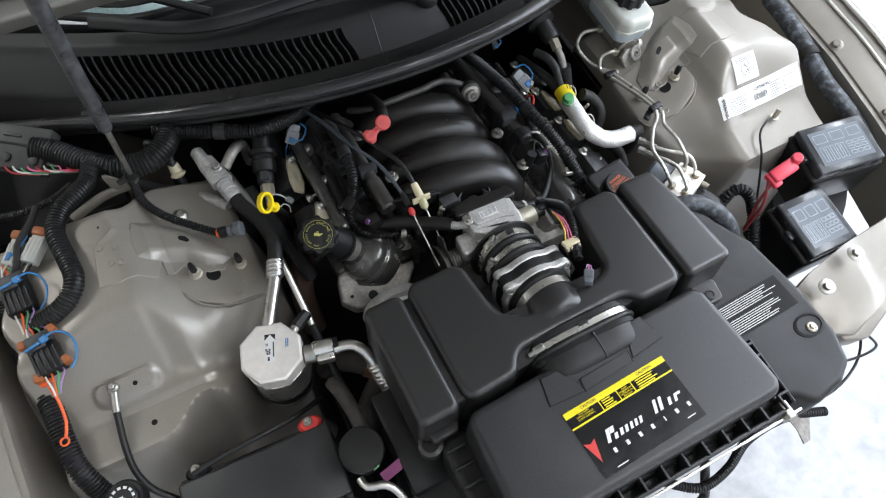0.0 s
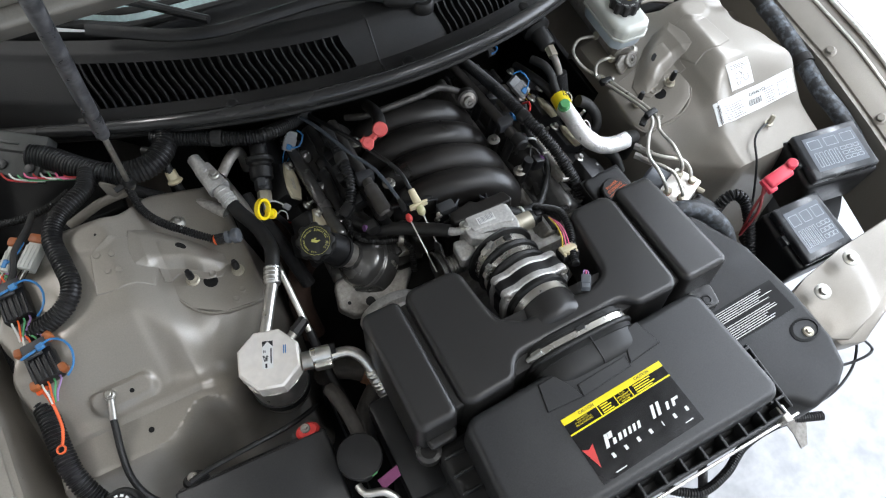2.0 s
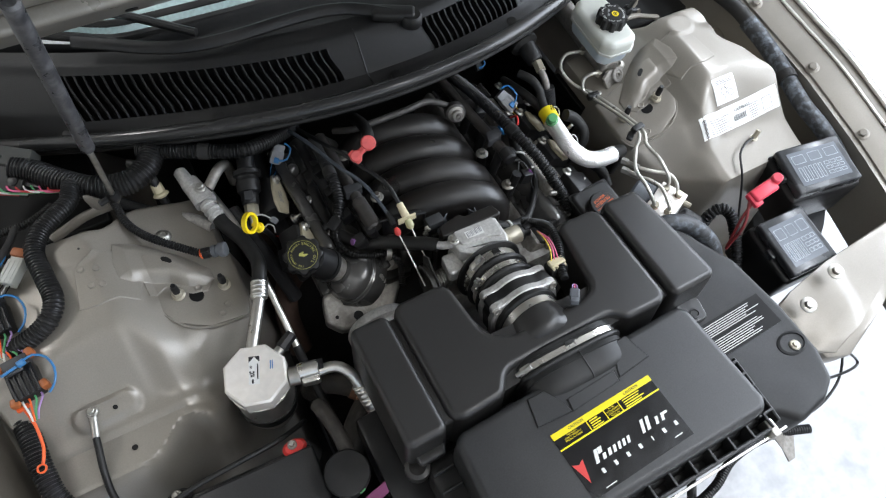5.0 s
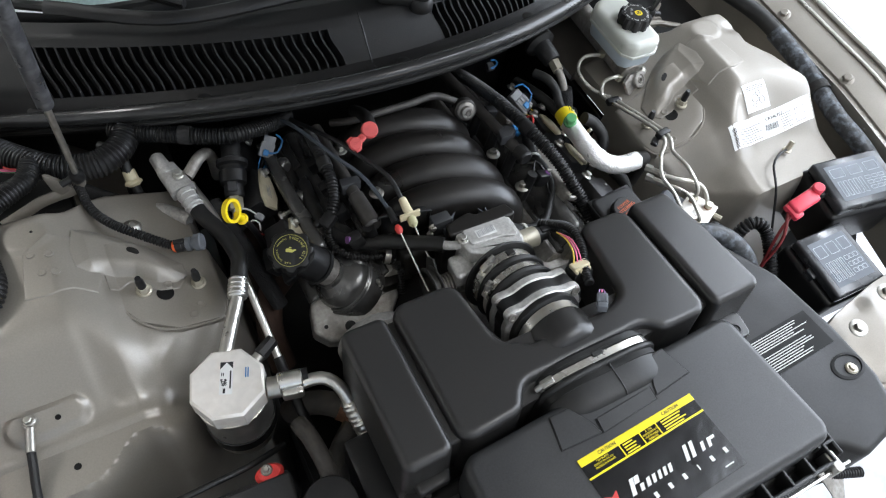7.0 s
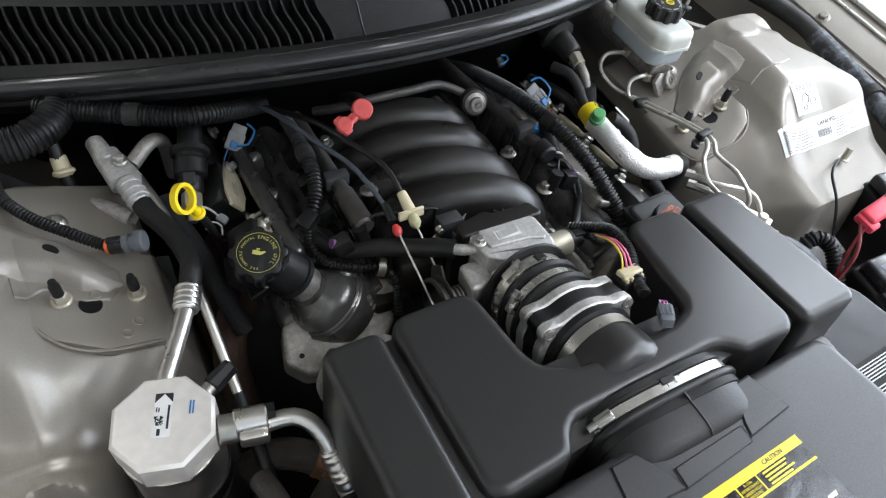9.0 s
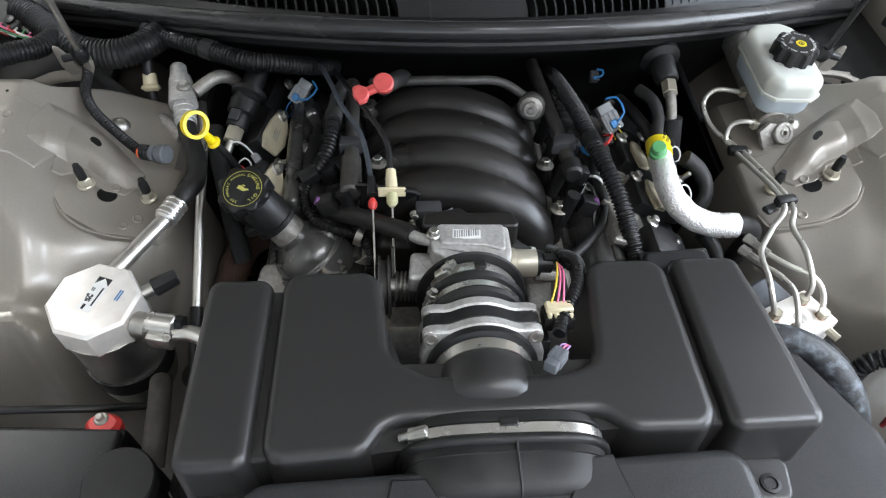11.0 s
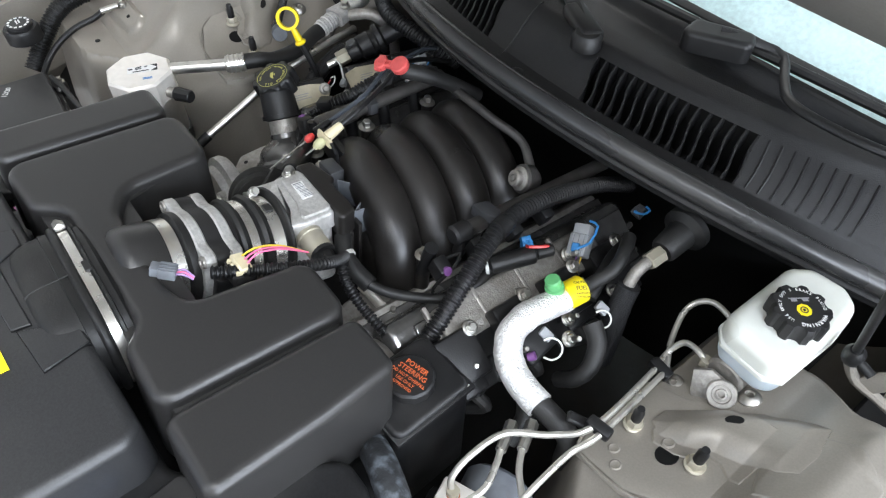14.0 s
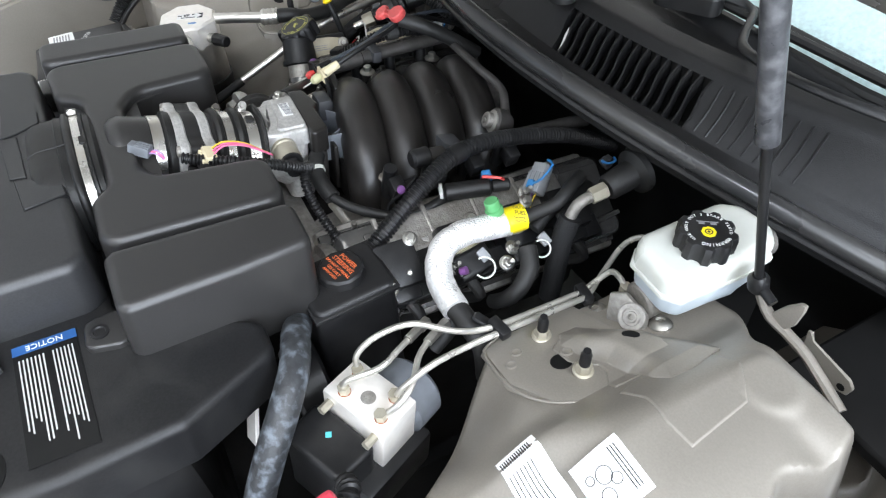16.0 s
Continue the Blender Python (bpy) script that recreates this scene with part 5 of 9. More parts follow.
def front_support():
    bm = B()
    box(bm, (-0.02, -0.596, 0.0), (0.52, 0.004, 0.03), (0, 0, 0), 0.001, 1, m=ENG)
    solo("radiator_support_strip", bm, M_CHROME, "bright metal strip along the radiator support", "metal strip")
    bm = B()
    box(bm, (0.215, -0.588, 0.012), (0.013, 0.026, 0.026), (0, 0, 0), 0.003, 2, m=ENG)
    solo("spring_clip", bm, M_STEEL, "bright steel spring clip on the air cleaner flange", "clip")
    r = thing("radiator", (0, -0.56, 0.3), "dark radiator and fan shroud below the air cleaner", "radiator")
    bm = B()
    box(bm, (0, -0.545, 0.52), (0.80, 0.05, 0.46), (0, 0, 0), 0.006, 2)
    part("core", bm, M_DARK, r)
    bm = B()
    box(bm, (0, -0.44, 0.56), (0.62, 0.15, 0.36), (0, 0, 0), 0.02, 2)
    part("fan_shroud", bm, M_BLACK, r)
    # bare headlamp panel on the driver's side
    h = thing("headlamp_panel", (0.53, -0.47, 0.68), "bright pewter headlamp mounting panel with bolts", "panel")
    bm = B()
    prism(bm, pose(0, 0, 0.715, 4, -8, 0), [(0.415, -0.44), (0.43, -0.525), (0.47, -0.548), (0.53, -0.53), (0.60, -0.50), (0.74, -0.44), (0.72, -0.40), (0.56, -0.41), (0.47, -0.425)], 0.012, 0.004, 2)
    part("panel", bm, M_PAINT, h)
    bm = B()
    prism(bm, pose(0, 0, 0.66, 4, -8, 0), [(0.45, -0.50), (0.46, -0.545), (0.50, -0.56), (0.60, -0.52), (0.72, -0.46), (0.70, -0.42)], 0.06, 0.006, 2)
    part("flange", bm, M_PAINT, h)
    for x, y in ((0.455, -0.46), (0.535, -0.435)):
        bm = B()
        hexbolt(bm, pose(x, y, 0.727 + 0.14 * x * 0 + (x - 0.0) * 0.14, 4, -8, 0), 0.008, 0.007, 0.014)
        part("panel_bolt", bm, M_STEEL, h, "yellow zinc bolt")
    for pts, r0 in (([(0.398, -0.631, 0.66), (0.347, -0.612, 0.66), (0.297, -0.604, 0.66), (0.237, -0.608, 0.66), (0.184, -0.628, 0.66), (0.127, -0.633, 0.66), (0.085, -0.607, 0.66), (0.06, -0.58, 0.66)], 0.0075), ([(0.150, -0.60, 0.67), (0.152, -0.625, 0.63), (0.149, -0.656, 0.58), (0.14, -0.67, 0.48)], 0.0072)):
        bm = B()
        tube(bm, pts, r0, 10, rib=0.0009, pitch=0.0045)
        solo("split_loom", bm, M_LOOM, "black corrugated loom hanging at the open front", "wiring loom", "split looms")
    for pts in ([(0.36, -0.55, 0.735), (0.47, -0.578, 0.70), (0.53, -0.582, 0.70), (0.60, -0.56, 0.62)], [(0.50, -0.525, 0.72), (0.523, -0.55, 0.70), (0.50, -0.59, 0.67), (0.43, -0.61, 0.66), (0.34, -0.60, 0.66), (0.25, -0.60, 0.655), (0.2, -0.60, 0.66)]):
        bm = B()
        tube(bm, pts, 0.0024, 8)
        solo("loose_wire", bm, M_BLACK, "thin black wire hanging at the open front", "wire", "loose wires")
    bm = B()
    prism(bm, pose(0.345, -0.628, 0.655, 30, 10, 0), [(-0.03, 0.03), (0.03, 0.03), (0.02, -0.005), (0.012, -0.035), (-0.005, -0.035), (-0.012, -0.005)], 0.003, 0.001, 1)
    solo("bumper_bracket", bm, M_CASTD, "bare steel bumper bracket with a hole", "bracket")


front_support()


# ---- accumulator and its pipes ----
def accumulator():
    t = thing("accumulator", (-0.408, -0.170, 0.66), "aluminium air conditioning accumulator with octagonal top", "accumulator")
    m = pose(-0.408, -0.170, 0.0, 0, 0, 6)
    bm = B()
    k = 1 / math.cos(math.pi / 8)
    f = m @ pose(0, 0, 0.802, 0, 0, 22.5 + 22.5)
    lathe(bm, m @ pose(0, 0, 0.79, 0, 0, 0.5), [(0.0455, 0), (0.0478, 0.004), (0.0478, 0.038), (0.0445, 0.0415)], 8)
    b = part("head", bm, M_TOP, t, "satin octagonal aluminium head")
    bm = B()
    lathe(bm, m, [(0.030, 0.655), (0.042, 0.668), (0.0445, 0.68), (0.0445, 0.775), (0.046, 0.785), (0.046, 0.795)], 40)
    part("canister", bm, M_ALU, t, "bright round aluminium canister")
    bm = B()
    ring(bm, m @ pose(0, 0, 0.70), 0.0446, 0.0025, 0.024, 36)
    part("strap", bm, M_BLACK, t, "black mounting strap")
    bm = B()
    q = m @ pose(0.0, 0.004, 0, 0, 0, -26)
    box(bm, (0.001, 0.002, 0.8317), (0.0155, 0.042, 0.0005), (0, 0, 0), m=q)
    p = part("label", bm, M_WHITE, t, "pale paper label with dark code square")
    bm = B()
    prism(bm, q @ pose(0.001, 0.0185, 0.832), [(-0.0077, -0.0045), (-0.0077, 0.0045), (0.0077, 0.0045), (0.0077, -0.0045), (0, 0.0040)], 0.0004)
    rnd = random.Random(5)
    for i in range(8):
        for j in range(8):
            if rnd.random() < 0.62:
                box(bm, (-0.0055 + 0.0010 * i, -0.0075 + 0.0011 * j, 0.8322), (0.0010, 0.0011, 0.0004), m=q)
    bars(bm, q @ pose(0.0060, 0.0, 0.8322, 0, 0, 90), 0.026, 0.0026, 1, 2, gap=0.3)
    bars(bm, q @ pose(-0.0035, 0.0085, 0.8322, 0, 0, 90), 0.008, 0.004, 2, 4, gap=0.5)
    bars(bm, q @ pose(-0.001, -0.0145, 0.8322, 0, 0, 90), 0.007, 0.004, 1, 2, gap=0.3)
    part("print", bm, M_INK, p)
    bm = B()
    bars(bm, q @ pose(0.0255, 0.008, 0.8318, 0, 0, -90), 0.015, 0.0055, 2, 6, gap=0.5, short=0.8)
    part("stamp", bm, M_BLUE, t, "blue ink date stamp")
    # service valve
    bm = B()
    rod(bm, (-0.372, -0.148, 0.805), (-0.358, -0.140, 0.806), 0.008, seg=14)
    part("valve_stub", bm, M_STEEL, t)
    bm = B()
    rod(bm, (-0.360, -0.141, 0.806), (-0.336, -0.127, 0.808), 0.0105, 0.0092, seg=8, bevel=0.0015)
    part("valve_cap", bm, M_BLACK, t)
    # outlet block
    bm = B()
    rod(bm, (-0.366, -0.190, 0.812), (-0.350, -0.194, 0.812), 0.014, seg=18, bevel=0.001)
    part("outlet_collar", bm, M_STEEL, t)
    bm = B()
    rod(bm, (-0.352, -0.190, 0.815), (-0.322, -0.196, 0.815), 0.0125, seg=18, bevel=0.0015)
    box(bm, (-0.337, -0.200, 0.806), (0.028, 0.026, 0.020), (0, 0, -12), 0.004, 2)
    part("pipe_block", bm, M_ALU, t)
    bm = B()
    rod(bm, (-0.324, -0.192, 0.818), (-0.314, -0.194, 0.818), 0.0085, seg=6)
    part("block_bolt", bm, M_BLACK, t)
    bm = B()
    tube(bm, [(-0.33, -0.199, 0.808), (-0.300, -0.205, 0.812), (-0.283, -0.222, 0.805), (-0.276, -0.245, 0.785)], 0.0085, 14)
    part("outlet_pipe", bm, M_ALU, t)
    bm = B()
    tube(bm, [(-0.277, -0.240, 0.79), (-0.272, -0.262, 0.765), (-0.268, -0.275, 0.745)], 0.0115, 14, rib=0.001, pitch=0.008)
    part("crimp", bm, M_ALU, t)

    h = thing("refrigerant_hose", (-0.36, 0.05, 0.80), "thick black refrigerant hose with crimped aluminium ends", "hose")
    a, b = Vector((-0.398, -0.128, 0.822)), Vector((-0.360, -0.058, 0.822))
    bm = B()
    tube(bm, [a + (a - b) * 0.2, a, b], 0.0088, 14)
    part("pipe", bm, M_ALU, h, "bright aluminium pipe")
    c = Vector((-0.349, -0.030, 0.822))
    bm = B()
    rod(bm, b, c, 0.0125, seg=18, bevel=0.002)
    d = (c - b).normalized()
    for k in range(4):
        rod(bm, b + d * (0.004 + 0.007 * k), b + d * (0.0075 + 0.007 * k), 0.0138, seg=18, bevel=0.001)
    part("crimp", bm, M_ALU, h)
    bm = B()
    tube(bm, [c - d * 0.004, c + d * 0.02, (-0.338, 0.012, 0.815), (-0.345, 0.055, 0.812), (-0.362, 0.095, 0.815), (-0.366, 0.112, 0.816)], 0.0118, 16)
    part("hose", bm, M_RUBBER, h)
    s, e = Vector((-0.366, 0.108, 0.816)), Vector((-0.374, 0.142, 0.822))
    bm = B()
    rod(bm, s, e, 0.0132, seg=18, bevel=0.002)
    d = (e - s).normalized()
    for k in range(3):
        rod(bm, s + d * (0.006 + 0.010 * k), s + d * (0.010 + 0.010 * k), 0.0144, seg=18, bevel=0.001)
    part("crimp", bm, M_CAST, h)
    bm = B()
    prism(bm, frame_to(e, (-0.392, 0.213, 0.826)) @ pose(0, 0, 0.0), [(-0.018, -0.012), (0.018, -0.012), (0.018, 0.012), (-0.018, 0.012)], 0.055, 0.007, 3, 0.004)
    rod(bm, (-0.385, 0.175, 0.823), (-0.394, 0.218, 0.826), 0.013, 0.011, seg=16, bevel=0.003)
    k = part("manifold_block", bm, M_CAST, h, "cast aluminium pipe block")
    bm = B()
    hexbolt(bm, pose(-0.373, 0.163, 0.836, 0, 0, 0), 0.0065, 0.006, 0.009)
    part("block_bolt", bm, M_STEEL, k)
    bm = B()
    tube(bm, [(-0.362, 0.165, 0.825), (-0.335, 0.19, 0.83), (-0.318, 0.215, 0.80), (-0.315, 0.22, 0.74)], 0.009, 12)
    part("rear_pipe", bm, M_CASTD, h)
    g = thing("liquid_line", (-0.335, -0.12, 0.73), "thin bright aluminium liquid line", "pipe")
    bm = B()
    tube(bm, [(-0.335, -0.123, 0.732), (-0.337, -0.06, 0.757), (-0.339, 0.004, 0.783), (-0.345, 0.09, 0.80), (-0.36, 0.17, 0.80)], 0.0058, 12)
    part("pipe", bm, M_ALU, g)
    bm = B()
    tube(bm, [(-0.335, -0.120, 0.733), (-0.334, -0.16, 0.716), (-0.33, -0.23, 0.69), (-0.325, -0.30, 0.68)], 0.0078, 12)
    part("sleeve", bm, M_RUBBER, g)


accumulator()


# ---- long engine block parts ----


def heads():
    e = thing("engine_block", E(0, 0.05, -0.25), "grimy cast engine with aluminium valve covers", "engine")
    bm = B()
    box(bm, (0, 0.06, -0.19), (0.36, 0.42, 0.19), (0, 0, 0), 0.02, 2, m=ENG)
    part("block", bm, M_DARK, e)
    for s in (-1, 1):
        m = ENG @ pose(s * 0.192, 0.065, -0.075, 0, s * 38, 0)
        bm = B()
        f = 0.04 if s < 0 else 0.0
        box(bm, (0, f, -0.05), (0.15, 0.42 - 2 * f, 0.06), (0, 0, 0), 0.008, 2, m=m)
        part("cylinder_head", bm, M_CASTD, e)
        bm = B()
        box(bm, (0, f, 0.006), (0.118, 0.40 - 2 * f, 0.055), (0, 0, 0), 0.016, 4, m=m)
        box(bm, (0, f, -0.018), (0.132, 0.415 - 2 * f, 0.010), (0, 0, 0), 0.003, 2, m=m)
        v = part("valve_cover", bm, M_VCOVER, e, "dark polished aluminium valve cover")
        for x0 in (-0.046, -0.030, 0.018):
            bm = B()
            tube(bm, [m @ Vector((s * -x0 + 0.006 * math.sin(5.5 * q), 2.4 * f - 0.19 + (0.048 - 0.3 * f) * q, 0.034 - (0.012 if x0 < -0.04 else 0))) for q in range(9)], 0.0062, 10, flat=0.8)
            part("ridge", bm, M_VCOVER, v)
        for k in range(3):
            bm = B()
            box(bm, (-s * 0.02, 2 * f - 0.12 + (0.13 - f) * k, 0.036), (0.05, 0.09 - 0.6 * f, 0.008), (0, 0, 0), 0.003, 2, m=m)
            part("raised_pad", bm, M_VCOVER, v)
        if s < 0:
            bm = B()
            box(bm, (-0.214, 0.112, -0.022), (0.024, 0.25, 0.046), (0, -20, 2), 0.010, 4, m=ENG)
            box(bm, (-0.198, 0.112, -0.044), (0.026, 0.25, 0.040), (0, -12, 1), 0.009, 4, m=ENG)
            ri = part("cover_ridge", bm, M_VCOVER, e, "polished ridge of the valve cover")
            for y in (0.02, 0.10, 0.18):
                bm = B()
                box(bm, (-0.206, y, -0.019), (0.030, 0.022, 0.034), (0, -18, 24), 0.010, 3, m=ENG)
                part("ridge_boss", bm, M_VCOVER, ri)
        # coil packs with faded plates
        for k, y in enumerate((0.012, 0.131, 0.214) if s < 0 else (-0.082, 0.0, 0.08, 0.158)):
            if s < 0:
                n = Vector((0.82, -0.12, 0.56)).normalized()
                u = Vector((0.0, 1.0, -0.14))
                u = (u - n * u.dot(n)).normalized()
                c = Matrix((u.cross(n), u, n)).transposed().to_4x4()
                c.translation = Vector((-0.257 + 0.06 * max(0, 0.13 - y), y, 0.782 + 0.14 * (0.13 - y)))
                bm = B()
                box(bm, (0, 0, -0.022), (0.044, 0.070, 0.040), (0, 0, 0), 0.005, 2, m=c)
                box(bm, (0.012, 0, -0.04), (0.03, 0.040, 0.050), (0, 0, 0), 0.004, 2, m=c)
                q = part("coil_pack", bm, M_BLACK, e, "black ignition coil")
                if k < 2:
                    bm = B()
                    prism(bm, c @ pose(0, 0, -0.002), [(-0.012, -0.040), (0.012, -0.036), (0.020, -0.010), (0.016, 0.018), (0.006, 0.036), (-0.010, 0.038), (-0.016, 0.010), (-0.018, -0.020)], 0.0045, 0.0012, 1)
                    pl = part("plate", bm, M_BEIGE, q, "faded yellowish coil plate")
                    bm = B()
                    bars(bm, c @ pose(-0.001, 0.0, 0.0027, 0, 0, 90), 0.040, 0.010, 3, 4, gap=0.7)
                    part("plate_print", bm, M_INKGREY, pl)
                for dx, dy in ((-0.004, 0.030), (0.020, -0.046)):
                    bm = B()
                    hexbolt(bm, c @ pose(dx, dy, 0.002), 0.0055, 0.006, 0.009, stud=0.012 if dx > 0 else 0)
                    part("coil_bolt", bm, M_STEEL, q)
                continue
            c = ENG @ pose(s * 0.245, y, -0.016, 0, s * 30, 0)
            bm = B()
            box(bm, (0, 0, -0.012), (0.056, 0.050, 0.036), (0, 0, 0), 0.004, 2, m=c)
            box(bm, (s * 0.032, 0, -0.02), (0.022, 0.034, 0.026), (0, 0, 0), 0.003, 2, m=c)
            q = part("coil_pack", bm, M_BLACK, e, "black ignition coil")
            if k in (1, 2):
                bm = B()
                prism(bm, c @ pose(0, 0, 0.006), [(-0.008, -0.030), (0.010, -0.026), (0.013, -0.004), (0.007, 0.024), (-0.006, 0.026), (-0.013, 0.002)], 0.004, 0.0012, 1)
                part("plate", bm, M_BEIGE, q, "faded yellowish coil plate")
            for dx, dy in ((-0.024, 0.022), (0.026, -0.022)):
                bm = B()
                hexbolt(bm, c @ pose(dx, dy, 0.006), 0.0055, 0.006, 0.009, stud=0.014 if dx > 0 else 0)
                part("coil_bolt", bm, M_STEEL, q)
            bm = B()
            tube(bm, [c @ Vector((s * 0.04, 0, -0.02)), c @ Vector((s * 0.062, 0.01, -0.03)), c @ Vector((s * 0.055, 0.0, -0.065))], 0.0075, 10)
            part("plug_lead", bm, M_RUBBER, q)
        bm = B()
        box(bm, (s * 0.262, 0.09 if s < 0 else 0.04, -0.046), (0.03, 0.22 if s < 0 else 0.32, 0.012), (0, s * 30, 0), 0.002, 1, m=ENG)
        part("coil_bracket", bm, M_BLACK, e)
    # driver's valve cover beside the coil mount, and the timing cover's corner
    bm = B()
    pillow(bm, ENG @ pose(0.196, 0.035, -0.036, 0, 24, 0), [(-0.026, -0.115), (0.026, -0.115), (0.026, 0.14), (-0.026, 0.14)], 0.026, 0.007, 0.010)
    v = part("valve_cover", bm, M_CASTD, e, "dull aluminium valve cover edge", angle=0.9)
    for y in (-0.085, -0.02, 0.045, 0.11):
        bm = B()
        box(bm, (0.196, y, -0.011), (0.046, 0.006, 0.008), (0, 24, 0), 0.002, 2, m=ENG)
        part("cover_rib", bm, M_CASTD, v)
    bm = B()
    pillow(bm, ENG @ pose(0.122, -0.094, -0.085, 8, 0, 4), [(-0.05, -0.035), (0.055, -0.035), (0.066, 0.0), (0.06, 0.04), (-0.05, 0.03)], 0.022, 0.006, 0.012)
    v = part("timing_cover", bm, M_CASTD, e, "dull aluminium corner of the timing cover", angle=0.9)
    bm = B()
    hexbolt(bm, pose(0.120, -0.095, 0.745, 4, 8, 0), 0.0062, 0.006, 0.010, stud=0.018)
    part("cover_stud", bm, M_STEEL, v, "zinc stud bolt on the timing cover")
    bm = B()
    tube(bm, [(0.135, -0.112, 0.750), (0.122, -0.100, 0.751), (0.100, -0.100, 0.754), (0.072, -0.108, 0.770)], 0.0065, 10, flat=0.5)
    part("lifting_arm", bm, M_CASTD, v, "flat bracket arm under the stud")
    # front cover between the banks
    bm = B()
    prism(bm, ENG @ pose(0, -0.13, -0.28, 90, 0, 0), [(-0.2, 0.0), (0.2, 0.0), (0.24, 0.19), (0.16, 0.215), (-0.16, 0.215), (-0.24, 0.19)], 0.03, 0.006, 2)
    part("front_cover", bm, M_CASTD, e, "dull aluminium front cover")
    for s in (-1, 1):
        bm = B()
        lathe(bm, ENG @ pose(s * 0.19, -0.135, -0.08, 90, 0, 0), [(0.052, 0), (0.056, 0.006), (0.056, 0.016), (0.046, 0.02), (0.042, 0.03)], 32)
        part("head_boss", bm, M_CAST if s < 0 else M_CASTD, e, "cast end of the valve cover")
    # fuel rails
    r = thing("fuel_rail", E(0.13, 0.05, 0.036), "dark steel fuel rail with injectors", "fuel rail", "fuel rails")
    bm = B()
    rod(bm, (0.133, -0.006, 0.036), (0.124, 0.27, 0.015), 0.0095, seg=16, bevel=0.002, m=ENG)
    part("rail", bm, M_PIPE, r)
    bm = B()
    rod(bm, (0.1335, -0.014, 0.0365), (0.133, 0.012, 0.036), 0.0125, seg=12, bevel=0.003, m=ENG)
    part("end_cap", bm, M_BLACK, r)
    bm = B()
    prism(bm, ENG @ pose(0.128, 0.043, 0.034, 0, 0, 10), [(-0.018, -0.009), (0.004, -0.012), (0.018, -0.006), (0.016, 0.009), (-0.008, 0.012)], 0.016, 0.004, 2)
    part("rail_clip", bm, M_CLIP, r, "dark grey rail clip")
    for y in (-0.04, 0.016, 0.072, 0.126):
        bm = B()
        rod(bm, (0.13, y, 0.03), (0.118, y, -0.02), 0.0085, seg=12, m=ENG)
        box(bm, (0.148, y, 0.012), (0.022, 0.018, 0.024), (0, 20, 0), 0.003, 2, m=ENG)
        part("injector", bm, M_BLACK, r)
        if y != -0.04:
            continue
        bm = B()
        rod(bm, (0.156, y, 0.016), (0.162, y, 0.019), 0.0055, seg=12, m=ENG)
        part("injector_lock", bm, M_PURPLE, r, "purple connector lock")
    r = thing("fuel_rail", E(-0.148, 0.05, 0.036), "dark steel fuel rail with injectors", "fuel rail", "fuel rails")
    bm = B()
    rod(bm, (-0.137, -0.028, 0.026), (-0.142, 0.19, 0.034), 0.0095, seg=16, bevel=0.002, m=ENG)
    rod(bm, (-0.137, -0.030, 0.026), (-0.139, 0.035, 0.028), 0.0135, 0.0125, seg=14, bevel=0.003, m=ENG)
    part("rail", bm, M_PIPE, r)
    bm = B()
    prism(bm, ENG @ pose(-0.141, 0.055, 0.024), [(-0.014, -0.009), (0.018, -0.007), (0.018, 0.007), (-0.012, 0.010)], 0.017, 0.003, 2)
    part("rail_clip", bm, M_CLIP, r, "dark grey rail clip")
    for y in (-0.03, 0.026, 0.082, 0.136):
        bm = B()
        rod(bm, (-0.146, y, 0.03), (-0.132, y, -0.02), 0.0085, seg=12, m=ENG)
        box(bm, (-0.166, y, 0.010), (0.022, 0.018, 0.024), (0, -20, 0), 0.003, 2, m=ENG)
        part("injector", bm, M_BLACK, r)
        if y != -0.03:
            continue
        bm = B()
        rod(bm, (-0.174, y, 0.014), (-0.180, y, 0.017), 0.0055, seg=12, m=ENG)
        part("injector_lock", bm, M_PURPLE, r, "purple connector lock")
    # pressure regulator and the cross pipe
    g = thing("pressure_regulator", E(0.1, 0.12, 0.04), "round bright fuel pressure regulator", "regulator")
    f = frame_to((0.094, 0.142, 0.818), (0.080, 0.085, 0.846))
    bm = B()
    lathe(bm, f, [(0.012, -0.01), (0.019, 0.0), (0.019, 0.014), (0.0165, 0.016)], 24)
    part("housing", bm, M_PIPE, g)
    bm = B()
    lathe(bm, f @ pose(0, 0, 0.015), [(0.0155, 0), (0.0155, 0.003), (0.0108, 0.005), (0.0108, 0.012), (0.0092, 0.0135), (0.0055, 0.0135), (0.005, 0.0115), (0.0035, 0.0115), (0.003, 0.015)], 24)
    part("cap", bm, M_CASTD, g, "dull weathered metal cap")
    bm = B()
    tube(bm, [(0.088, 0.15, 0.825), (0.05, 0.165, 0.84), (0.0, 0.158, 0.848), (-0.06, 0.158, 0.848), (-0.10, 0.165, 0.84), (-0.125, 0.19, 0.82)], 0.0062, 12)
    part("cross_pipe", bm, M_PIPE, g)


heads()


# ---- filler, dipsticks ----


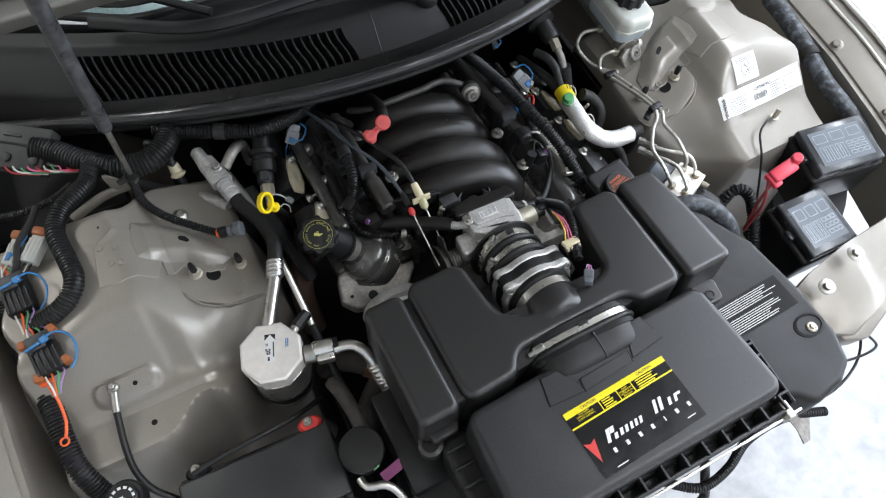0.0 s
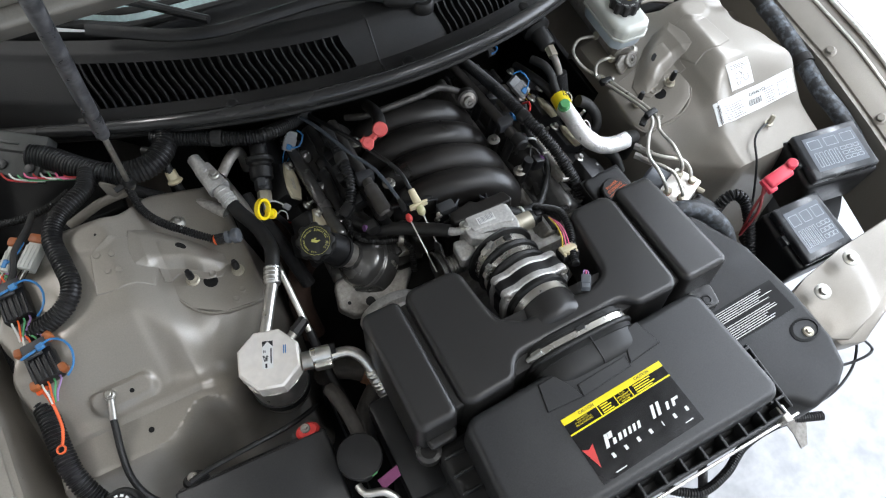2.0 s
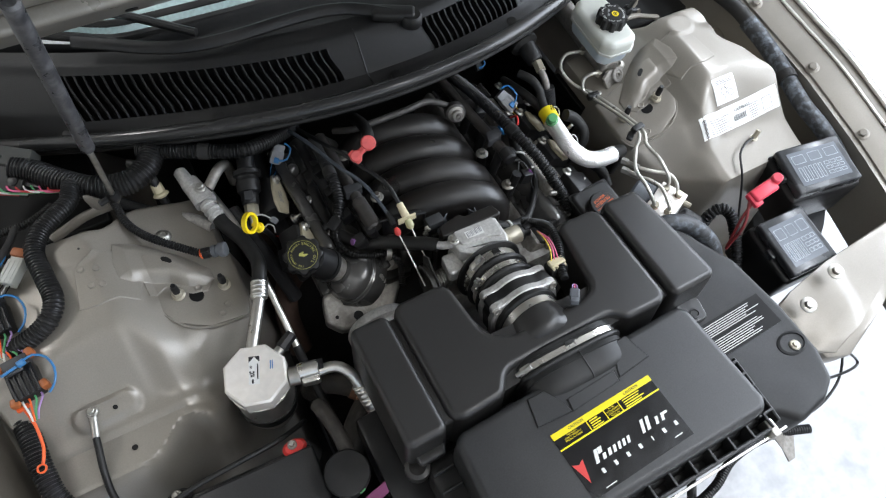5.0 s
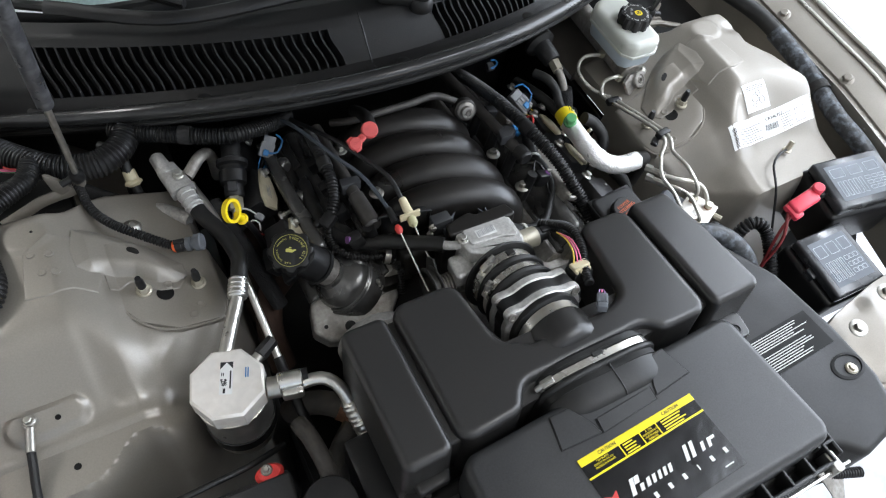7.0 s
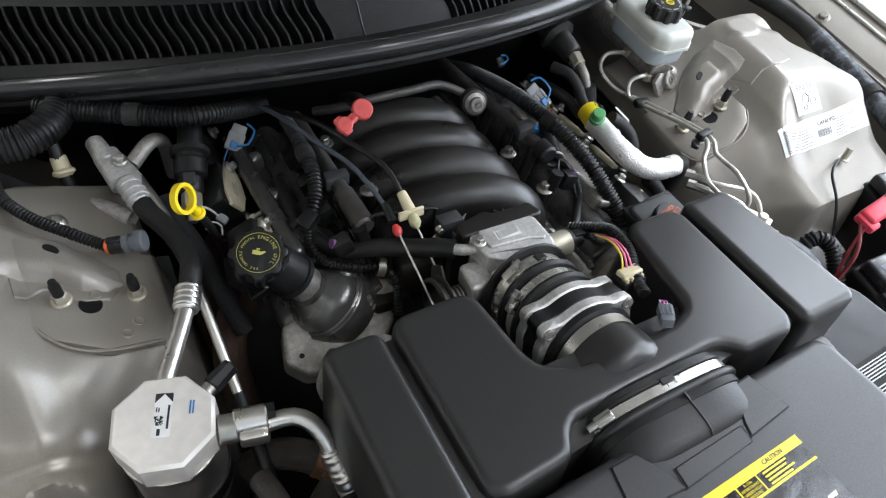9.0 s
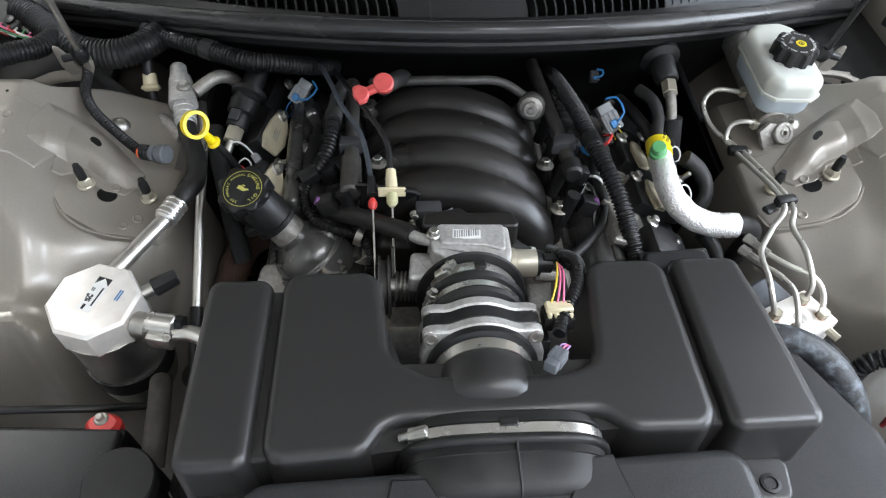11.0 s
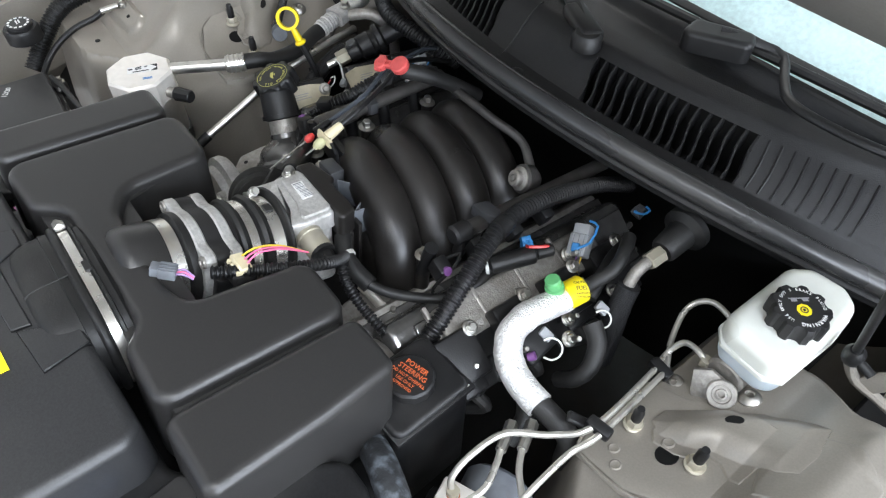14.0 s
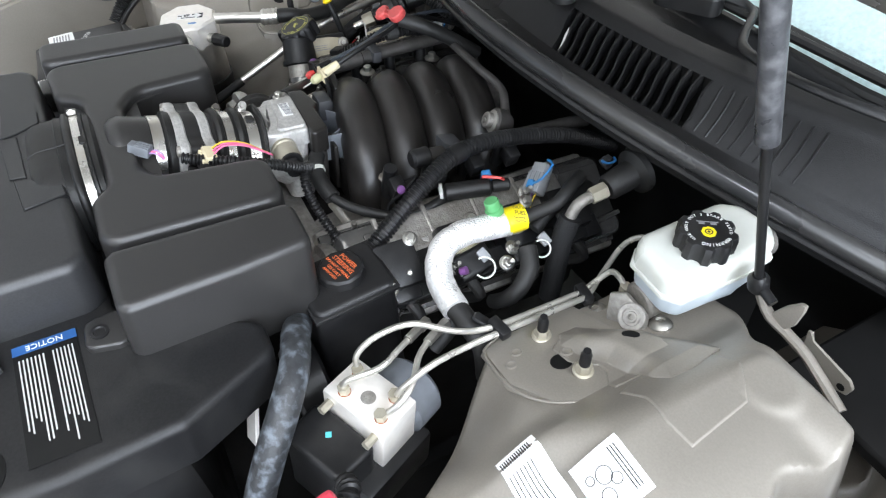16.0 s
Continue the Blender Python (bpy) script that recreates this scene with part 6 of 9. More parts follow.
def fillers():
    t = thing("oil_filler", E(-0.22, -0.05, -0.04), "knurled black engine oil cap on a cast filler neck", "oil filler")
    c = Vector((-0.272, -0.025, 0.838))
    base = Vector((-0.214, -0.044, 0.757))
    ax = (c - base).normalized()
    f = frame_to(c, c + Vector((-0.10, -0.28, 0.95)))
    bm = B()
    n = 72
    prof = [(0.0, -0.024), (1.0, -0.024), (1.0, -0.004), (0.955, 0.0), (0.92, 0.0008)]
    rings = []
    for r, z in prof:
        rg = []
        for k in range(n):
            a = 2 * math.pi * k / n
            rad = 0.0302 + 0.0022 * max(-1, min(1, 2.2 * math.cos(8 * a)))
            rg.append(bm.verts.new(f @ Vector((rad * r * math.cos(a), rad * r * math.sin(a), z))) if r else None)
        rings.append(rg)
    rings = rings[1:]
    for p, q in zip(rings, rings[1:]):
        for k in range(n):
            bm.faces.new((p[k], p[(k + 1) % n], q[(k + 1) % n], q[k]))
    bm.faces.new(rings[0][::-1])
    bm.faces.new(rings[-1])
    cap = part("cap", bm, M_BLACK, t, "black oil cap with yellowish lettering")
    g = f @ pose(0, 0, 0.0010, 0, 0, -12) @ Matrix.Scale(0.88, 4)
    text_mesh("cap_word", "ENGINE OIL", g @ pose(0, 0, 0, 0, 0, -55), 0.0066, M_INKYEL, t, arc=0.0205)
    text_mesh("cap_word", "SEE OWNERS MANUAL", g @ pose(0, 0, 0, 0, 0, 108), 0.0046, M_INKYEL, t, arc=0.0205)
    bm = B()
    prism(bm, g @ pose(0, 0, 0), [(-0.007, -0.003), (0.003, -0.003), (0.009, 0.002), (0.007, 0.003), (0.003, 0.0015), (-0.002, 0.003), (-0.007, 0.002)], 0.0004)
    box(bm, (-0.001, 0.0045, 0.0002), (0.004, 0.0016, 0.0004), m=g)
    ring(bm, g, 0.0255, 0.0006, 0.0003, 40)
    part("oil_symbol", bm, M_INKYEL, cap)
    bm = B()
    rod(bm, c - ax * 0.02, c - ax * 0.062, 0.0240, 0.0262, seg=28, bevel=0.003)
    ring(bm, frame_to(c - ax * 0.060, c), 0.0262, 0.0022, 0.006, 28)
    part("collar", bm, M_BLACK, t)
    bm = B()
    rod(bm, c - ax * 0.05, base, 0.0205, 0.0225, seg=28)
    part("neck", bm, M_CASTD, t, "cast aluminium filler neck")
    bm = B()
    lathe(bm, frame_to(base - ax * 0.004, c), [(0.053, -0.045), (0.053, -0.014), (0.0515, -0.012), (0.0500, -0.0125), (0.0490, -0.0105), (0.0478, -0.0095), (0.0468, -0.010), (0.0460, -0.004), (0.044, 0.001), (0.040, 0.006), (0.034, 0.0105), (0.028, 0.014), (0.0245, 0.017), (0.0235, 0.024)], 44)
    part("neck_base", bm, M_VCOVER, t, "stepped polished aluminium base of the filler neck")
    fc = thing("front_cover", (-0.19, -0.08, 0.70), "weathered cast aluminium engine cover below the filler neck", "engine cover")
    bm = B()
    pillow(bm, pose(-0.205, -0.075, 0.690, 13, 0, 0), [(-0.070, -0.018), (-0.052, -0.040), (-0.012, -0.052), (0.040, -0.046), (0.073, -0.010), (0.073, 0.040), (0.005, 0.045), (-0.060, 0.025)], 0.040, 0.006, 0.012)
    ca = part("casting", bm, M_CASTD, fc, angle=0.9)
    bm = B()
    pillow(bm, pose(-0.205, -0.075, 0.712, 11, 0, 0), [(-0.012, 0.012), (0.000, -0.013), (0.016, -0.008), (0.026, -0.014), (0.066, -0.004), (0.070, 0.040), (0.005, 0.045)], 0.024, 0.003, 0.006)
    part("upper_face", bm, M_CASTD, ca, "smoother raised face of the engine cover", angle=0.9)
    f = pose(-0.205, -0.075, 0.730, 13, 0, 0)
    for u, v, r in ((-0.050, -0.026, 0.0045), (-0.016, -0.038, 0.0120), (0.012, -0.016, 0.0040)):
        bm = B()
        lathe(bm, f @ pose(u, v, -0.001), [(r, 0), (r, 0.0016), (r * 0.8, 0.002), (r * 0.7, 0.0006)], 20)
        k = part("bolt_boss", bm, M_CASTD, ca)
        bm = B()
        lathe(bm, f @ pose(u, v, 0.0), [(r * 0.7, -0.001), (r * 0.7, 0.0012)], 18)
        part("hole", bm, M_DARK, k)
    bm = B()
    rod(bm, (-0.163, -0.080, 0.728), (-0.163, -0.080, 0.748), 0.0082, seg=16, bevel=0.001)
    k = part("stud_post", bm, M_CASTD, fc)
    bm = B()
    hexbolt(bm, pose(-0.163, -0.080, 0.748), 0.0058, 0.006, 0.0085, stud=0.012)
    part("cover_bolt", bm, M_STEEL, k)
    d = thing("oil_dipstick", (-0.31, 0.06, 0.76), "yellow looped oil dipstick handle", "dipstick")
    lp, hb = Vector((-0.327, 0.039, 0.880)), Vector((-0.316, 0.047, 0.846))
    f = frame_to(lp, lp + Vector((0.66, -0.55, 0.35)))
    bm = B()
    n = 30
    up = (hb - lp).normalized()
    ring(bm, f @ pose(0, 0, -0.0035), 0.0126, 0.0042, 0.007, 32, 1.0, 1.0)
    part("loop", bm, M_YELLOW, d)
    bm = B()
    rod(bm, lp.lerp(hb, 0.42), hb, 0.0042, 0.0058, seg=12, bevel=0.001)
    rod(bm, hb, hb + (hb - lp).normalized() * 0.006, 0.0085, seg=16, bevel=0.002)
    part("stem", bm, M_YELLOW, d)
    bm = B()
    tube(bm, [hb, (-0.303, 0.058, 0.80), (-0.292, 0.066, 0.74), (-0.285, 0.07, 0.66)], 0.0048, 10)
    part("tube", bm, M_BLACK, d)
    r = thing("transmission_dipstick", (-0.12, 0.1, 0.88), "red transmission dipstick lever lock on a black tube", "dipstick")
    f = pose(-0.117, 0.078, 0.900, 28, -8, 12) @ Matrix.Scale(0.86, 4)
    bm = B()
    lathe(bm, f @ pose(0.014, 0.004, -0.006), [(0.0135, 0), (0.0145, 0.002), (0.0145, 0.010), (0.0125, 0.012)], 24)
    lathe(bm, f @ pose(-0.020, -0.003, -0.006), [(0.0105, 0), (0.0115, 0.002), (0.0115, 0.009), (0.0095, 0.011)], 20)
    box(bm, (-0.003, 0.0, -0.001), (0.036, 0.013, 0.010), (0, 0, 10), 0.003, 2, m=f)
    box(bm, (-0.022, -0.003, -0.001), (0.014, 0.028, 0.009), (0, 0, 10), 0.003, 2, m=f)
    lv = part("lever", bm, M_LEVER, r)
    text_mesh("lever_word", "TRANS/LOCK", f @ pose(-0.006, -0.001, 0.0048, 0, 0, 10), 0.006, M_WIRER, r)
    bm = B()
    tube(bm, [(-0.108, 0.088, 0.893), (-0.095, 0.11, 0.885), (-0.085, 0.15, 0.86), (-0.08, 0.20, 0.82)], 0.0105, 14)
    part("tube", bm, M_RUBBER, r)


fillers()


# ---- throttle cables and their bracket ----
def cables():
    b = thing("cable_bracket", (-0.1, -0.03, 0.82), "black plastic throttle cable bracket", "bracket")
    bm = B()
    box(bm, (-0.101, -0.030, 0.822), (0.068, 0.010, 0.04), (-8, 0, -8), 0.003, 2)
    box(bm, (-0.085, -0.012, 0.806), (0.07, 0.04, 0.012), (-5, 0, 0), 0.003, 2)
    part("plate", bm, M_BLACK, b)
    bm = B()
    tube(bm, [(-0.138, -0.025, 0.835), (-0.136, -0.026, 0.844), (-0.10, -0.038, 0.850), (-0.070, -0.045, 0.850), (-0.067, -0.045, 0.842), (-0.067, -0.044, 0.81)], 0.0025, 6)
    part("wire_rail", bm, M_BLACK, b)
    bm = B()
    box(bm, (-0.056, -0.062, 0.828), (0.03, 0.02, 0.032), (-8, 0, 0), 0.003, 2)
    part("stop_block", bm, M_CLIP, b, "dark grey stop block")
    for p in ((-0.072, -0.066, 0.836), (-0.073, -0.064, 0.818)):
        bm = B()
        hexbolt(bm, pose(*p, 80, 0, 0), 0.0042, 0.004, 0.006)
        part("bracket_screw", bm, M_STEEL, b)
    c = thing("throttle_cable", (-0.12, -0.05, 0.84), "grey sheathed throttle cable with a red bead", "cable", "throttle cables")
    bm = B()
    tube(bm, [(-0.121, -0.042, 0.846), (-0.124, -0.01, 0.852), (-0.135, 0.044, 0.857), (-0.160, 0.094, 0.860), (-0.178, 0.15, 0.852), (-0.194, 0.20, 0.838), (-0.21, 0.26, 0.80)], 0.0031, 10)
    part("sheath", bm, M_GREYSHEATH, c)
    bm = B()
    rod(bm, (-0.121, -0.044, 0.845), (-0.122, -0.020, 0.851), 0.006, 0.0045, seg=12, bevel=0.001)
    part("ferrule", bm, M_BLACK, c)
    bm = B()
    lathe(bm, frame_to((-0.120, -0.060, 0.838), (-0.121, -0.040, 0.845)), [(0.003, 0), (0.0055, 0.004), (0.0055, 0.009), (0.003, 0.014)], 14)
    part("bead", bm, M_RED, c)
    bm = B()
    tube(bm, [(-0.120, -0.055, 0.840), (-0.117, -0.148, 0.812)], 0.0013, 6)
    part("wire", bm, M_STEEL, c)
    c = thing("throttle_cable", (-0.1, -0.05, 0.845), "black throttle cable with a cream snap fitting", "cable", "throttle cables")
    bm = B()
    tube(bm, [(-0.099, -0.020, 0.857), (-0.104, 0.02, 0.868), (-0.126, 0.07, 0.868), (-0.146, 0.11, 0.868), (-0.165, 0.16, 0.85), (-0.18, 0.23, 0.81)], 0.0036, 10)
    part("sheath", bm, M_BLACK, c)
    bm = B()
    rod(bm, (-0.098, -0.040, 0.850), (-0.099, -0.016, 0.858), 0.0072, 0.0058, seg=14, bevel=0.001)
    box(bm, (-0.098, -0.043, 0.849), (0.032, 0.004, 0.012), (-14, 0, 0), 0.001, 1)
    part("snap_fitting", bm, M_CREAM, c, "cream plastic snap fitting")
    bm = B()
    lathe(bm, frame_to((-0.0975, -0.060, 0.842), (-0.098, -0.040, 0.850)), [(0.003, 0), (0.0068, 0.005), (0.0068, 0.012), (0.005, 0.017)], 14)
    part("bead", bm, M_BEIGEBEAD, c, "olive-cream bead")
    bm = B()
    tube(bm, [(-0.0975, -0.055, 0.844), (-0.096, -0.147, 0.812)], 0.0013, 6)
    part("wire", bm, M_STEEL, c)


cables()


def hose(name, pts, r, material, label, category, group="", rib=0.0, pitch=0.006, seg=12, flat=1.0, r_end=None):
    bm = B()
    tube(bm, pts, r, seg, rib=rib, pitch=pitch, flat=flat, r_end=r_end)
    return solo(name, bm, material, label, category, group)


# ---- hoses and looms ----
hose("vacuum_hose", [(-0.074, -0.107, 0.846), (-0.086, -0.095, 0.841), (-0.105, -0.078, 0.830), (-0.135, -0.052, 0.815), (-0.172, -0.022, 0.792), (-0.196, 0.01, 0.786), (-0.205, 0.05, 0.784), (-0.202, 0.12, 0.78)], 0.0112, M_RUBBER, "black rubber breather hose to the throttle body", "hose", "engine hoses")
hose("vacuum_hose", [(0.096, -0.112, 0.802), (0.112, -0.102, 0.796), (0.135, -0.080, 0.791), (0.163, -0.045, 0.79), (0.170, -0.008, 0.795), (0.16, 0.03, 0.80)], 0.0062, M_RUBBER, "thin black hose along the intake manifold", "hose", "engine hoses")
hose("split_loom", [(0.145, 0.30, 0.755), (0.143, 0.22, 0.80), (0.145, 0.115, 0.838), (0.153, 0.038, 0.848), (0.174, -0.027, 0.830), (0.190, -0.085, 0.798), (0.196, -0.12, 0.775)], 0.0098, M_LOOM, "black corrugated loom over the fuel rail", "wiring loom", "split looms", rib=0.0013, pitch=0.0048, seg=14)
hose("loom_band", [(0.1505, 0.047, 0.847), (0.1545, 0.030, 0.8475)], 0.0125, M_BLACK, "black band round the corrugated loom", "band")
hose("split_loom", [(0.055, -0.262, 0.895), (0.062, -0.245, 0.89), (0.085, -0.20, 0.885), (0.093, -0.165, 0.872), (0.085, -0.14, 0.852), (0.075, -0.125, 0.84)], 0.0058, M_LOOM, "thin black corrugated loom beside the air meter", "wiring loom", "split looms", rib=0.001, pitch=0.0045)
hose("split_loom", [(0.075, -0.13, 0.845), (0.10, -0.14, 0.83), (0.13, -0.135, 0.80), (0.18, -0.12, 0.77), (0.22, -0.10, 0.74)], 0.0055, M_LOOM, "thin black corrugated loom across the head", "wiring loom", "split looms", rib=0.001, pitch=0.0045)
hose("split_loom", [(-0.165, 0.19, 0.815), (-0.170, 0.14, 0.834), (-0.173, 0.08, 0.838), (-0.180, 0.045, 0.826), (-0.197, 0.018, 0.812)], 0.0082, M_LOOM, "black corrugated loom beside the valve cover", "wiring loom", "split looms", rib=0.0013, pitch=0.005)
hose("loom_band", [(-0.1715, 0.108, 0.8375), (-0.1730, 0.090, 0.8385)], 0.0112, M_TAPE, "black tape round the corrugated loom", "band")
hose("split_loom", [(-0.197, 0.020, 0.812), (-0.207, -0.006, 0.800), (-0.195, -0.032, 0.791), (-0.166, -0.048, 0.786), (-0.139, -0.056, 0.784), (-0.126, -0.076, 0.772), (-0.134, -0.104, 0.745)], 0.0050, M_LOOM, "thin black corrugated loom over the valve cover", "wiring loom", "split looms", rib=0.0009, pitch=0.004)
bm = B()
box(bm, (-0.200, 0.018, 0.814), (0.024, 0.020, 0.016), (0, -20, 30), 0.004, 2)
box(bm, (-0.214, 0.022, 0.810), (0.014, 0.010, 0.010), (0, -20, 30), 0.003, 2)
solo("loom_tee", bm, M_BLACK, "black plastic tee clip joining two looms", "clip")
bm = B()
ring(bm, frame_to((-0.142, -0.054, 0.785), (-0.132, -0.058, 0.783)), 0.0115, 0.0012, 0.009, 22)
solo("hose_clamp", bm, M_STEEL, "bright steel band on the breather hose", "clamp")
hose("split_loom", [(-0.44, 0.266, 0.852), (-0.42, 0.252, 0.854), (-0.378, 0.231, 0.856), (-0.301, 0.195, 0.856), (-0.262, 0.192, 0.852), (-0.21, 0.220, 0.825), (-0.18, 0.25, 0.80)], 0.0118, M_LOOM, "black corrugated loom under the cowl edge", "wiring loom", "split looms", rib=0.0012, pitch=0.0048, seg=16)
hose("loom_band", [(-0.352, 0.2185, 0.856), (-0.336, 0.2115, 0.856)], 0.0142, M_TAPE, "black band round the corrugated loom", "band")
hose("split_loom", [(-0.625, 0.31, 0.855), (-0.597, 0.292, 0.853), (-0.558, 0.253, 0.852), (-0.518, 0.221, 0.852), (-0.47, 0.211, 0.852), (-0.437, 0.226, 0.853), (-0.418, 0.255, 0.852)], 0.0185, M_LOOM, "thick black corrugated loom beside the strut bracket", "wiring loom", "split looms", rib=0.0014, pitch=0.0055, seg=16)
hose("split_loom", [(-0.515, 0.235, 0.850), (-0.503, 0.190, 0.842), (-0.497, 0.150, 0.836), (-0.477, 0.116, 0.832), (-0.442, 0.082, 0.826), (-0.412, 0.057, 0.819)], 0.0058, M_LOOM, "thin black corrugated loom to the pressure switch", "wiring loom", "split looms", rib=0.0009, pitch=0.0042)
hose("heater_hose", [(-0.53, 0.245, 0.80), (-0.492, 0.218, 0.784), (-0.456, 0.188, 0.778)], 0.0105, M_BRAID, "black braided heater hose", "hose", "engine hoses")
hose("heater_pipe_end", [(-0.460, 0.190, 0.778), (-0.430, 0.168, 0.780), (-0.402, 0.144, 0.782), (-0.380, 0.120, 0.782)], 0.0122, M_DULLFOIL, "dull foil sleeve on the heater hose", "pipe", r_end=0.0105)
_h = thing("heater_valve", (-0.305, 0.15, 0.78), "stepped black heater fitting with a brass-coloured hex and bright pipe", "pipe fitting")
_hf = frame_to((-0.3185, 0.090, 0.783), (-0.290, 0.188, 0.818))
for _nm, _mt, _pr, _sg in (("pipe", M_ALU, [(0.0058, 0.0), (0.0058, 0.022)], 16), ("hex", M_BEIGEMETAL, [(0.0112, 0.018), (0.0122, 0.020), (0.0122, 0.036), (0.0112, 0.038)], 6), ("body", M_BLACK, [(0.0135, 0.038), (0.0150, 0.042), (0.0150, 0.056), (0.0195, 0.060), (0.0205, 0.078), (0.0185, 0.081), (0.0185, 0.086), (0.0235, 0.089), (0.0235, 0.096), (0.0150, 0.100), (0.0150, 0.135)], 26)):
    bm = B()
    lathe(bm, _hf, _pr, _sg)
    part(_nm, bm, _mt, _h)
bm = B()
box(bm, (0.0, 0.0165, 0.050), (0.015, 0.006, 0.016), (0, 0, 0), 0.0015, 1, m=_hf)
part("lug", bm, M_CLIP, _h)
_h = thing("vent_hose", (-0.436, 0.209, 0.80), "black vent hose with a faded yellow collar", "hose")
_hf = frame_to((-0.4355, 0.203, 0.800), (-0.437, 0.222, 0.820))
bm = B()
lathe(bm, _hf, [(0.0078, -0.004), (0.0132, 0.0), (0.0128, 0.003), (0.0098, 0.006), (0.0092, 0.020), (0.0080, 0.021)], 18)
part("collar", bm, M_CREAM, _h, "faded yellow plastic collar")
bm = B()
tube(bm, [(-0.432, 0.186, 0.770), (-0.4345, 0.196, 0.790), (-0.4365, 0.212, 0.812), (-0.438, 0.228, 0.832), (-0.446, 0.245, 0.838), (-0.462, 0.26, 0.835)], 0.0072, 14)
part("hose", bm, M_RUBBER, _h)
hose("braided_hose", [(-0.340, 0.135, 0.785), (-0.332, 0.094, 0.775), (-0.320, 0.052, 0.757), (-0.311, 0.013, 0.733), (-0.300, -0.02, 0.69)], 0.0125, M_BRAID, "black braided hose beside the dipstick tube", "hose", "engine hoses")
_h = thing("wire_clip", (-0.284, 0.098, 0.768), "white wire clip on a loose white lead", "wire clip", "wire clips")
bm = B()
tube(bm, [(-0.315, 0.100, 0.790), (-0.305, 0.103, 0.792), (-0.294, 0.101, 0.784), (-0.286, 0.098, 0.771)], 0.0015, 6)
part("loop", bm, M_WIREW, _h)
bm = B()
box(bm, (-0.283, 0.096, 0.768), (0.011, 0.015, 0.009), (20, -20, 30), 0.003, 2)
part("clip", bm, M_GREYPL, _h)
for _pts, _mt, _nm in (([(-0.306, 0.086, 0.768), (-0.296, 0.088, 0.776), (-0.288, 0.082, 0.772), (-0.290, 0.074, 0.764)], M_WIREW, "white"), ([(-0.304, 0.084, 0.766), (-0.298, 0.078, 0.768), (-0.294, 0.070, 0.764), (-0.286, 0.068, 0.758)], M_WIRER, "red"), ([(-0.262, -0.014, 0.772), (-0.272, -0.006, 0.776), (-0.276, -0.018, 0.770), (-0.262, -0.022, 0.764)], M_WIREW, "white")):
    bm = B()
    tube(bm, _pts, 0.0013, 6)
    solo("loose_lead", bm, _mt, "thin loose " + _nm + " wire by the coil plugs", "wire", "loose coil leads")
bm = B()
rod(bm, (0.287, 0.165, 0.838), (0.285, 0.145, 0.834), 0.0105, seg=6, bevel=0.001)
solo("hex_fitting", bm, M_BEIGEMETAL, "brass-coloured hex fitting on the heater pipe", "pipe fitting")
hose("heater_pipe_end", [(0.285, 0.146, 0.834), (0.284, 0.128, 0.828), (0.287, 0.112, 0.80), (0.29, 0.10, 0.75)], 0.0072, M_CASTD, "dull metal pipe end below the hex fitting", "pipe")
hose("heater_hose", [(0.287, 0.118, 0.815), (0.290, 0.108, 0.79), (0.296, 0.098, 0.75), (0.30, 0.09, 0.70)], 0.0135, M_BRAID, "braided black heater hose dropping from the fitting", "hose", "engine hoses")
bm = B()
lathe(bm, frame_to((0.283, 0.215, 0.845), (0.286, 0.165, 0.838)), [(0.028, 0), (0.028, 0.008), (0.018, 0.014), (0.016, 0.046), (0.013, 0.05)], 24)
solo("bulkhead_boot", bm, M_RUBBER, "black rubber boot on the bulkhead", "rubber boot")

# fuel hose in its foil sleeve
_f = thing("fuel_hose", (0.26, 0.0, 0.8), "crinkled silver foil sleeve on a fuel hose", "hose")
bm = B()
tube(bm, [(0.2535, 0.052, 0.809), (0.250, 0.02, 0.813), (0.2475, -0.006, 0.815), (0.253, -0.033, 0.812), (0.271, -0.050, 0.803), (0.297, -0.057, 0.797), (0.328, -0.058, 0.795)], 0.0155, 36, step=0.0022)
for _v in bm.verts:
    _v.co += 0.0010 * noise.noise_vector(_v.co * 90) + 0.0005 * noise.noise_vector(_v.co * 420)
part("foil_sleeve", bm, M_FOIL, _f, "crinkled silver foil sleeve", angle=0.9)
bm = B()
tube(bm, [(0.318, -0.058, 0.795), (0.345, -0.053, 0.788), (0.365, -0.045, 0.76), (0.365, -0.04, 0.70)], 0.0125, 14)
part("rubber_hose", bm, M_RUBBER, _f)
bm = B()
tube(bm, [(0.254, 0.045, 0.81), (0.258, 0.085, 0.812), (0.264, 0.115, 0.822), (0.258, 0.135, 0.832), (0.245, 0.16, 0.83)], 0.0082, 14)
part("rubber_hose", bm, M_RUBBER, _f)
bm = B()
tube(bm, [(0.253, 0.048, 0.812), (0.2555, 0.072, 0.812)], 0.0162, 20)
_y = part("warning_tag", bm, M_LABELYEL, _f, "yellow fuel warning tag")
_n = Vector((0.44, -0.045, 0.9)).normalized()
_x = Vector((0.5, 0.85, 0.0))
_x = (_x - _n * _x.dot(_n)).normalized()
_tm = Matrix((_x, _n.cross(_x), _n)).transposed().to_4x4()
_tm.translation = Vector((0.2545, 0.0605, 0.812)) + _n * 0.0178 + _x * 0.003
for _w, _dy, _sz in (("CAUTION", 0.0078, 0.0042), ("FUEL", 0.0012, 0.0066), ("FLAMMABLE", -0.0048, 0.0030), ("CAUTION", -0.0090, 0.0034)):
    text_mesh("tag_word", _w, _tm @ pose(0, _dy, 0), _sz, M_INK, _f)
bm = B()
lathe(bm, frame_to((0.244, 0.040, 0.824), (0.238, 0.034, 0.85)), [(0.011, 0), (0.011, 0.006), (0.009, 0.007), (0.009, 0.017), (0.0078, 0.0185)], 20)
part("service_cap", bm, M_GREEN, _f, "faded green plastic service cap")

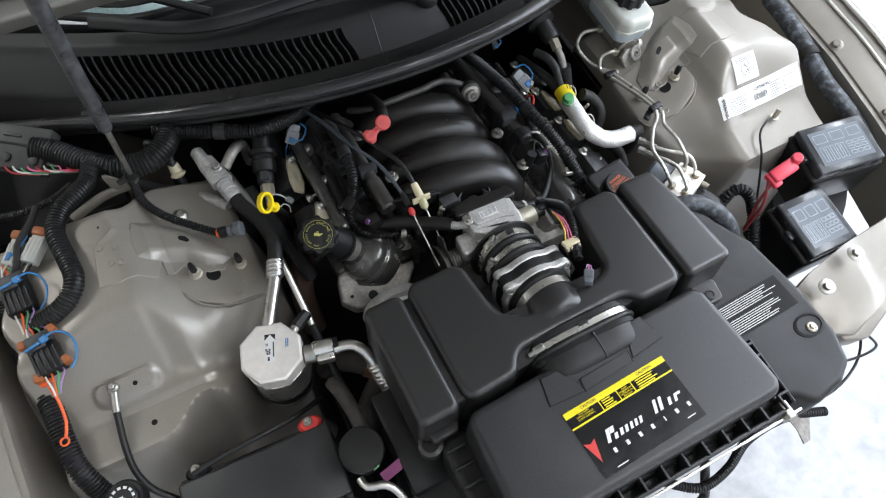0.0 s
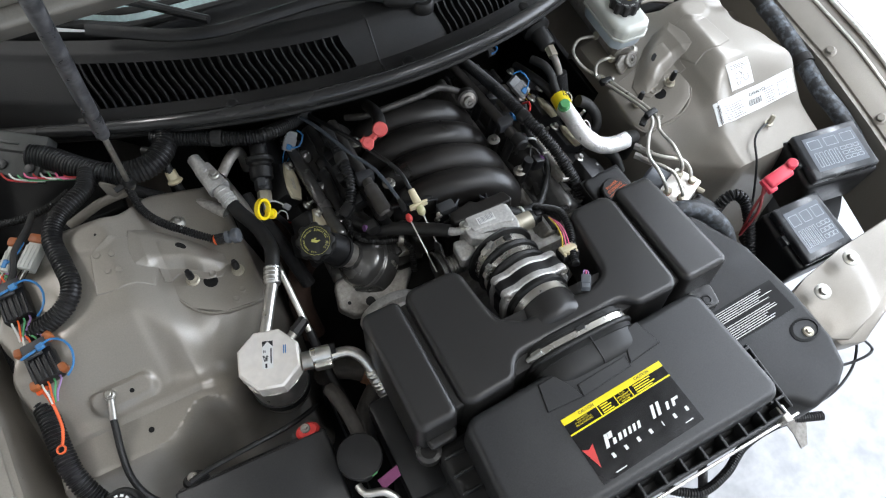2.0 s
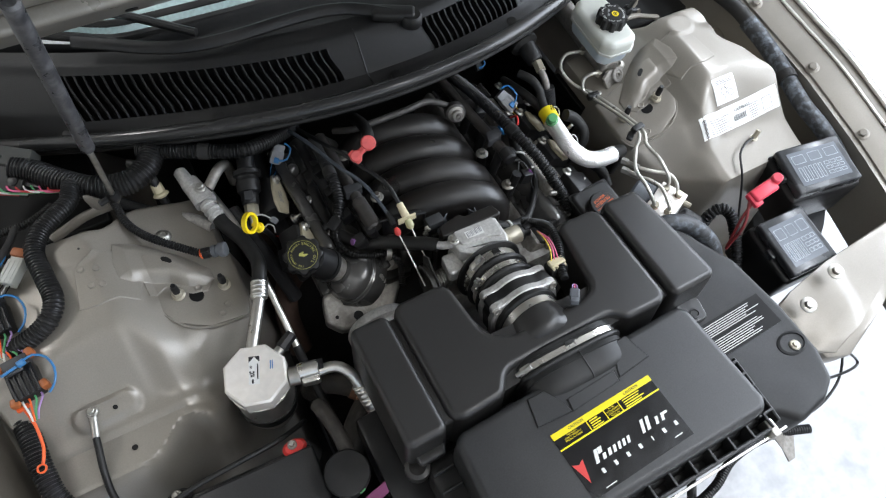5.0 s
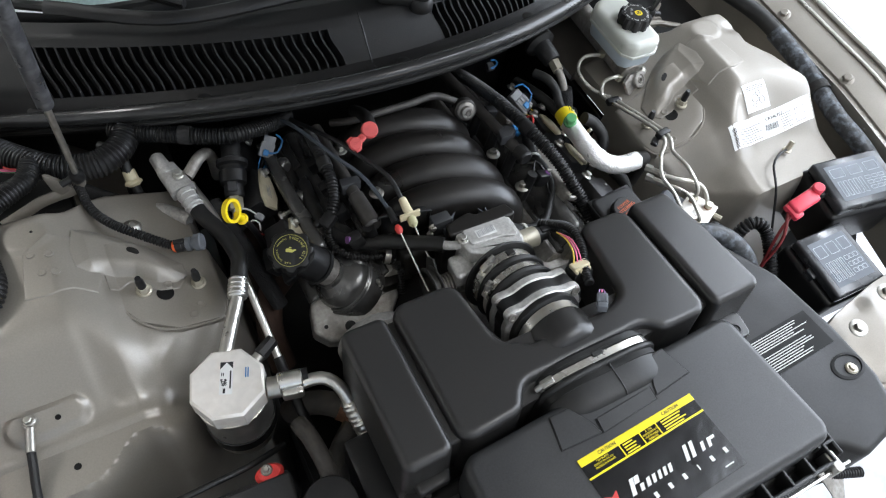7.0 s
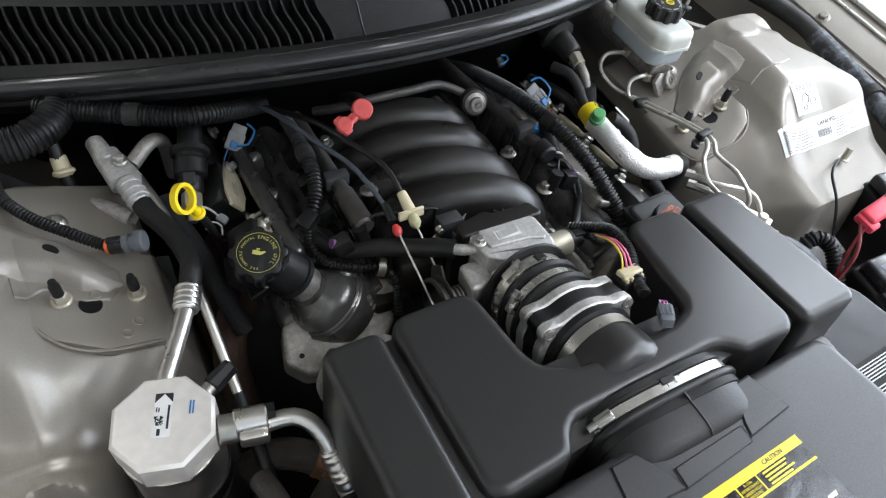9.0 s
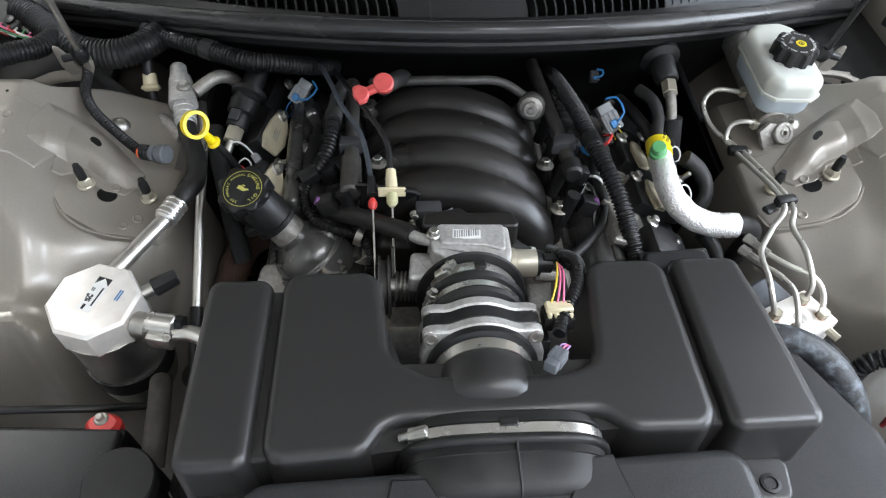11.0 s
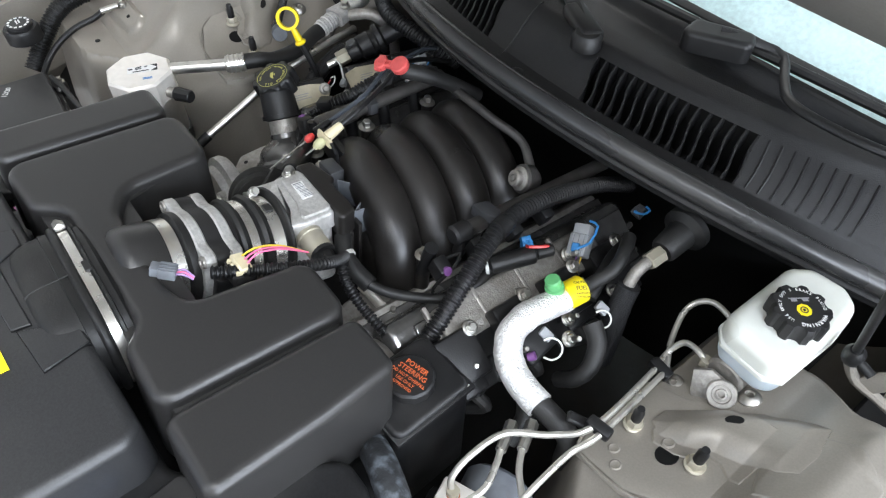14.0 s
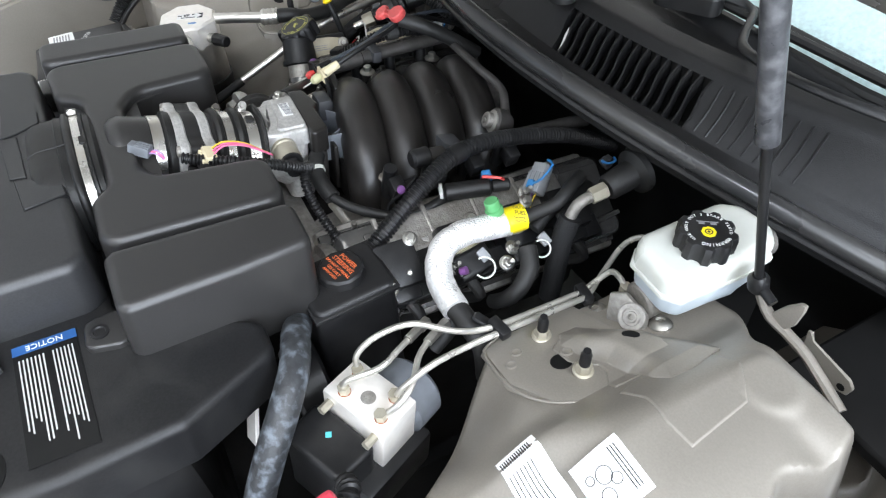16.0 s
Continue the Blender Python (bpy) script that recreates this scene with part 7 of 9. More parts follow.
# radiator hose
hose("radiator_hose", [(0.255, -0.215, 0.785), (0.292, -0.225, 0.812), (0.330, -0.238, 0.818), (0.362, -0.262, 0.806), (0.387, -0.292, 0.775), (0.398, -0.318, 0.72), (0.400, -0.335, 0.62)], 0.0155, M_HOSEGREY, "dusty grey-black radiator hose", "hose", seg=18)


# ---- brakes ----
def brakes():
    r = thing("brake_reservoir", (0.435, 0.165, 0.80), "translucent white brake fluid reservoir with black screw cap", "reservoir")
    m = pose(0.436, 0.160, 0.0, 0, 0, 0) @ Matrix.Diagonal((0.94, 0.94, 1, 1))
    low = [(-0.030, -0.062), (0.020, -0.064), (0.036, -0.052), (0.040, 0.03), (0.036, 0.070), (0.015, 0.085), (-0.025, 0.080), (-0.042, 0.06), (-0.044, -0.045)]
    bm = B()
    pillow(bm, m @ pose(0, 0, 0.862), low, 0.025, 0.012, 0.02)
    part("upper_shell", bm, M_WHITEPL, r, angle=0.9)
    bm = B()
    prism(bm, m @ pose(0, 0, 0.857), [(1.035 * x, 1.035 * y) for x, y in low], 0.005, 0.0015, 2)
    part("seam", bm, M_WHITEPL, r)
    bm = B()
    prism(bm, m @ pose(0, 0, 0.857) @ Matrix.Diagonal((1, 1, -1, 1)), [(0.96 * x, 0.96 * y) for x, y in low], 0.030, 0.008, 3, 0.003)
    part("lower_shell", bm, M_FLUIDPL, r, "blue-grey lower half full of fluid", angle=0.9)
    c = pose(0.438, 0.158, 0.0)
    bm = B()
    n, rings = 84, []
    for q, z in ((1.0, 0.886), (1.0, 0.903), (0.94, 0.907), (0.80, 0.9075)):
        rg = []
        for k in range(n):
            a = 2 * math.pi * k / n
            rad = 0.0272 + 0.002 * max(-1, min(1, 2.4 * math.cos(9 * a)))
            rg.append(bm.verts.new(c @ Vector((rad * q * math.cos(a), rad * q * math.sin(a), z))))
        rings.append(rg)
    for p, q in zip(rings, rings[1:]):
        for k in range(n):
            bm.faces.new((p[k], p[(k + 1) % n], q[(k + 1) % n], q[k]))
    bm.faces.new(rings[0][::-1])
    bm.faces.new(rings[-1])
    cap = part("cap", bm, M_BLACK, r, "scalloped black screw cap with white lettering")
    g = c @ pose(0, 0, 0.9078, 0, 0, 54) @ Matrix.Scale(0.92, 4)
    text_mesh("cap_word", "WARNING", g @ pose(0, 0, 0, 0, 0, 198), 0.0060, M_INKWHITE, r, arc=0.0222)
    text_mesh("cap_word", "USE ONLY DOT 3 BRAKE FLUID", g @ pose(0, 0, 0, 0, 0, 18), 0.0046, M_INKWHITE, r, arc=0.0222)
    bm = B()
    lathe(bm, g @ pose(0, -0.004, 0), [(0.0078, 0), (0.0078, 0.0005)], 8)
    y = part("yellow_mark", bm, M_LABELYEL, cap, "yellow mark on the cap")
    bm = B()
    ring(bm, g @ pose(0, -0.004, 0.0005), 0.003, 0.0012, 0.0003, 18)
    lathe(bm, g @ pose(0, -0.004, 0.0005), [(0.0016, 0), (0.0016, 0.0003)], 12)
    part("mark_ring", bm, M_INK, y)
    bm = B()
    for x in (-0.006, 0.006):
        box(bm, (x, 0.009, 0.0003), (0.006, 0.004, 0.0004), m=g)
    box(bm, (0, 0.011, 0.0003), (0.022, 0.001, 0.0004), m=g)
    part("symbol", bm, M_INKGREY, cap)

    t = thing("master_cylinder", (0.42, 0.12, 0.78), "cast grey brake master cylinder and combination valve", "master cylinder")
    bm = B()
    rod(bm, (0.425, 0.105, 0.815), (0.425, 0.28, 0.825), 0.021, seg=20, bevel=0.003)
    box(bm, (0.43, 0.16, 0.832), (0.05, 0.09, 0.02), (0, 0, 0), 0.004, 2)
    part("cylinder", bm, M_CASTD, t)
    bm = B()
    prism(bm, pose(0.432, 0.093, 0.797, 62, 8, 10), [(-0.034, 0.012), (-0.022, -0.012), (-0.006, -0.022), (0.016, -0.016), (0.02, 0.004), (0.012, 0.02), (-0.02, 0.024)], 0.006, 0.0015, 2)
    b = part("bracket", bm, M_CASTD, t, "grey stamped bracket")
    bm = B()
    lathe(bm, pose(0.436, 0.089, 0.812, 48, 8, 10), [(0.0150, -0.004), (0.0150, 0.0010), (0.0140, 0.0020), (0.0098, 0.0020), (0.0090, 0.0005), (0.0062, 0.0005), (0.0055, 0.0025), (0.0035, 0.0025), (0.0028, -0.003)], 28)
    part("bush", bm, M_CASTD, b, "round grey eye of the bracket")
    for x, y, z in ((0.393, 0.082, 0.778), (0.459, 0.112, 0.797)):
        bm = B()
        lathe(bm, pose(x, y, z, 15, -15, 0), [(0.0115, -0.004), (0.0115, 0.003), (0.008, 0.006), (0.004, 0.0065), (0.004, 0.003)], 20)
        part("torx_bolt", bm, M_STEEL, t, "round-headed steel bolt")

    a = thing("brake_modulator", (0.37, -0.175, 0.68), "bare metal antilock brake block on a black pump", "brake modulator")
    q = pose(0.3685, -0.180, 0.777, -4, 4, 24.5)
    bm = B()
    box(bm, (0, 0, -0.035), (0.082, 0.052, 0.07), (0, 0, 0), 0.0025, 2, m=q)
    k = part("block", bm, M_TOP, a, "bright machined aluminium block")
    for x, y in ((-0.026, 0.012), (0.022, 0.014), (0.026, -0.012), (-0.022, -0.013)):
        bm = B()
        lathe(bm, q @ pose(x, y, -0.0004), [(0.0068, 0), (0.0068, 0.0008)], 16)
        part("port", bm, M_BROWN, k, "brownish port")
    bm = B()
    lathe(bm, q @ pose(0.001, -0.003, -0.0004), [(0.008, 0), (0.008, 0.0008)], 18)
    part("centre_port", bm, M_CASTD, k)
    bm = B()
    pillow(bm, q @ pose(-0.006, -0.052, -0.11), [(-0.038, -0.028), (0.038, -0.028), (0.042, 0.024), (-0.042, 0.024)], 0.088, 0.006, 0.010)
    box(bm, (0.0, -0.01, -0.095), (0.11, 0.10, 0.06), (0, 0, 0), 0.006, 2, m=q)
    part("controller", bm, M_BLACK, a, "black control unit")
    bm = B()
    rod(bm, (0.010, 0.024, -0.045), (0.010, 0.066, -0.045), 0.038, seg=28, bevel=0.005, m=q)
    part("motor", bm, M_PLUG, a, "grey round pump motor")
    for x in (-0.03, 0.03):
        bm = B()
        rod(bm, (x, -0.026, -0.012), (x, -0.040, -0.012), 0.005, seg=8, m=q)
        part("side_screw", bm, M_BEIGEMETAL, a)
    bm = B()
    box(bm, (-0.01, -0.05, -0.0216), (0.006, 0.006, 0.001), (0, 0, 45), m=q)
    part("paint_dot", bm, M_TURQ, a, "small turquoise paint dot")
    # brake pipes
    c2, c3 = Vector((0.383, -0.040, 0.820)), Vector((0.371, 0.077, 0.791))
    ports = [q @ Vector((-0.026, 0.012, 0)), q @ Vector((0.022, 0.014, 0)), q @ Vector((0.026, -0.012, 0)), q @ Vector((-0.022, -0.013, 0))]

    def line(pts, nut):
        p = thing("brake_pipe", pts[0], "pale coated steel brake pipe", "brake pipe", "brake pipes")
        bm = B()
        tube(bm, pts, 0.0034, 10, step=0.004)
        part("pipe", bm, M_LINE, p)
        bm = B()
        rod(bm, nut, Vector(nut) + Vector((0, 0, 0.010)), 0.0065, seg=6)
        part("pipe_nut", bm, M_BEIGEMETAL, p)

    line([c3 + Vector((0.0, 0, 0)), c2, (0.362, -0.075, 0.808), (0.334, -0.112, 0.812), (0.330, -0.150, 0.812), ports[0] + Vector((-0.008, 0.004, 0.02)), ports[0]], ports[0])
    line([c3 + Vector((0.009, 0.002, 0.001)), c2 + Vector((0.009, 0.0, 0)), (0.386, -0.075, 0.812), (0.388, -0.115, 0.812), ports[1] + Vector((0.006, 0.008, 0.022)), ports[1]], ports[1])
    line([(0.352, -0.105, 0.797), (0.366, -0.122, 0.800), (0.392, -0.142, 0.800), (0.400, -0.160, 0.792), ports[2]], ports[2])
    line([(0.340, -0.122, 0.797), (0.350, -0.138, 0.802), (0.360, -0.162, 0.802), ports[3] + Vector((0, 0.004, 0.016)), ports[3]], ports[3])
    line([c3, (0.366, 0.098, 0.79), (0.372, 0.112, 0.806), (0.388, 0.110, 0.815), (0.402, 0.108, 0.812)], (0.402, 0.108, 0.806))
    line([c3 + Vector((0.009, 0.002, 0.001)), (0.356, 0.12, 0.79), (0.345, 0.155, 0.805), (0.362, 0.17, 0.82), (0.40, 0.165, 0.82)], (0.40, 0.165, 0.815))
    for p in ((0.352, -0.105, 0.797), (0.340, -0.122, 0.797)):
        bm = B()
        rod(bm, p, Vector(p) + Vector((-0.012, 0.022, -0.004)), 0.0055, seg=8)
        rod(bm, Vector(p) + Vector((-0.010, 0.020, -0.003)), Vector(p) + Vector((-0.016, 0.03, -0.005)), 0.0068, seg=6)
        solo("pipe_union", bm, M_STEEL, "steel brake pipe union", "pipe union", "pipe unions")
    for p, rz in ((c2, 8), (c3, -6)):
        bm = B()
        box(bm, tuple(p + Vector((0.004, 0, 0))), (0.026, 0.013, 0.012), (0, 0, rz), 0.003, 2)
        if p is c2:
            box(bm, tuple(p + Vector((-0.014, -0.006, -0.008))), (0.028, 0.012, 0.007), (0, 20, 35), 0.002, 1)
        solo("pipe_clip", bm, M_BLACK, "black plastic clip round the brake pipes", "clip", "pipe clips")


brakes()


def power_steering():
    t = thing("power_steering_reservoir", (0.235, -0.14, 0.68), "scuffed black power steering reservoir with orange lettering", "reservoir")
    m = pose(0.240, -0.148, 0.036, 0, 0, 3)
    bm = B()
    pillow(bm, m @ pose(0, 0, 0.60), [(-0.045, -0.052), (0.034, -0.052), (0.034, 0.046), (-0.045, 0.046)], 0.173, 0.006, 0.012)
    part("tank", bm, M_BLACK, t)
    bm = B()
    box(bm, (-0.005, -0.003, 0.765), (0.084, 0.102, 0.006), (0, 0, 0), 0.002, 2, m=m)
    part("rim", bm, M_BLACK, t)
    bm = B()
    lathe(bm, m @ pose(-0.008, -0.002, 0.772), [(0.026, 0), (0.026, 0.012), (0.0235, 0.0145)], 12)
    part("cap", bm, M_BLACK, t)
    for w, dy, sz in (("POWER", 0.011, 0.0078), ("STEERING", 0.0035, 0.0078)):
        text_mesh("cap_word", w, m @ pose(-0.008, -0.002, 0.7868, 0, 0, 12) @ pose(0, dy, 0), sz, M_INKORANGE, t)
    for w, dy in (("DO NOT OVERFILL", -0.0035), ("USE ONLY", -0.009), ("APPROVED", -0.0145)):
        text_mesh("cap_word", w, m @ pose(-0.008, -0.002, 0.7868, 0, 0, 12) @ pose(0, dy, 0), 0.0048, M_INKORANGE, t)
    bm = B()
    rod(bm, (0.275, -0.205, 0.70), (0.275, -0.245, 0.70), 0.05, seg=30, bevel=0.004)
    solo("pump_pulley", bm, M_BLACK, "black belt pulley below the intake duct", "pulley")
    bm = B()
    prism(bm, pose(0.285, -0.285, 0.74, 60, -30, 20), [(-0.012, -0.05), (0.012, -0.055), (0.014, 0.05), (-0.01, 0.055)], 0.004, 0.001, 1)
    solo("bracket_plate", bm, M_TOP, "bare aluminium bracket plate below the duct", "bracket")


power_steering()


def fuse_box(cx, cy, z, w, d, rot, label, seed):
    t = thing("fuse_box", (cx, cy, z - 0.13), label, "fuse box", "fuse boxes")
    m = pose(cx, cy, z, *rot)
    bm = B()
    box(bm, (0, 0, -0.075), (w + 0.03, d + 0.02, 0.11), (0, 0, 0), 0.008, 3, m=m)
    part("body", bm, M_BLACK, t)
    bm = B()
    box(bm, (0, 0, -0.010), (w + 0.012, d + 0.012, 0.022), (0, 0, 0), 0.005, 3, m=m)
    for k in (-1, 1):
        box(bm, (k * (w / 2 + 0.008), 0.0, -0.02), (0.012, 0.02, 0.02), (0, 0, 0), 0.003, 2, m=m)
    lid = part("lid", bm, M_FUSELID, t, "glossy smoked lid")
    bm = B()
    box(bm, (0, 0, 0.0013), (w * 0.86, d * 0.82, 0.0006), (0, 0, 0), m=m)
    part("diagram", bm, M_FUSELABEL, lid, "grey-blue fuse diagram sticker")
    bm = B()
    rnd = random.Random(seed)
    def cell(x, y, a, b):
        for sx, sy, ww, hh in ((0, b / 2, a, 0.0009), (0, -b / 2, a, 0.0009), (a / 2, 0, 0.0009, b), (-a / 2, 0, 0.0009, b)):
            box(bm, (x + sx, y + sy, 0.0018), (ww, hh, 0.0004), m=m)
    for k in range(3):
        cell(-w * 0.28 + w * 0.28 * k, d * 0.22, w * 0.2, d * 0.2)
    for k in range(5):
        cell(-w * 0.34 + w * 0.085 * k, -d * 0.15, w * 0.05, d * 0.34)
    for k in range(9):
        cell(w * 0.12 + w * 0.11 * (k % 3), -d * 0.02 - d * 0.12 * (k // 3), w * 0.085, d * 0.07)
    part("diagram_print", bm, M_FUSELINE, lid)


fuse_box(0.665, -0.252, 0.808, 0.118, 0.086, (3, -6, -11), "black underhood fuse box, smoked lid with diagram", 1)
fuse_box(0.548, -0.352, 0.768, 0.088, 0.102, (4, -4, -2), "smaller black fuse box beside the headlamp panel", 2)


def driver_side():
    t = thing("jump_terminal", (0.47, -0.265, 0.79), "faded red jump terminal cover on red cables", "terminal")
    m = pose(0.497, -0.260, 0.838, 8, -14, 4) @ Matrix.Scale(0.88, 4)
    bm = B()
    box(bm, (0.0, 0, 0), (0.056, 0.028, 0.020), (0, 0, 0), 0.005, 3, m=m)
    box(bm, (-0.024, -0.004, -0.004), (0.02, 0.034, 0.016), (0, 0, 0), 0.004, 2, m=m)
    rod(bm, (0.034, 0.004, -0.008), (0.034, 0.006, 0.016), 0.0095, seg=18, bevel=0.002, m=m)
    part("cover", bm, M_PINK, t)
    for k in range(2):
        bm = B()
        tube(bm, [m @ Vector((-0.03, -0.008 + 0.01 * k, -0.004)), (0.45, -0.28 - 0.01 * k, 0.80), (0.435, -0.30, 0.74)], 0.0026, 8)
        part("cable", bm, M_CABLERED, t)
    hose("split_loom", [(0.43, -0.24, 0.72), (0.435, -0.235, 0.760), (0.455, -0.238, 0.775), (0.468, -0.26, 0.765), (0.465, -0.30, 0.73), (0.45, -0.34, 0.70)], 0.0095, M_LOOM, "black corrugated loom by the fuse boxes", "wiring loom", "split looms", rib=0.0016, pitch=0.006)
    fh = thing("fender_hose", (0.75, 0.0, 0.80), "dusty taped rubber hose along the driver's fender", "hose")
    for nm, pts, mt, rr in (("rear_section", [(0.66, 0.30, 0.855), (0.70, 0.245, 0.853), (0.745, 0.13, 0.845), (0.757, 0.04, 0.83)], M_RUBBER, 0.0155), ("taped_section", [(0.752, 0.08, 0.837), (0.757, 0.03, 0.828), (0.752, -0.02, 0.823), (0.742, -0.07, 0.82)], M_HOSEGREY, 0.0175), ("front_section", [(0.744, -0.06, 0.82), (0.733, -0.13, 0.812), (0.738, -0.18, 0.803), (0.746, -0.23, 0.785), (0.75, -0.29, 0.76)], M_HOSEGREY, 0.0162)):
        bm = B()
        tube(bm, pts, rr, 16)
        part(nm, bm, mt, fh)
    bm = B()
    tube(bm, [(0.746, -0.056, 0.821), (0.741, -0.073, 0.82)], 0.0186, 18)
    part("tape", bm, M_TAPE, fh, "black tape round the joint")
    # labels on the wheelhouse
    w = thing("emission_sticker", (0.585, -0.095, 0.82), "white emission label with barcode and diagram", "sticker")
    bm = B()
    wrap(bm, 0.503, 0.688, -0.1125, -0.0765, 0.0012)
    part("paper", bm, M_WHITE, w)
    bm = B()
    for k in range(14):
        wrap(bm, 0.507, 0.513, -0.1105 + 0.002 * k, -0.1095 + 0.002 * k, 0.0018, 1, 1)
    for k in range(16):
        x = 0.580 + 0.0019 * k
        wrap(bm, x, x + (0.0006 if k % 3 else 0.0012), -0.103, -0.094, 0.0018, 1, 1)
    for k in range(7):
        wrap(bm, 0.52, 0.570 - 0.006 * (k % 3), -0.109 + 0.0034 * k, -0.1083 + 0.0034 * k, 0.0018, 4, 1)
        wrap(bm, 0.618, 0.641 - 0.004 * (k % 2), -0.109 + 0.0034 * k, -0.1083 + 0.0034 * k, 0.0018, 3, 1)
    for x0, x1, y0, y1 in ((0.649, 0.670, -0.108, -0.1073), (0.649, 0.670, -0.0887, -0.088), (0.649, 0.6497, -0.108, -0.088), (0.6693, 0.670, -0.108, -0.088)):
        wrap(bm, x0, x1, y0, y1, 0.0018, 1, 1)
    part("print", bm, M_INK, w)
    text_mesh("print_word", "CATALYST", sheet_frame(0.603, -0.0865) @ pose(0, 0, 0.002, 0, 0, 0), 0.0085, M_INK, w)
    w = thing("belt_sticker", (0.575, -0.05, 0.848), "square white belt routing label", "sticker")
    bm = B()
    wrap(bm, 0.549, 0.601, -0.071, -0.030, 0.0012)
    part("paper", bm, M_WHITE, w)
    bm = B()
    for k in range(3):
        wrap(bm, 0.555, 0.594, -0.036 - 0.0025 * k, -0.0352 - 0.0025 * k, 0.0018, 3, 1)
    for x, y, r in ((0.570, -0.053, 0.007), (0.585, -0.058, 0.006), (0.578, -0.047, 0.0045), (0.567, -0.063, 0.0035)):
        f = sheet_frame(x, y)
        ring(bm, f @ pose(0, 0, 0.0015), r, 0.0006, 0.0004, 16)
    part("print", bm, M_INK, w)
    # thin ground wire with its eyelet
    g = thing("ground_wire", (0.60, -0.15, 0.79), "thin black ground wire bolted to the wheelhouse", "wire")
    bm = B()
    tube(bm, [(0.598, -0.146, 0.798), (0.575, -0.150, 0.803), (0.548, -0.165, 0.80), (0.535, -0.20, 0.78), (0.53, -0.235, 0.73), (0.51, -0.27, 0.70)], 0.0022, 8)
    part("wire", bm, M_BLACK, g)
    bm = B()
    rod(bm, (0.60, -0.146, 0.795), (0.607, -0.142, 0.812), 0.0048, seg=8)
    lathe(bm, pose(0.60, -0.146, 0.7965), [(0.008, 0), (0.008, 0.002)], 14)
    part("eyelet_bolt", bm, M_BEIGEMETAL, g)


def sheet_frame(x, y):
    return on_apron(1 if x > 0 else -1, abs(x), y)


def wrap(bm, x0, x1, y0, y1, lift, nx=14, ny=5):
    """A thin sheet stuck to the wheelhouse panel."""
    g = []
    for i in range(nx + 1):
        row = []
        for j in range(ny + 1):
            f = sheet_frame(x0 + (x1 - x0) * i / nx, y0 + (y1 - y0) * j / ny)
            row.append(bm.verts.new(f @ Vector((0, 0, lift))))
        g.append(row)
    for i in range(nx):
        for j in range(ny):
            bm.faces.new((g[i][j], g[i + 1][j], g[i + 1][j + 1], g[i][j + 1]))


driver_side()


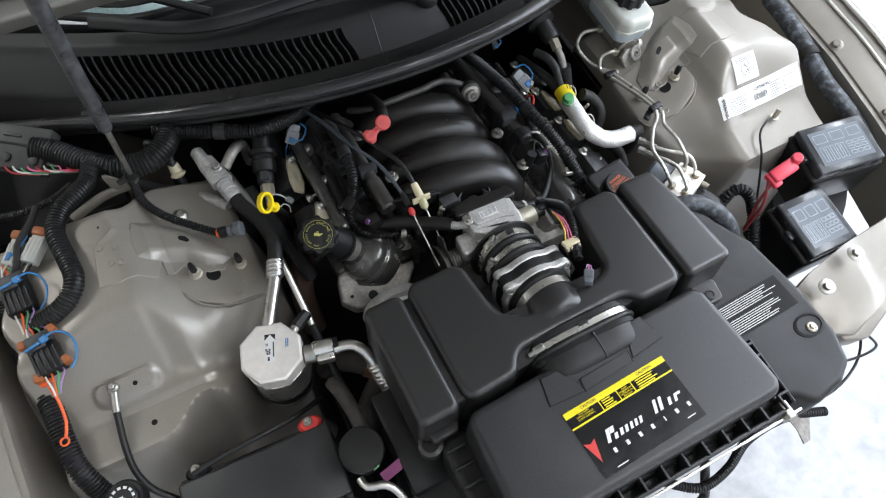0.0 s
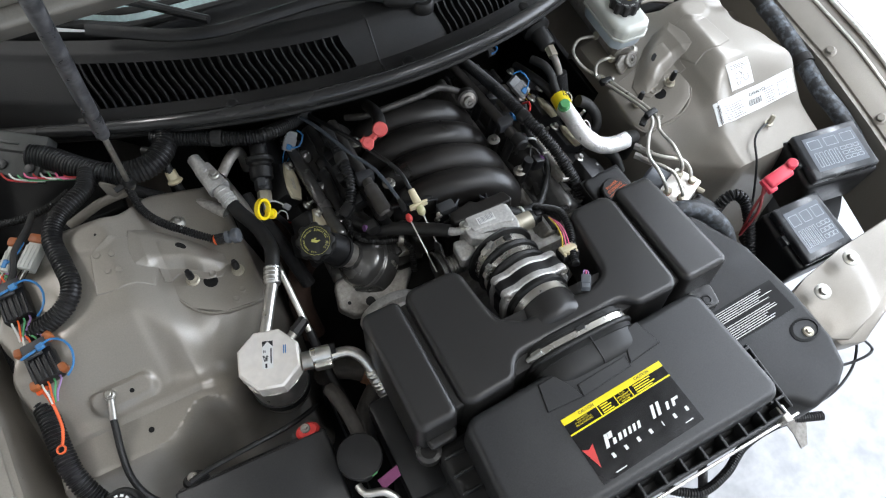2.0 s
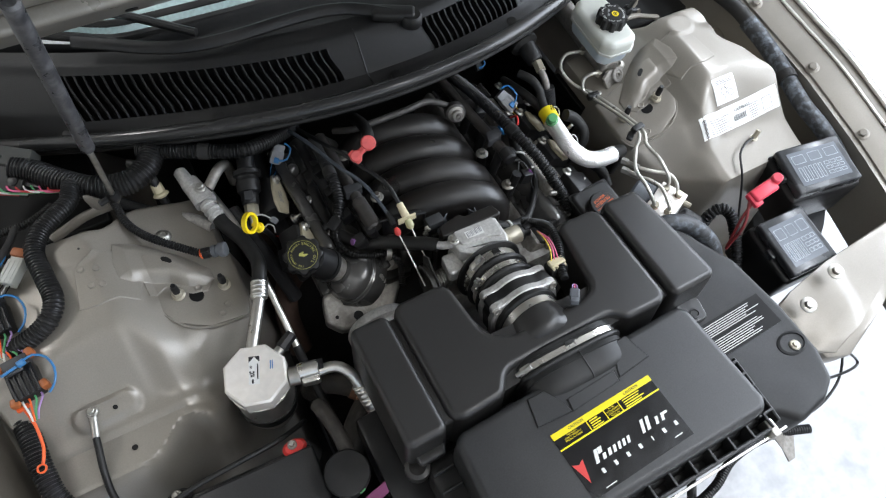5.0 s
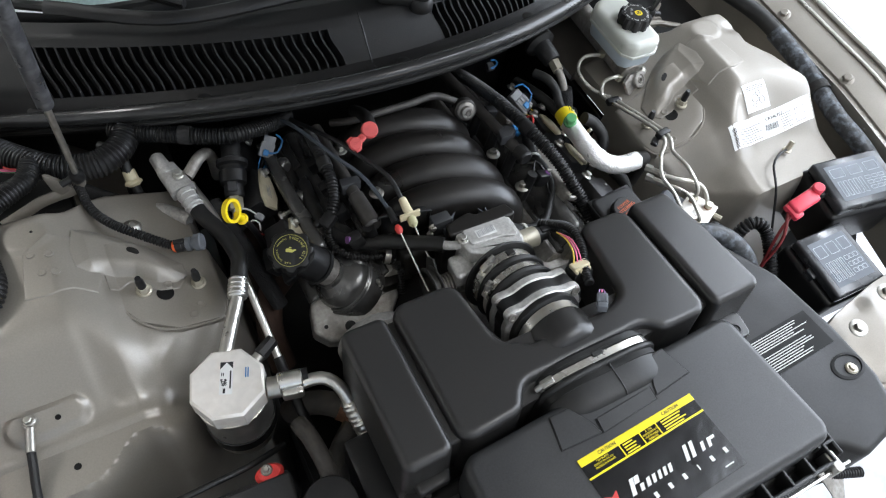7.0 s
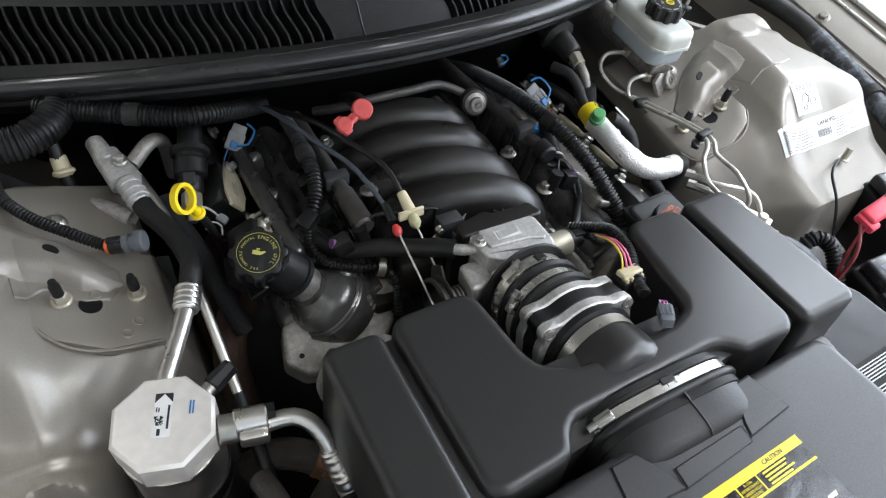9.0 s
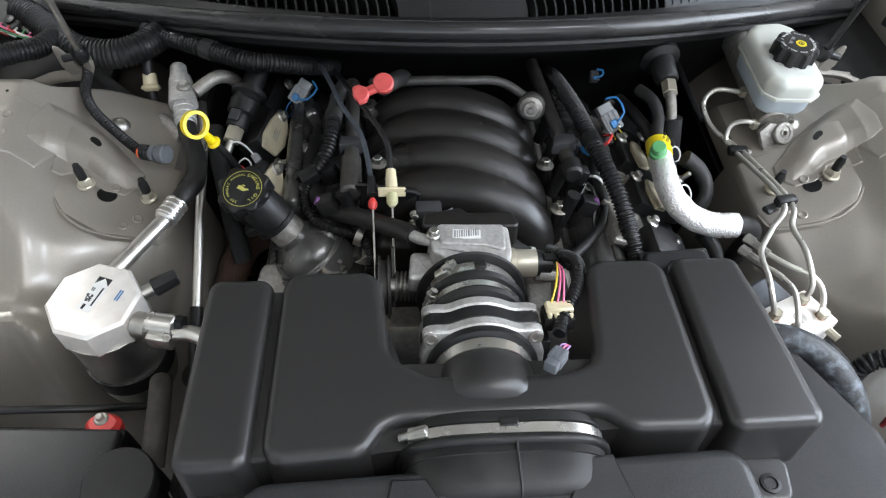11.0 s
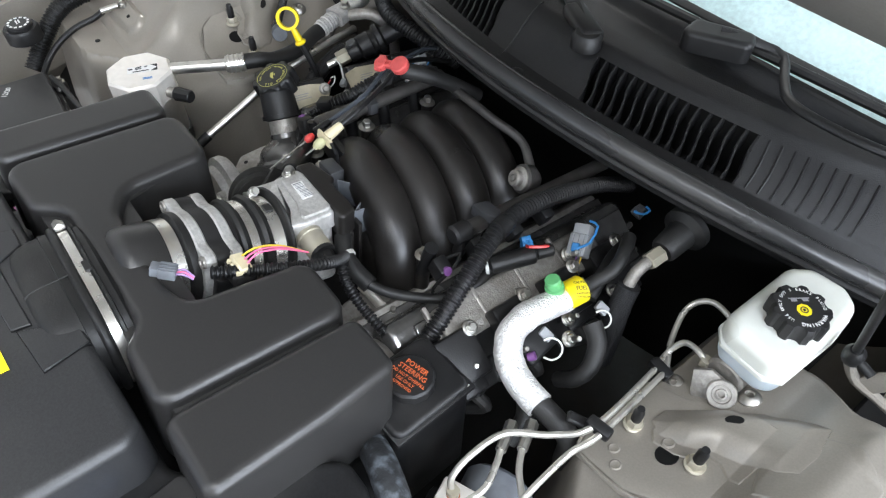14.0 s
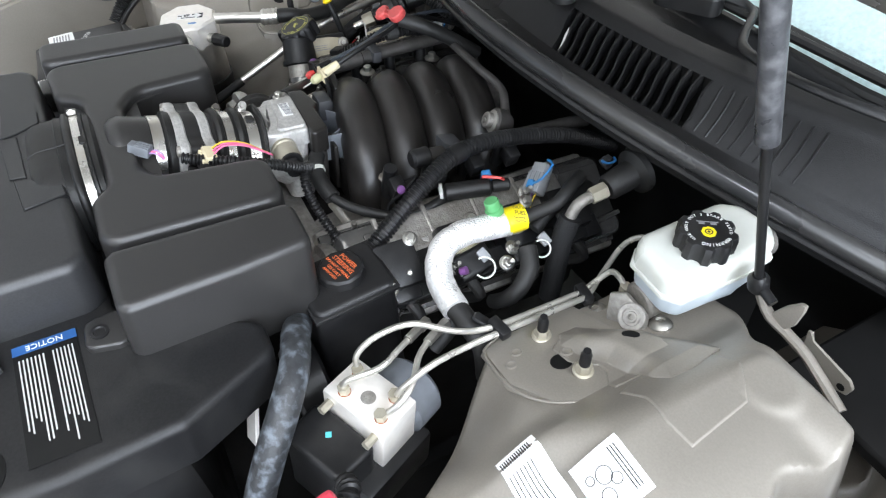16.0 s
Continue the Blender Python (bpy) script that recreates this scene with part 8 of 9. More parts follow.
# ---- passenger's side ----
def battery():
    t = thing("battery", (-0.49, -0.36, 0.62), "black car battery with white stickers and one red terminal", "battery")
    m = pose(-0.492, -0.352, -0.036, 0, 0, -3)
    bm = B()
    box(bm, (0, 0, 0.70), (0.225, 0.165, 0.17), (0, 0, 0), 0.006, 2, m=m)
    part("case", bm, M_BLACK, t)
    bm = B()
    box(bm, (0, 0.020, 0.792), (0.226, 0.11, 0.016), (0, 0, 0), 0.005, 3, m=m)
    part("cover", bm, M_LID, t)
    for k in range(6):
        bm = B()
        box(bm, (-0.09 + 0.036 * k, -0.048, 0.789), (0.03, 0.022, 0.008), (0, 0, 0), 0.002, 2, m=m)
        part("vent_cap", bm, M_BLACK, t)
    bm = B()
    box(bm, (0.055, -0.072, 0.7865), (0.10, 0.02, 0.0008), (0, 0, 0), m=m)
    w = part("sticker", bm, M_LABELBLACK, t, "black battery sticker with white print")
    bm = B()
    bars(bm, m @ pose(0.055, -0.072, 0.787), 0.094, 0.018, 4, 8, gap=0.45)
    part("print", bm, M_INKWHITE, w)
    bm = B()
    box(bm, (-0.088, -0.030, 0.8003), (0.045, 0.042, 0.0008), (0, 0, 4), m=m)
    w = part("paper_sticker", bm, M_WHITE, t, "white paper sticker on the battery cover")
    bm = B()
    bars(bm, m @ pose(-0.088, -0.030, 0.8008), 0.034, 0.030, 6, 11, gap=0.5)
    part("print", bm, M_INKGREY, w)
    text_mesh("date_word", "12/20", m @ pose(-0.085, 0.012, 0.8003, 0, 0, 150), 0.011, M_INKWHITE, t)
    for x, mt, lb in ((-0.083, M_BLACK, "black terminal cover"), (0.088, M_RED, "red terminal cover")):
        bm = B()
        lathe(bm, m @ pose(x, 0.084, 0.776), [(0.016, 0), (0.016, 0.010), (0.012, 0.015)], 20, 1.15, 0.8)
        k = part("terminal_cover", bm, mt, t, lb)
        bm = B()
        hexbolt(bm, m @ pose(x - 0.002, 0.088, 0.790), 0.0042, 0.006, 0.0075)
        part("terminal_bolt", bm, M_STEEL, k)
    hose("battery_cable", [(-0.575, -0.268, 0.765), (-0.54, -0.262, 0.765), (-0.48, -0.258, 0.76), (-0.42, -0.25, 0.74), (-0.37, -0.23, 0.70)], 0.0042, M_BLACK, "black battery cable along the wheelhouse", "cable")
    # radiator neck, cap and hoses beside the battery
    c = thing("radiator_neck", (-0.347, -0.352, 0.70), "radiator filler neck under a round flat black cap", "radiator neck")
    bm = B()
    lathe(bm, pose(-0.347, -0.352, 0.79), [(0.030, 0), (0.0325, 0.003), (0.0325, 0.016), (0.031, 0.018)], 36)
    part("cap", bm, M_BLACK, c)
    bm = B()
    rod(bm, (-0.347, -0.352, 0.70), (-0.347, -0.352, 0.792), 0.022, seg=20)
    part("neck", bm, M_BLACK, c)
    bm = B()
    box(bm, (-0.338, -0.383, 0.803), (0.010, 0.003, 0.006), (0, 0, 15), 0.0008, 1)
    part("green_mark", bm, M_GREEN, c, "small green mark")
    hose("cooler_hose", [(-0.345, -0.232, 0.765), (-0.338, -0.262, 0.775), (-0.334, -0.300, 0.775), (-0.335, -0.325, 0.765)], 0.0115, M_HOSEDUST, "short dusty rubber hose", "hose", "engine hoses")
    for pts, rr, cl in (([(-0.345, -0.175, 0.66), (-0.315, -0.188, 0.695), (-0.292, -0.205, 0.705), (-0.270, -0.222, 0.70), (-0.245, -0.235, 0.69)], 0.0175, ((-0.282, -0.213, 0.704), (-0.272, -0.221, 0.701))), ([(-0.330, -0.315, 0.66), (-0.315, -0.290, 0.695), (-0.292, -0.266, 0.705), (-0.266, -0.248, 0.705), (-0.242, -0.240, 0.70)], 0.0195, ((-0.276, -0.2545, 0.7055), (-0.266, -0.248, 0.705)))):
        h = thing("coolant_hose", pts[2], "muddy bent coolant hose with a rusty copper clamp", "hose", "coolant hoses")
        bm = B()
        tube(bm, pts, rr, 18)
        part("hose", bm, M_HOSEDUST, h)
        bm = B()
        tube(bm, cl, rr + 0.0022, 20, 0.004)
        k = part("clamp", bm, M_COPPER, h, "rusty copper-coloured clamp")
        bm = B()
        q = Vector(cl[0]).lerp(Vector(cl[1]), 0.5) + Vector((0.006, -0.004, rr + 0.003))
        box(bm, tuple(q), (0.010, 0.013, 0.006), (0, 20, 40), 0.0015, 2)
        part("clamp_ear", bm, M_COPPER, k)
    for y0 in (0.10, 0.0):
        bm = B()
        tube(bm, [(-0.275, y0 + 0.03, 0.69), (-0.305, y0 + 0.01, 0.68), (-0.325, y0 - 0.03, 0.65), (-0.325, y0 - 0.08, 0.60)], 0.021, 16)
        solo("exhaust_runner", bm, M_RUST, "rusty exhaust runner below the coils", "exhaust pipe", "exhaust runners")
    hose("cooler_pipe", [(-0.365, -0.385, 0.785), (-0.36, -0.40, 0.79), (-0.335, -0.41, 0.79), (-0.322, -0.43, 0.78), (-0.32, -0.46, 0.77)], 0.0058, M_ALU, "bent bright aluminium cooler pipe", "pipe")
    bm = B()
    box(bm, (-0.318, -0.392, 0.765), (0.036, 0.016, 0.003), (10, 0, 12), 0.0008, 1)
    solo("purple_tag", bm, M_PURPLETAG, "small purple paper tag", "tag")
    bm = B()
    box(bm, (-0.275, -0.36, 0.72), (0.06, 0.16, 0.10), (0, 0, 0), 0.008, 2)
    solo("duct_side_box", bm, M_BLACK, "black plastic box beside the radiator", "plastic box")
    bm = B()
    lathe(bm, pose(-0.656, -0.270, 0.79), [(0.021, 0), (0.027, 0.004), (0.027, 0.022), (0.0245, 0.026), (0.020, 0.026), (0.0195, 0.031), (0.018, 0.0325)], 26)
    w = solo("washer_cap", bm, M_BLACK, "round black filler cap with white lettering", "cap")
    bm = B()
    for _k in range(12):
        box(bm, (0, 0.0148, 0), (0.0045, 0.0035, 0.0005), m=pose(-0.656, -0.270, 0.8227, 0, 0, 30 * _k))
    bars(bm, pose(-0.656, -0.270, 0.8227), 0.018, 0.008, 2, 3, gap=0.4)
    tg = part("cap_marks", bm, M_INKWHITE, w)


battery()


def connector(name, m, size, material, label, clip=None, lead=None):
    t = thing(name, m.translation, label, "connector", "wiring connectors")
    sx, sy, sz = size
    bm = B()
    box(bm, (0, 0, 0), (sx, sy * 0.55, sz), (0, 0, 0), min(size) * 0.12, 2, m=m)
    box(bm, (0, sy * 0.38, 0), (sx * 0.86, sy * 0.30, sz * 0.86), (0, 0, 0), min(size) * 0.1, 2, m=m)
    for k in (-1, 0, 1):
        box(bm, (k * sx * 0.28, 0, sz * 0.5), (sx * 0.08, sy * 0.5, sz * 0.12), m=m)
    part("housing", bm, material, t)
    if clip:
        bm = B()
        box(bm, (0, -sy * 0.1, sz * 0.56), (sx * 0.4, sy * 0.22, sz * 0.22), (0, 0, 0), 0.001, 1, m=m)
        tube(bm, [m @ Vector(p) for p in ((sx * 0.15, -sy * 0.1, sz * 0.6), (sx * 0.75, sy * 0.05, sz * 0.8), (sx * 0.85, sy * 0.5, sz * 0.5), (sx * 0.3, sy * 0.62, sz * 0.3))], 0.0016, 6)
        part("lock_strap", bm, clip, t, "lock clip with its strap")
    if lead:
        for k in range(3):
            bm = B()
            x = (k - 1) * sx * 0.22
            tube(bm, [m @ Vector((x, -sy * 0.25, 0)), m @ Vector((x * 1.1, -sy * 0.5, 0.002)), m @ Vector((x * 0.6, -sy * 0.8, -0.004))], 0.0009, 6)
            part("wire", bm, lead[k % len(lead)], t)
    return t


def relay_block(x, y, turn, locks):
    """A ribbed black multi-pin connector lying on the inner fender."""
    m = pose(x, y, apron_z(-x, y, -1) + 0.012, 0, 0, turn)
    t = thing("relay_block", m.translation, "ribbed black connector with brown corner locks and blue strap" if locks else "ribbed black connector with a blue lock strap", "connector", "ribbed connectors")
    bm = B()
    box(bm, (0, -0.008, 0), (0.038, 0.046, 0.020), (0, 0, 0), 0.003, 2, m=m)
    for k in range(5):
        box(bm, (-0.015 + 0.0075 * k, -0.013, 0.0105), (0.0035, 0.036, 0.004), (0, 0, 0), 0.0008, 1, m=m)
    part("housing", bm, M_BLACK, t)
    bm = B()
    box(bm, (0, 0.022, 0.002), (0.034, 0.018, 0.022), (0, 0, 0), 0.003, 2, m=m)
    box(bm, (-0.003, 0.010, 0.013), (0.022, 0.008, 0.006), (0, 0, 0), 0.0015, 1, m=m)
    part("cap", bm, M_CLIP, t, "dark grey cap of the connector")
    for u, v in ((-0.021, 0.026), (0.020, 0.030), (0.021, -0.024), (-0.019, -0.030)) if locks else ():
        bm = B()
        box(bm, (u, v, 0.004), (0.012, 0.013, 0.016), (0, 0, 14 if u > 0 else -14), 0.004, 2, m=m)
        part("lock_tab", bm, M_BROWN, t, "rust-brown lock tab")
    bm = B()
    box(bm, (0.009, 0.014, 0.0175), (0.011, 0.010, 0.005), (0, 0, 10), 0.0015, 1, m=m)
    box(bm, (-0.008, 0.011, 0.0175), (0.022, 0.004, 0.003), (0, 0, 8), 0.001, 1, m=m)
    tube(bm, [m @ Vector(q) for q in ((0.013, 0.016, 0.018), (0.026, 0.016, 0.019), (0.038, 0.006, 0.015), (0.041, -0.012, 0.011), (0.034, -0.030, 0.008), (0.022, -0.038, 0.004))], 0.0016, 8)
    part("lock_strap", bm, M_BLUE, t, "bright blue lock clip with its looped strap")
    for k in range(4):
        for v, w in ((0.030, 1), (-0.030, -1)):
            bm = B()
            u = -0.012 + 0.008 * k
            tube(bm, [m @ Vector(q) for q in ((u, v, 0.002), (u + 0.001, v + 0.008 * w, 0.004), (u * 0.5 - 0.004, v + 0.020 * w, 0.001), (u * 0.3 - 0.008, v + 0.030 * w, -0.005))], 0.0014, 6)
            part("wire", bm, (M_WIREW, M_ORANGE, M_WIREG, M_WIREV)[k], t)


def passenger_side():
    # hood strut brackets on both towers
    for s in (-1, 1):
        t = thing("strut_bracket", (s * 0.53, 0.175, 0.82), "bent pewter hood strut bracket", "bracket", "strut brackets")
        mm = Matrix.Diagonal((s, 1, 1, 1))
        bm = B()
        tube(bm, [mm @ Vector(p) for p in ((0.494, 0.184, 0.868), (0.498, 0.190, 0.850), (0.511, 0.195, 0.832), (0.532, 0.197, 0.828), (0.556, 0.197, 0.824), (0.572, 0.196, 0.818), (0.590, 0.194, 0.812), (0.612, 0.190, 0.806))], 0.0055, 10, flat=1.5)
        prism(bm, mm @ pose(0, 0.197, 0, 90, 0, 0), [(0.509, 0.826), (0.513, 0.842), (0.520, 0.858), (0.531, 0.874), (0.537, 0.876), (0.538, 0.868), (0.536, 0.845), (0.527, 0.828)], 0.0045, 0.0015, 2)
        part("arm", bm, M_PAINT, t)
    t = thing("strut_tab", (0.57, 0.225, 0.79), "flat pewter tab with a hole behind the driver's strut tower", "bracket")
    bm = B()
    prism(bm, pose(0, 0.227, 0, 90, 0, 0), [(0.537, 0.820), (0.542, 0.821), (0.546, 0.812), (0.593, 0.806), (0.600, 0.799), (0.598, 0.786), (0.588, 0.782), (0.540, 0.797)], 0.003, 0.001, 1)
    part("plate", bm, M_PAINT, t)
    bm = B()
    rod(bm, (0.590, 0.2235, 0.791), (0.590, 0.2245, 0.791), 0.0042, seg=14)
    part("hole", bm, M_BLACKSHADE, t)
    L = [M_WIREW, M_WIRER, M_WIREG]
    for x, y, turn, size, clip, lead, label in ((-0.659, 0.112, -37, (0.022, 0.070, 0.019), None, [M_BLACK, M_WIREW], "off-white connector with a brown end cap on the inner fender"), (-0.688, 0.120, -32, (0.016, 0.060, 0.017), M_BLUE, L, "narrow off-white connector with blue clip on the inner fender")):
        m = pose(x, y, apron_z(-x, y, -1) + 0.012, 0, 0, turn)
        t = connector("relay_connector", m, size, M_WHITEPL, label, clip, lead)
        bm = B()
        box(bm, (0, 0.030, 0.003), (size[0] + 0.001, 0.014, 0.020), (0, 0, 0), 0.004, 2, m=m)
        part("end_cap", bm, M_BROWN, t, "rust-brown end cap")
    relay_block(-0.695, 0.054, 3, False)
    relay_block(-0.682, -0.050, 7, True)
    bm = B()
    tube(bm, [(-0.692, -0.091, 0.862), (-0.688, -0.112, 0.852), (-0.690, -0.142, 0.838), (-0.698, -0.161, 0.832)], 0.0022, 8)
    box(bm, (-0.692, -0.089, 0.864), (0.016, 0.006, 0.006), (0, 0, 10), 0.001, 1)
    ring(bm, pose(-0.700, -0.166, 0.831), 0.0045, 0.002, 0.003, 14)
    solo("orange_strap", bm, M_ORANGE, "thin orange plastic strap on the loom", "strap")
    hose("split_loom", [(-0.550, 0.235, 0.862), (-0.560, 0.200, 0.870), (-0.579, 0.179, 0.878), (-0.606, 0.156, 0.882), (-0.621, 0.122, 0.884), (-0.617, 0.073, 0.884), (-0.615, 0.038, 0.883), (-0.630, 0.013, 0.878), (-0.662, 0.002, 0.868), (-0.692, 0.004, 0.855)], 0.0128, M_LOOM, "black corrugated loom along the passenger's fender", "wiring loom", "split looms", rib=0.0013, pitch=0.005, seg=14)
    hose("split_loom", [(-0.745, 0.13, 0.80), (-0.741, 0.09, 0.80), (-0.737, 0.035, 0.803), (-0.724, -0.034, 0.812), (-0.711, -0.106, 0.815), (-0.708, -0.157, 0.810), (-0.703, -0.20, 0.80), (-0.69, -0.24, 0.77), (-0.67, -0.28, 0.73)], 0.0138, M_LOOM, "thick black corrugated loom down the passenger's fender", "wiring loom", "split looms", rib=0.0013, pitch=0.005, seg=14)
    hose("fender_cable", [(-0.72, 0.22, 0.84), (-0.67, 0.20, 0.852), (-0.62, 0.20, 0.856), (-0.585, 0.215, 0.856)], 0.0055, M_LOOM, "thin black cable across the passenger's tower", "cable", rib=0.0008, pitch=0.004)
    hose("taped_harness", [(-0.640, 0.185, 0.872), (-0.650, 0.160, 0.878), (-0.674, 0.125, 0.882), (-0.684, 0.098, 0.876), (-0.706, 0.075, 0.862)], 0.005, M_TAPE, "tape-wrapped black harness between the connectors", "wire harness", "harnesses")
    # ground strap
    g = thing("ground_cable", (-0.62, -0.118, 0.80), "black ground cable bolted to the wheelhouse", "cable")
    p = Vector(on_apron(-1, 0.628, -0.114).translation)
    bm = B()
    lathe(bm, Matrix.Translation(p), [(0.0085, -0.001), (0.0085, 0.003), (0.006, 0.004)], 18)
    hexbolt(bm, Matrix.Translation(p) @ pose(0, 0, 0.003), 0.0052, 0.005, 0.0075)
    part("lug_bolt", bm, M_STEEL, g)
    bm = B()
    rod(bm, p + Vector((-0.001, -0.008, 0.002)), p + Vector((-0.006, -0.036, -0.001)), 0.0052, seg=12)
    part("lug", bm, M_STEEL, g)
    bm = B()
    tube(bm, [p + Vector((-0.005, -0.030, 0.0)), (-0.637, -0.163, 0.802), (-0.641, -0.195, 0.794), (-0.643, -0.228, 0.777), (-0.634, -0.258, 0.757), (-0.61, -0.285, 0.735)], 0.005, 10)
    part("cable", bm, M_BLACK, g)
    for a, y, r in ((0.600, -0.118, 0.0034), (0.597, -0.178, 0.0042), (0.566, 0.110, 0.0018)):
        bm = B()
        lathe(bm, on_apron(-1, a, y), [(r, -0.002), (r, 0.0008)], 16)
        part("panel_hole", bm, M_BLACKSHADE, car, "dark round panel hole")
    # control module under the cowl corner
    e = thing("control_module", (-0.66, 0.30, 0.84), "grey aluminium control module with wiring plugs", "control module")
    bm = B()
    box(bm, (-0.652, 0.330, 0.845), (0.12, 0.075, 0.03), (14, 0, -35), 0.004, 2)
    part("case", bm, M_MODULE, e)
    bm = B()
    box(bm, (0, 0.004, 0.0148), (0.118, 0.004, 0.0016), m=pose(-0.652, 0.330, 0.845, 14, 0, -35))
    part("joint", bm, M_BLACKSHADE, e, "dark joint between the module's two halves")
    for k in range(3):
        bm = B()
        lathe(bm, pose(-0.652, 0.330, 0.845, 14, 0, -35) @ pose(-0.045 + 0.045 * k, -0.02, 0.015), [(0.008, -0.001), (0.008, 0.003), (0.004, 0.004)], 16)
        part("grommet", bm, M_BLACK, e)
        bm = B()
        box(bm, (-0.045 + 0.045 * k, 0.018, 0.016), (0.03, 0.004, 0.004), (0, 0, 0), 0.001, 1, m=pose(-0.652, 0.330, 0.845, 14, 0, -35))
        part("fin", bm, M_MODULE, e)
    bm = B()
    box(bm, (-0.630, 0.297, 0.842), (0.10, 0.02, 0.016), (14, 0, -35), 0.002, 1)
    part("plug", bm, M_BLACK, e)
    rnd = random.Random(4)
    for k in range(9):
        bm = B()
        x = -0.68 + 0.011 * k
        tube(bm, [(x + 0.005, 0.312 - 0.006 * k, 0.846), (x + 0.015, 0.280 - 0.005 * k, 0.852 + 0.006 * rnd.random()), (x + 0.05 + 0.02 * rnd.random(), 0.262 - 0.004 * k, 0.846)], 0.0016, 6)
        part("wire", bm, (M_WIRER, M_WIREW, M_WIREG, M_WIREP)[k % 4], e)
    # pressure switch by the strut tower
    w = thing("pressure_switch", (-0.39, 0.05, 0.815), "black pressure switch plug with orange ring and grey end", "sensor")
    f = frame_to((-0.412, 0.0565, 0.819), (-0.370, 0.042, 0.829)) @ Matrix.Scale(0.85, 4)
    for nm, mt, pr in (("ring", M_ORANGE, [(0.0075, -0.002), (0.0098, 0.0), (0.0098, 0.004), (0.0085, 0.005)]), ("plug", M_BLACK, [(0.0090, 0.003), (0.0108, 0.004), (0.0108, 0.014), (0.0098, 0.015), (0.0098, 0.022)]), ("sensor", M_PLUG, [(0.0100, 0.021), (0.0118, 0.022), (0.0118, 0.029), (0.0095, 0.030), (0.0095, 0.035), (0.0142, 0.036), (0.0142, 0.046), (0.0125, 0.048)])):
        bm = B()
        lathe(bm, f, pr, 20)
        part(nm, bm, mt, w)
    bm = B()
    box(bm, (0.0, 0.0115, 0.012), (0.009, 0.004, 0.018), (0, 0, 0), 0.001, 1, m=f)
    box(bm, (0.0, -0.0115, 0.012), (0.007, 0.004, 0.022), (0, 0, 0), 0.001, 1, m=f)
    part("latch", bm, M_BLACK, w)


passenger_side()

connector("coil_plug", pose(-0.232, 0.205, 0.785, 40, 20, -30), (0.022, 0.045, 0.018), M_GREYPL, "grey connector with blue clip behind the valve cover", M_BLUE, [M_BLUE, M_BLACK])
connector("coil_plug", pose(0.205, 0.125, 0.802, 35, -20, 20), (0.024, 0.05, 0.02), M_GREYPL, "grey connector with blue clip over the driver's valve cover", M_BLUE, [M_WIREY, M_PURPLE])
connector("small_plug", pose(0.205, 0.235, 0.79, 30, 0, 0), (0.014, 0.02, 0.012), M_CLIP, "small dark connector with a blue clip by the bulkhead", M_BLUE)
connector("small_plug", pose(0.165, 0.075, 0.80, 30, 0, 70), (0.014, 0.022, 0.012), M_BLUE, "small blue connector with red wires by the fuel rail", None, [M_WIRER])
connector("sensor_plug", pose(0.045, -0.296, 0.913, 15, 10, 145), (0.014, 0.030, 0.012), M_PLUG, "grey sensor plug lying on the intake duct", None, [M_WIREV, M_WIREP])
_c = thing("meter_plug", (0.058, -0.235, 0.885), "cream toothed connector with pink and yellow wires", "connector", "wiring connectors")
bm = B()
box(bm, (0.060, -0.232, 0.892), (0.026, 0.014, 0.007), (-20, 0, 0), 0.0015, 1)
for _k in range(4):
    box(bm, (0.0503 + 0.0066 * _k, -0.239, 0.889), (0.0042, 0.009, 0.009), (-20, 0, 0), 0.001, 1)
part("housing", bm, M_CREAM, _c)
bm = B()
box(bm, (0.060, -0.236, 0.880), (0.03, 0.024, 0.016), (-20, 0, 0), 0.003, 2)
part("base", bm, M_BLACK, _c)
for _k, _m in enumerate((M_WIREY, M_WIREP, M_WIREP)):
    bm = B()
    tube(bm, [(0.053 + 0.006 * _k, -0.228, 0.893), (0.058 + 0.004 * _k, -0.215, 0.901), (0.064 + 0.003 * _k, -0.192, 0.895), (0.072, -0.165, 0.872)], 0.0011, 6)
    part("wire", bm, _m, _c)


# ---- clutter on the driver's head ----
def stud_bolt(p, d, label="zinc stud bolt on the coil bracket"):
    bm = B()
    hexbolt(bm, frame_to(p, Vector(p) + Vector(d)), 0.0062, 0.006, 0.0095, stud=0.016)
    solo("stud_bolt", bm, M_STEEL, label, "bolt", "coil bracket bolts")


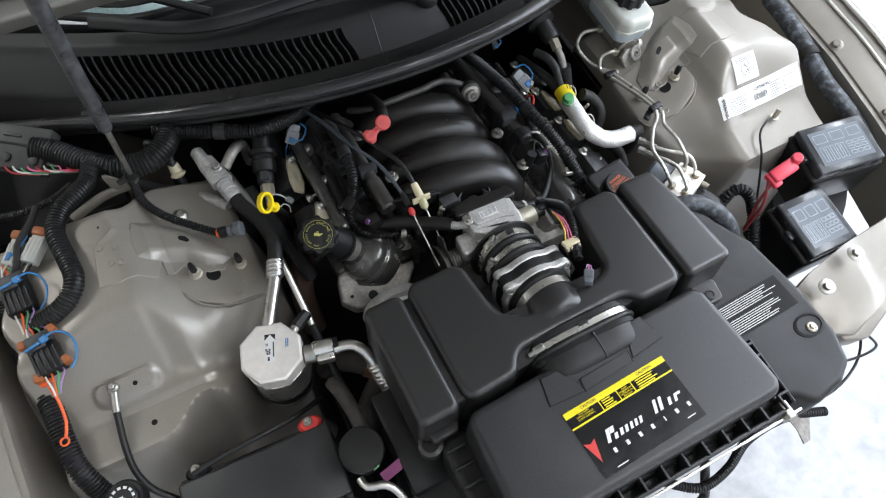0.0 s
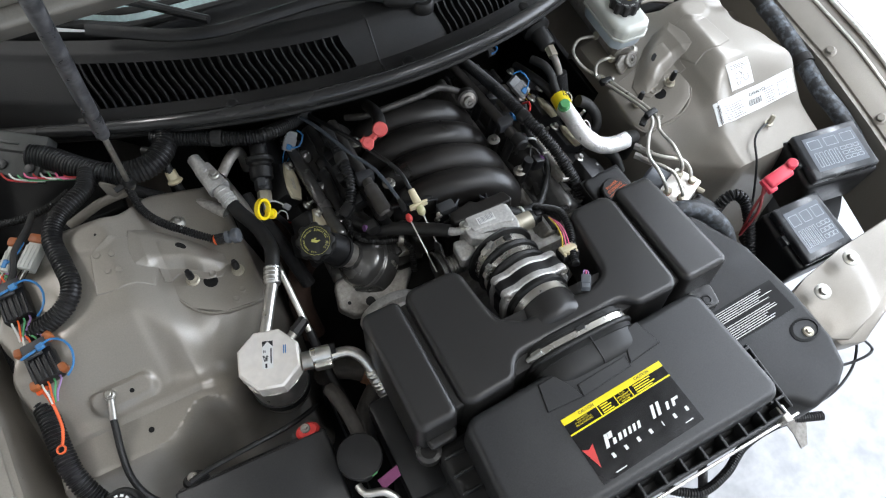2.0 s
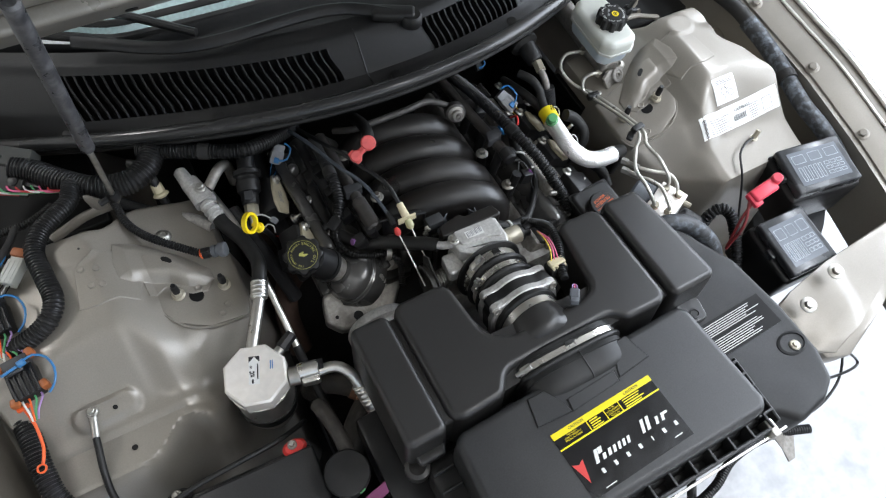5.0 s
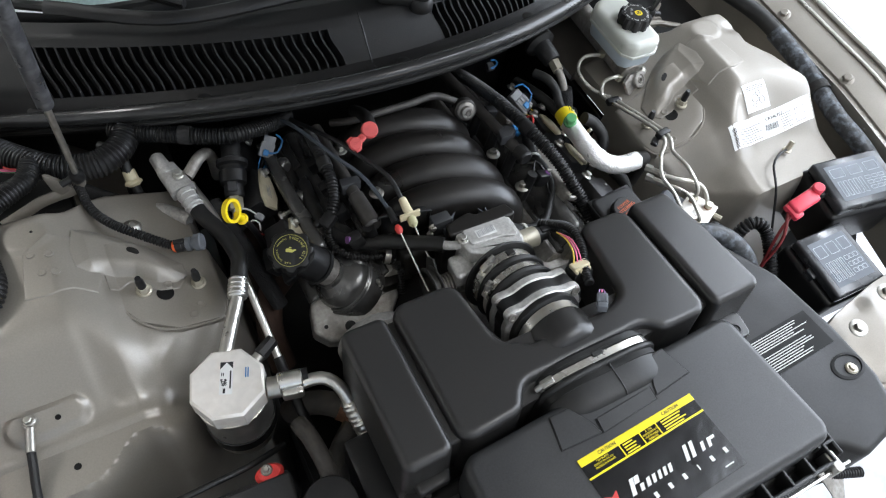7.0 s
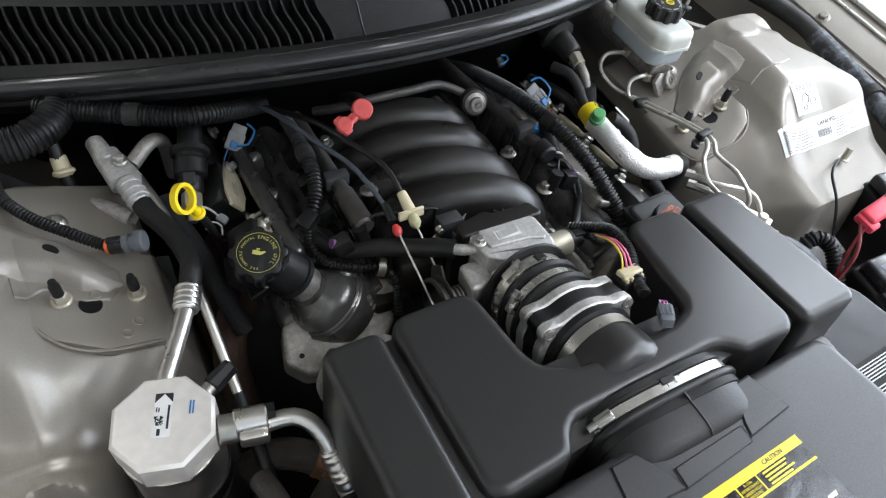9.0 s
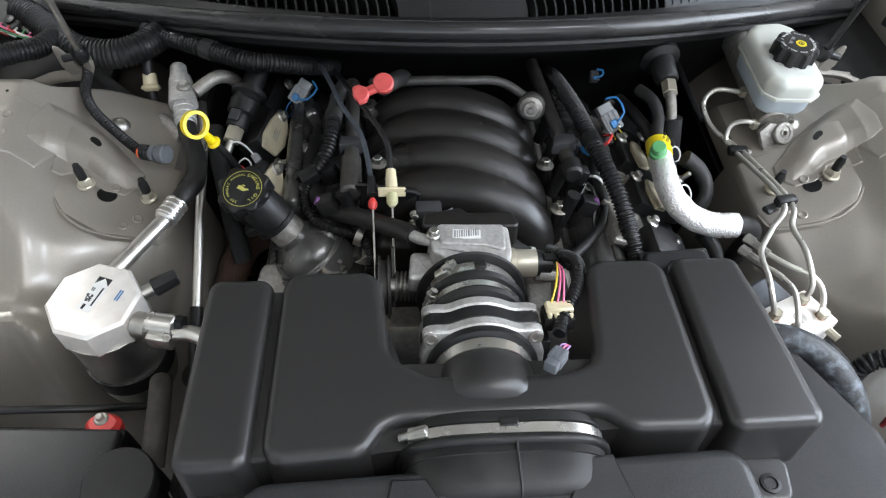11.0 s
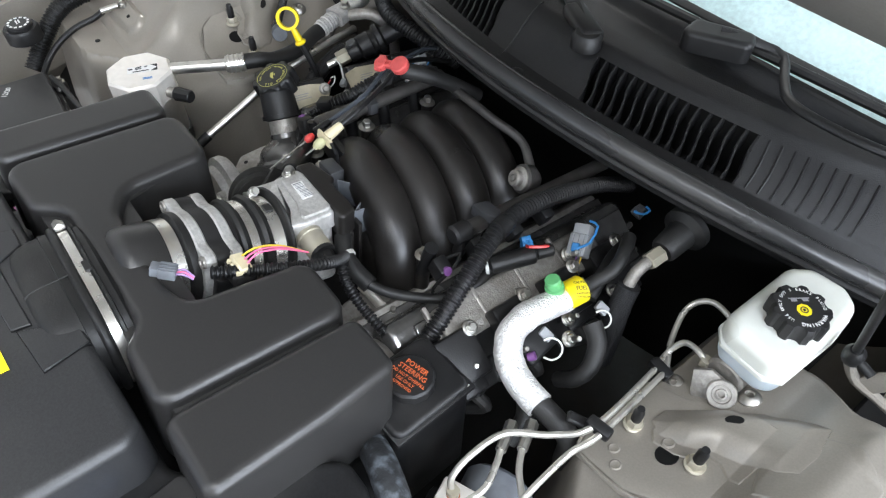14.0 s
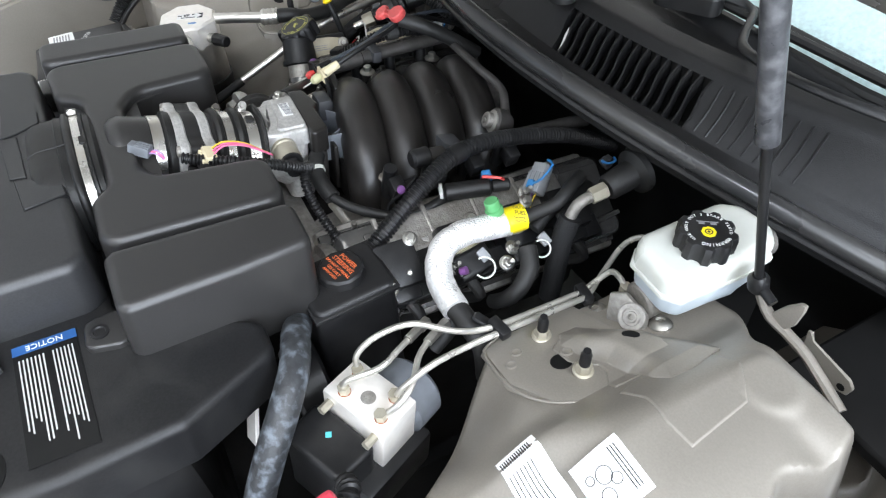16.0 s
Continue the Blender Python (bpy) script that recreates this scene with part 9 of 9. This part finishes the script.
def driver_head():
    for p in ((0.238, -0.076, 0.772), (0.282, 0.035, 0.775), (0.214, -0.020, 0.776), (0.198, 0.030, 0.776), (0.200, 0.112, 0.79)):
        stud_bolt(p, (0.6, -0.05, 0.8))
    b = thing("coil_mount", (0.235, -0.06, 0.74), "black stamped coil mount with a bright cast edge", "bracket")
    bm = B()
    pillow(bm, pose(0.236, -0.062, 0.752, 0, 28, 8), [(-0.03, -0.045), (0.015, -0.045), (0.026, -0.025), (0.022, 0.0), (0.034, 0.015), (0.028, 0.06), (-0.02, 0.065), (-0.032, 0.02)], 0.018, 0.004, 0.008)
    part("plate", bm, M_BLACK, b)
    bm = B()
    tube(bm, [(0.203, -0.030, 0.776), (0.198, -0.050, 0.775), (0.199, -0.072, 0.766), (0.208, -0.090, 0.752), (0.226, -0.100, 0.740), (0.250, -0.104, 0.728)], 0.013, 14, flat=0.7)
    lathe(bm, pose(0.212, -0.072, 0.752, 20, 30, 0), [(0.026, -0.02), (0.026, 0.002), (0.022, 0.006), (0.014, 0.008)], 24)
    part("cast_edge", bm, M_CAST, b, "bright cast edge")
    for p, q, c in (((0.283, 0.004, 0.785), 0.0125, (0.266, 0.012, 0.786)), ((0.290, 0.078, 0.785), 0.0105, (0.280, 0.088, 0.787))):
        p = Vector(p)
        t = thing("wire_clip", p, "small white wire loop and clip on a coil plug", "wire clip", "wire clips")
        bm = B()
        f = frame_to(p, p + Vector((0.5, -0.5, 0.7)))
        tube(bm, [f @ Vector((q * math.cos(a), q * math.sin(a), 0)) for a in (-2.2, -1.4, -0.6, 0.2, 1.0, 1.8, 2.4)], 0.0012, 6)
        part("loop", bm, M_WIREW, t)
        bm = B()
        box(bm, c, (0.016, 0.012, 0.008), (20, 30, 20), 0.002, 2)
        part("clip", bm, M_GREYPL, t)
    bm = B()
    box(bm, (0.262, -0.002, 0.774), (0.032, 0.05, 0.026), (0, 30, 8), 0.005, 3)
    box(bm, (0.276, -0.02, 0.782), (0.008, 0.016, 0.012), (0, 30, 8), 0.002, 2)
    solo("coil_connector", bm, M_BLACK, "black connector block under the foil sleeve", "connector", "wiring connectors")
    bm = B()
    rod(bm, (0.276, -0.024, 0.786), (0.280, -0.018, 0.790), 0.005, seg=12)
    solo("connector_lock", bm, M_PURPLE, "violet lock on the coil connector", "lock tab")
    for pts in ([(0.292, 0.055, 0.80), (0.310, 0.048, 0.79), (0.322, 0.028, 0.775), (0.318, 0.012, 0.76), (0.30, 0.006, 0.74)], [(0.30, -0.045, 0.765), (0.315, -0.06, 0.75), (0.32, -0.085, 0.73)]):
        hose("plug_boot", pts, 0.0115, M_RUBBER, "black rubber plug boot and lead", "plug boot", "plug boots", r_end=0.009)
    bm = B()
    rod(bm, (0.160, 0.016, 0.80), (0.182, 0.072, 0.803), 0.0115, seg=18, bevel=0.003)
    rod(bm, (0.182, 0.072, 0.803), (0.190, 0.094, 0.804), 0.008, seg=14, bevel=0.002)
    solo("vapour_valve", bm, M_RUBBER, "glossy black vapour valve beside the loom", "valve")
    bm = B()
    ring(bm, frame_to((0.158, 0.010, 0.80), (0.162, 0.02, 0.80)), 0.0115, 0.0016, 0.004, 22)
    solo("hose_band", bm, M_WHITEPL, "thin white band on a hose", "band", "hose bands")
    hose("breather_hose", [(0.036, -0.104, 0.822), (0.054, -0.115, 0.817), (0.076, -0.116, 0.810), (0.100, -0.111, 0.801)], 0.0105, M_RUBBER, "black rubber breather elbow with a white band", "hose", "engine hoses")
    bm = B()
    ring(bm, frame_to((0.056, -0.1155, 0.8165), (0.064, -0.116, 0.8140)), 0.0105, 0.0016, 0.005, 22)
    solo("hose_band", bm, M_WHITEPL, "thin white band on a hose", "band", "hose bands")
    hose("vapour_pipe", [(0.232, 0.188, 0.79), (0.240, 0.150, 0.80), (0.252, 0.115, 0.80), (0.262, 0.085, 0.79)], 0.0085, M_RUBBER, "black vapour hose behind the head", "hose", "engine hoses")
    bm = B()
    tube(bm, [(0.172, 0.066, 0.812), (0.182, 0.060, 0.824), (0.192, 0.078, 0.822), (0.186, 0.088, 0.81)], 0.002, 6)
    solo("red_clip", bm, M_RED, "red wire clip beside the fuel rail", "clip")
    bm = B()
    tube(bm, [(0.130, -0.03, 0.815), (0.142, -0.012, 0.826), (0.150, -0.03, 0.82), (0.147, -0.055, 0.80), (0.155, -0.06, 0.785)], 0.0022, 6)
    solo("injector_wire", bm, M_LOOM, "thin taped injector wire loop", "wire", "injector wires")


driver_head()
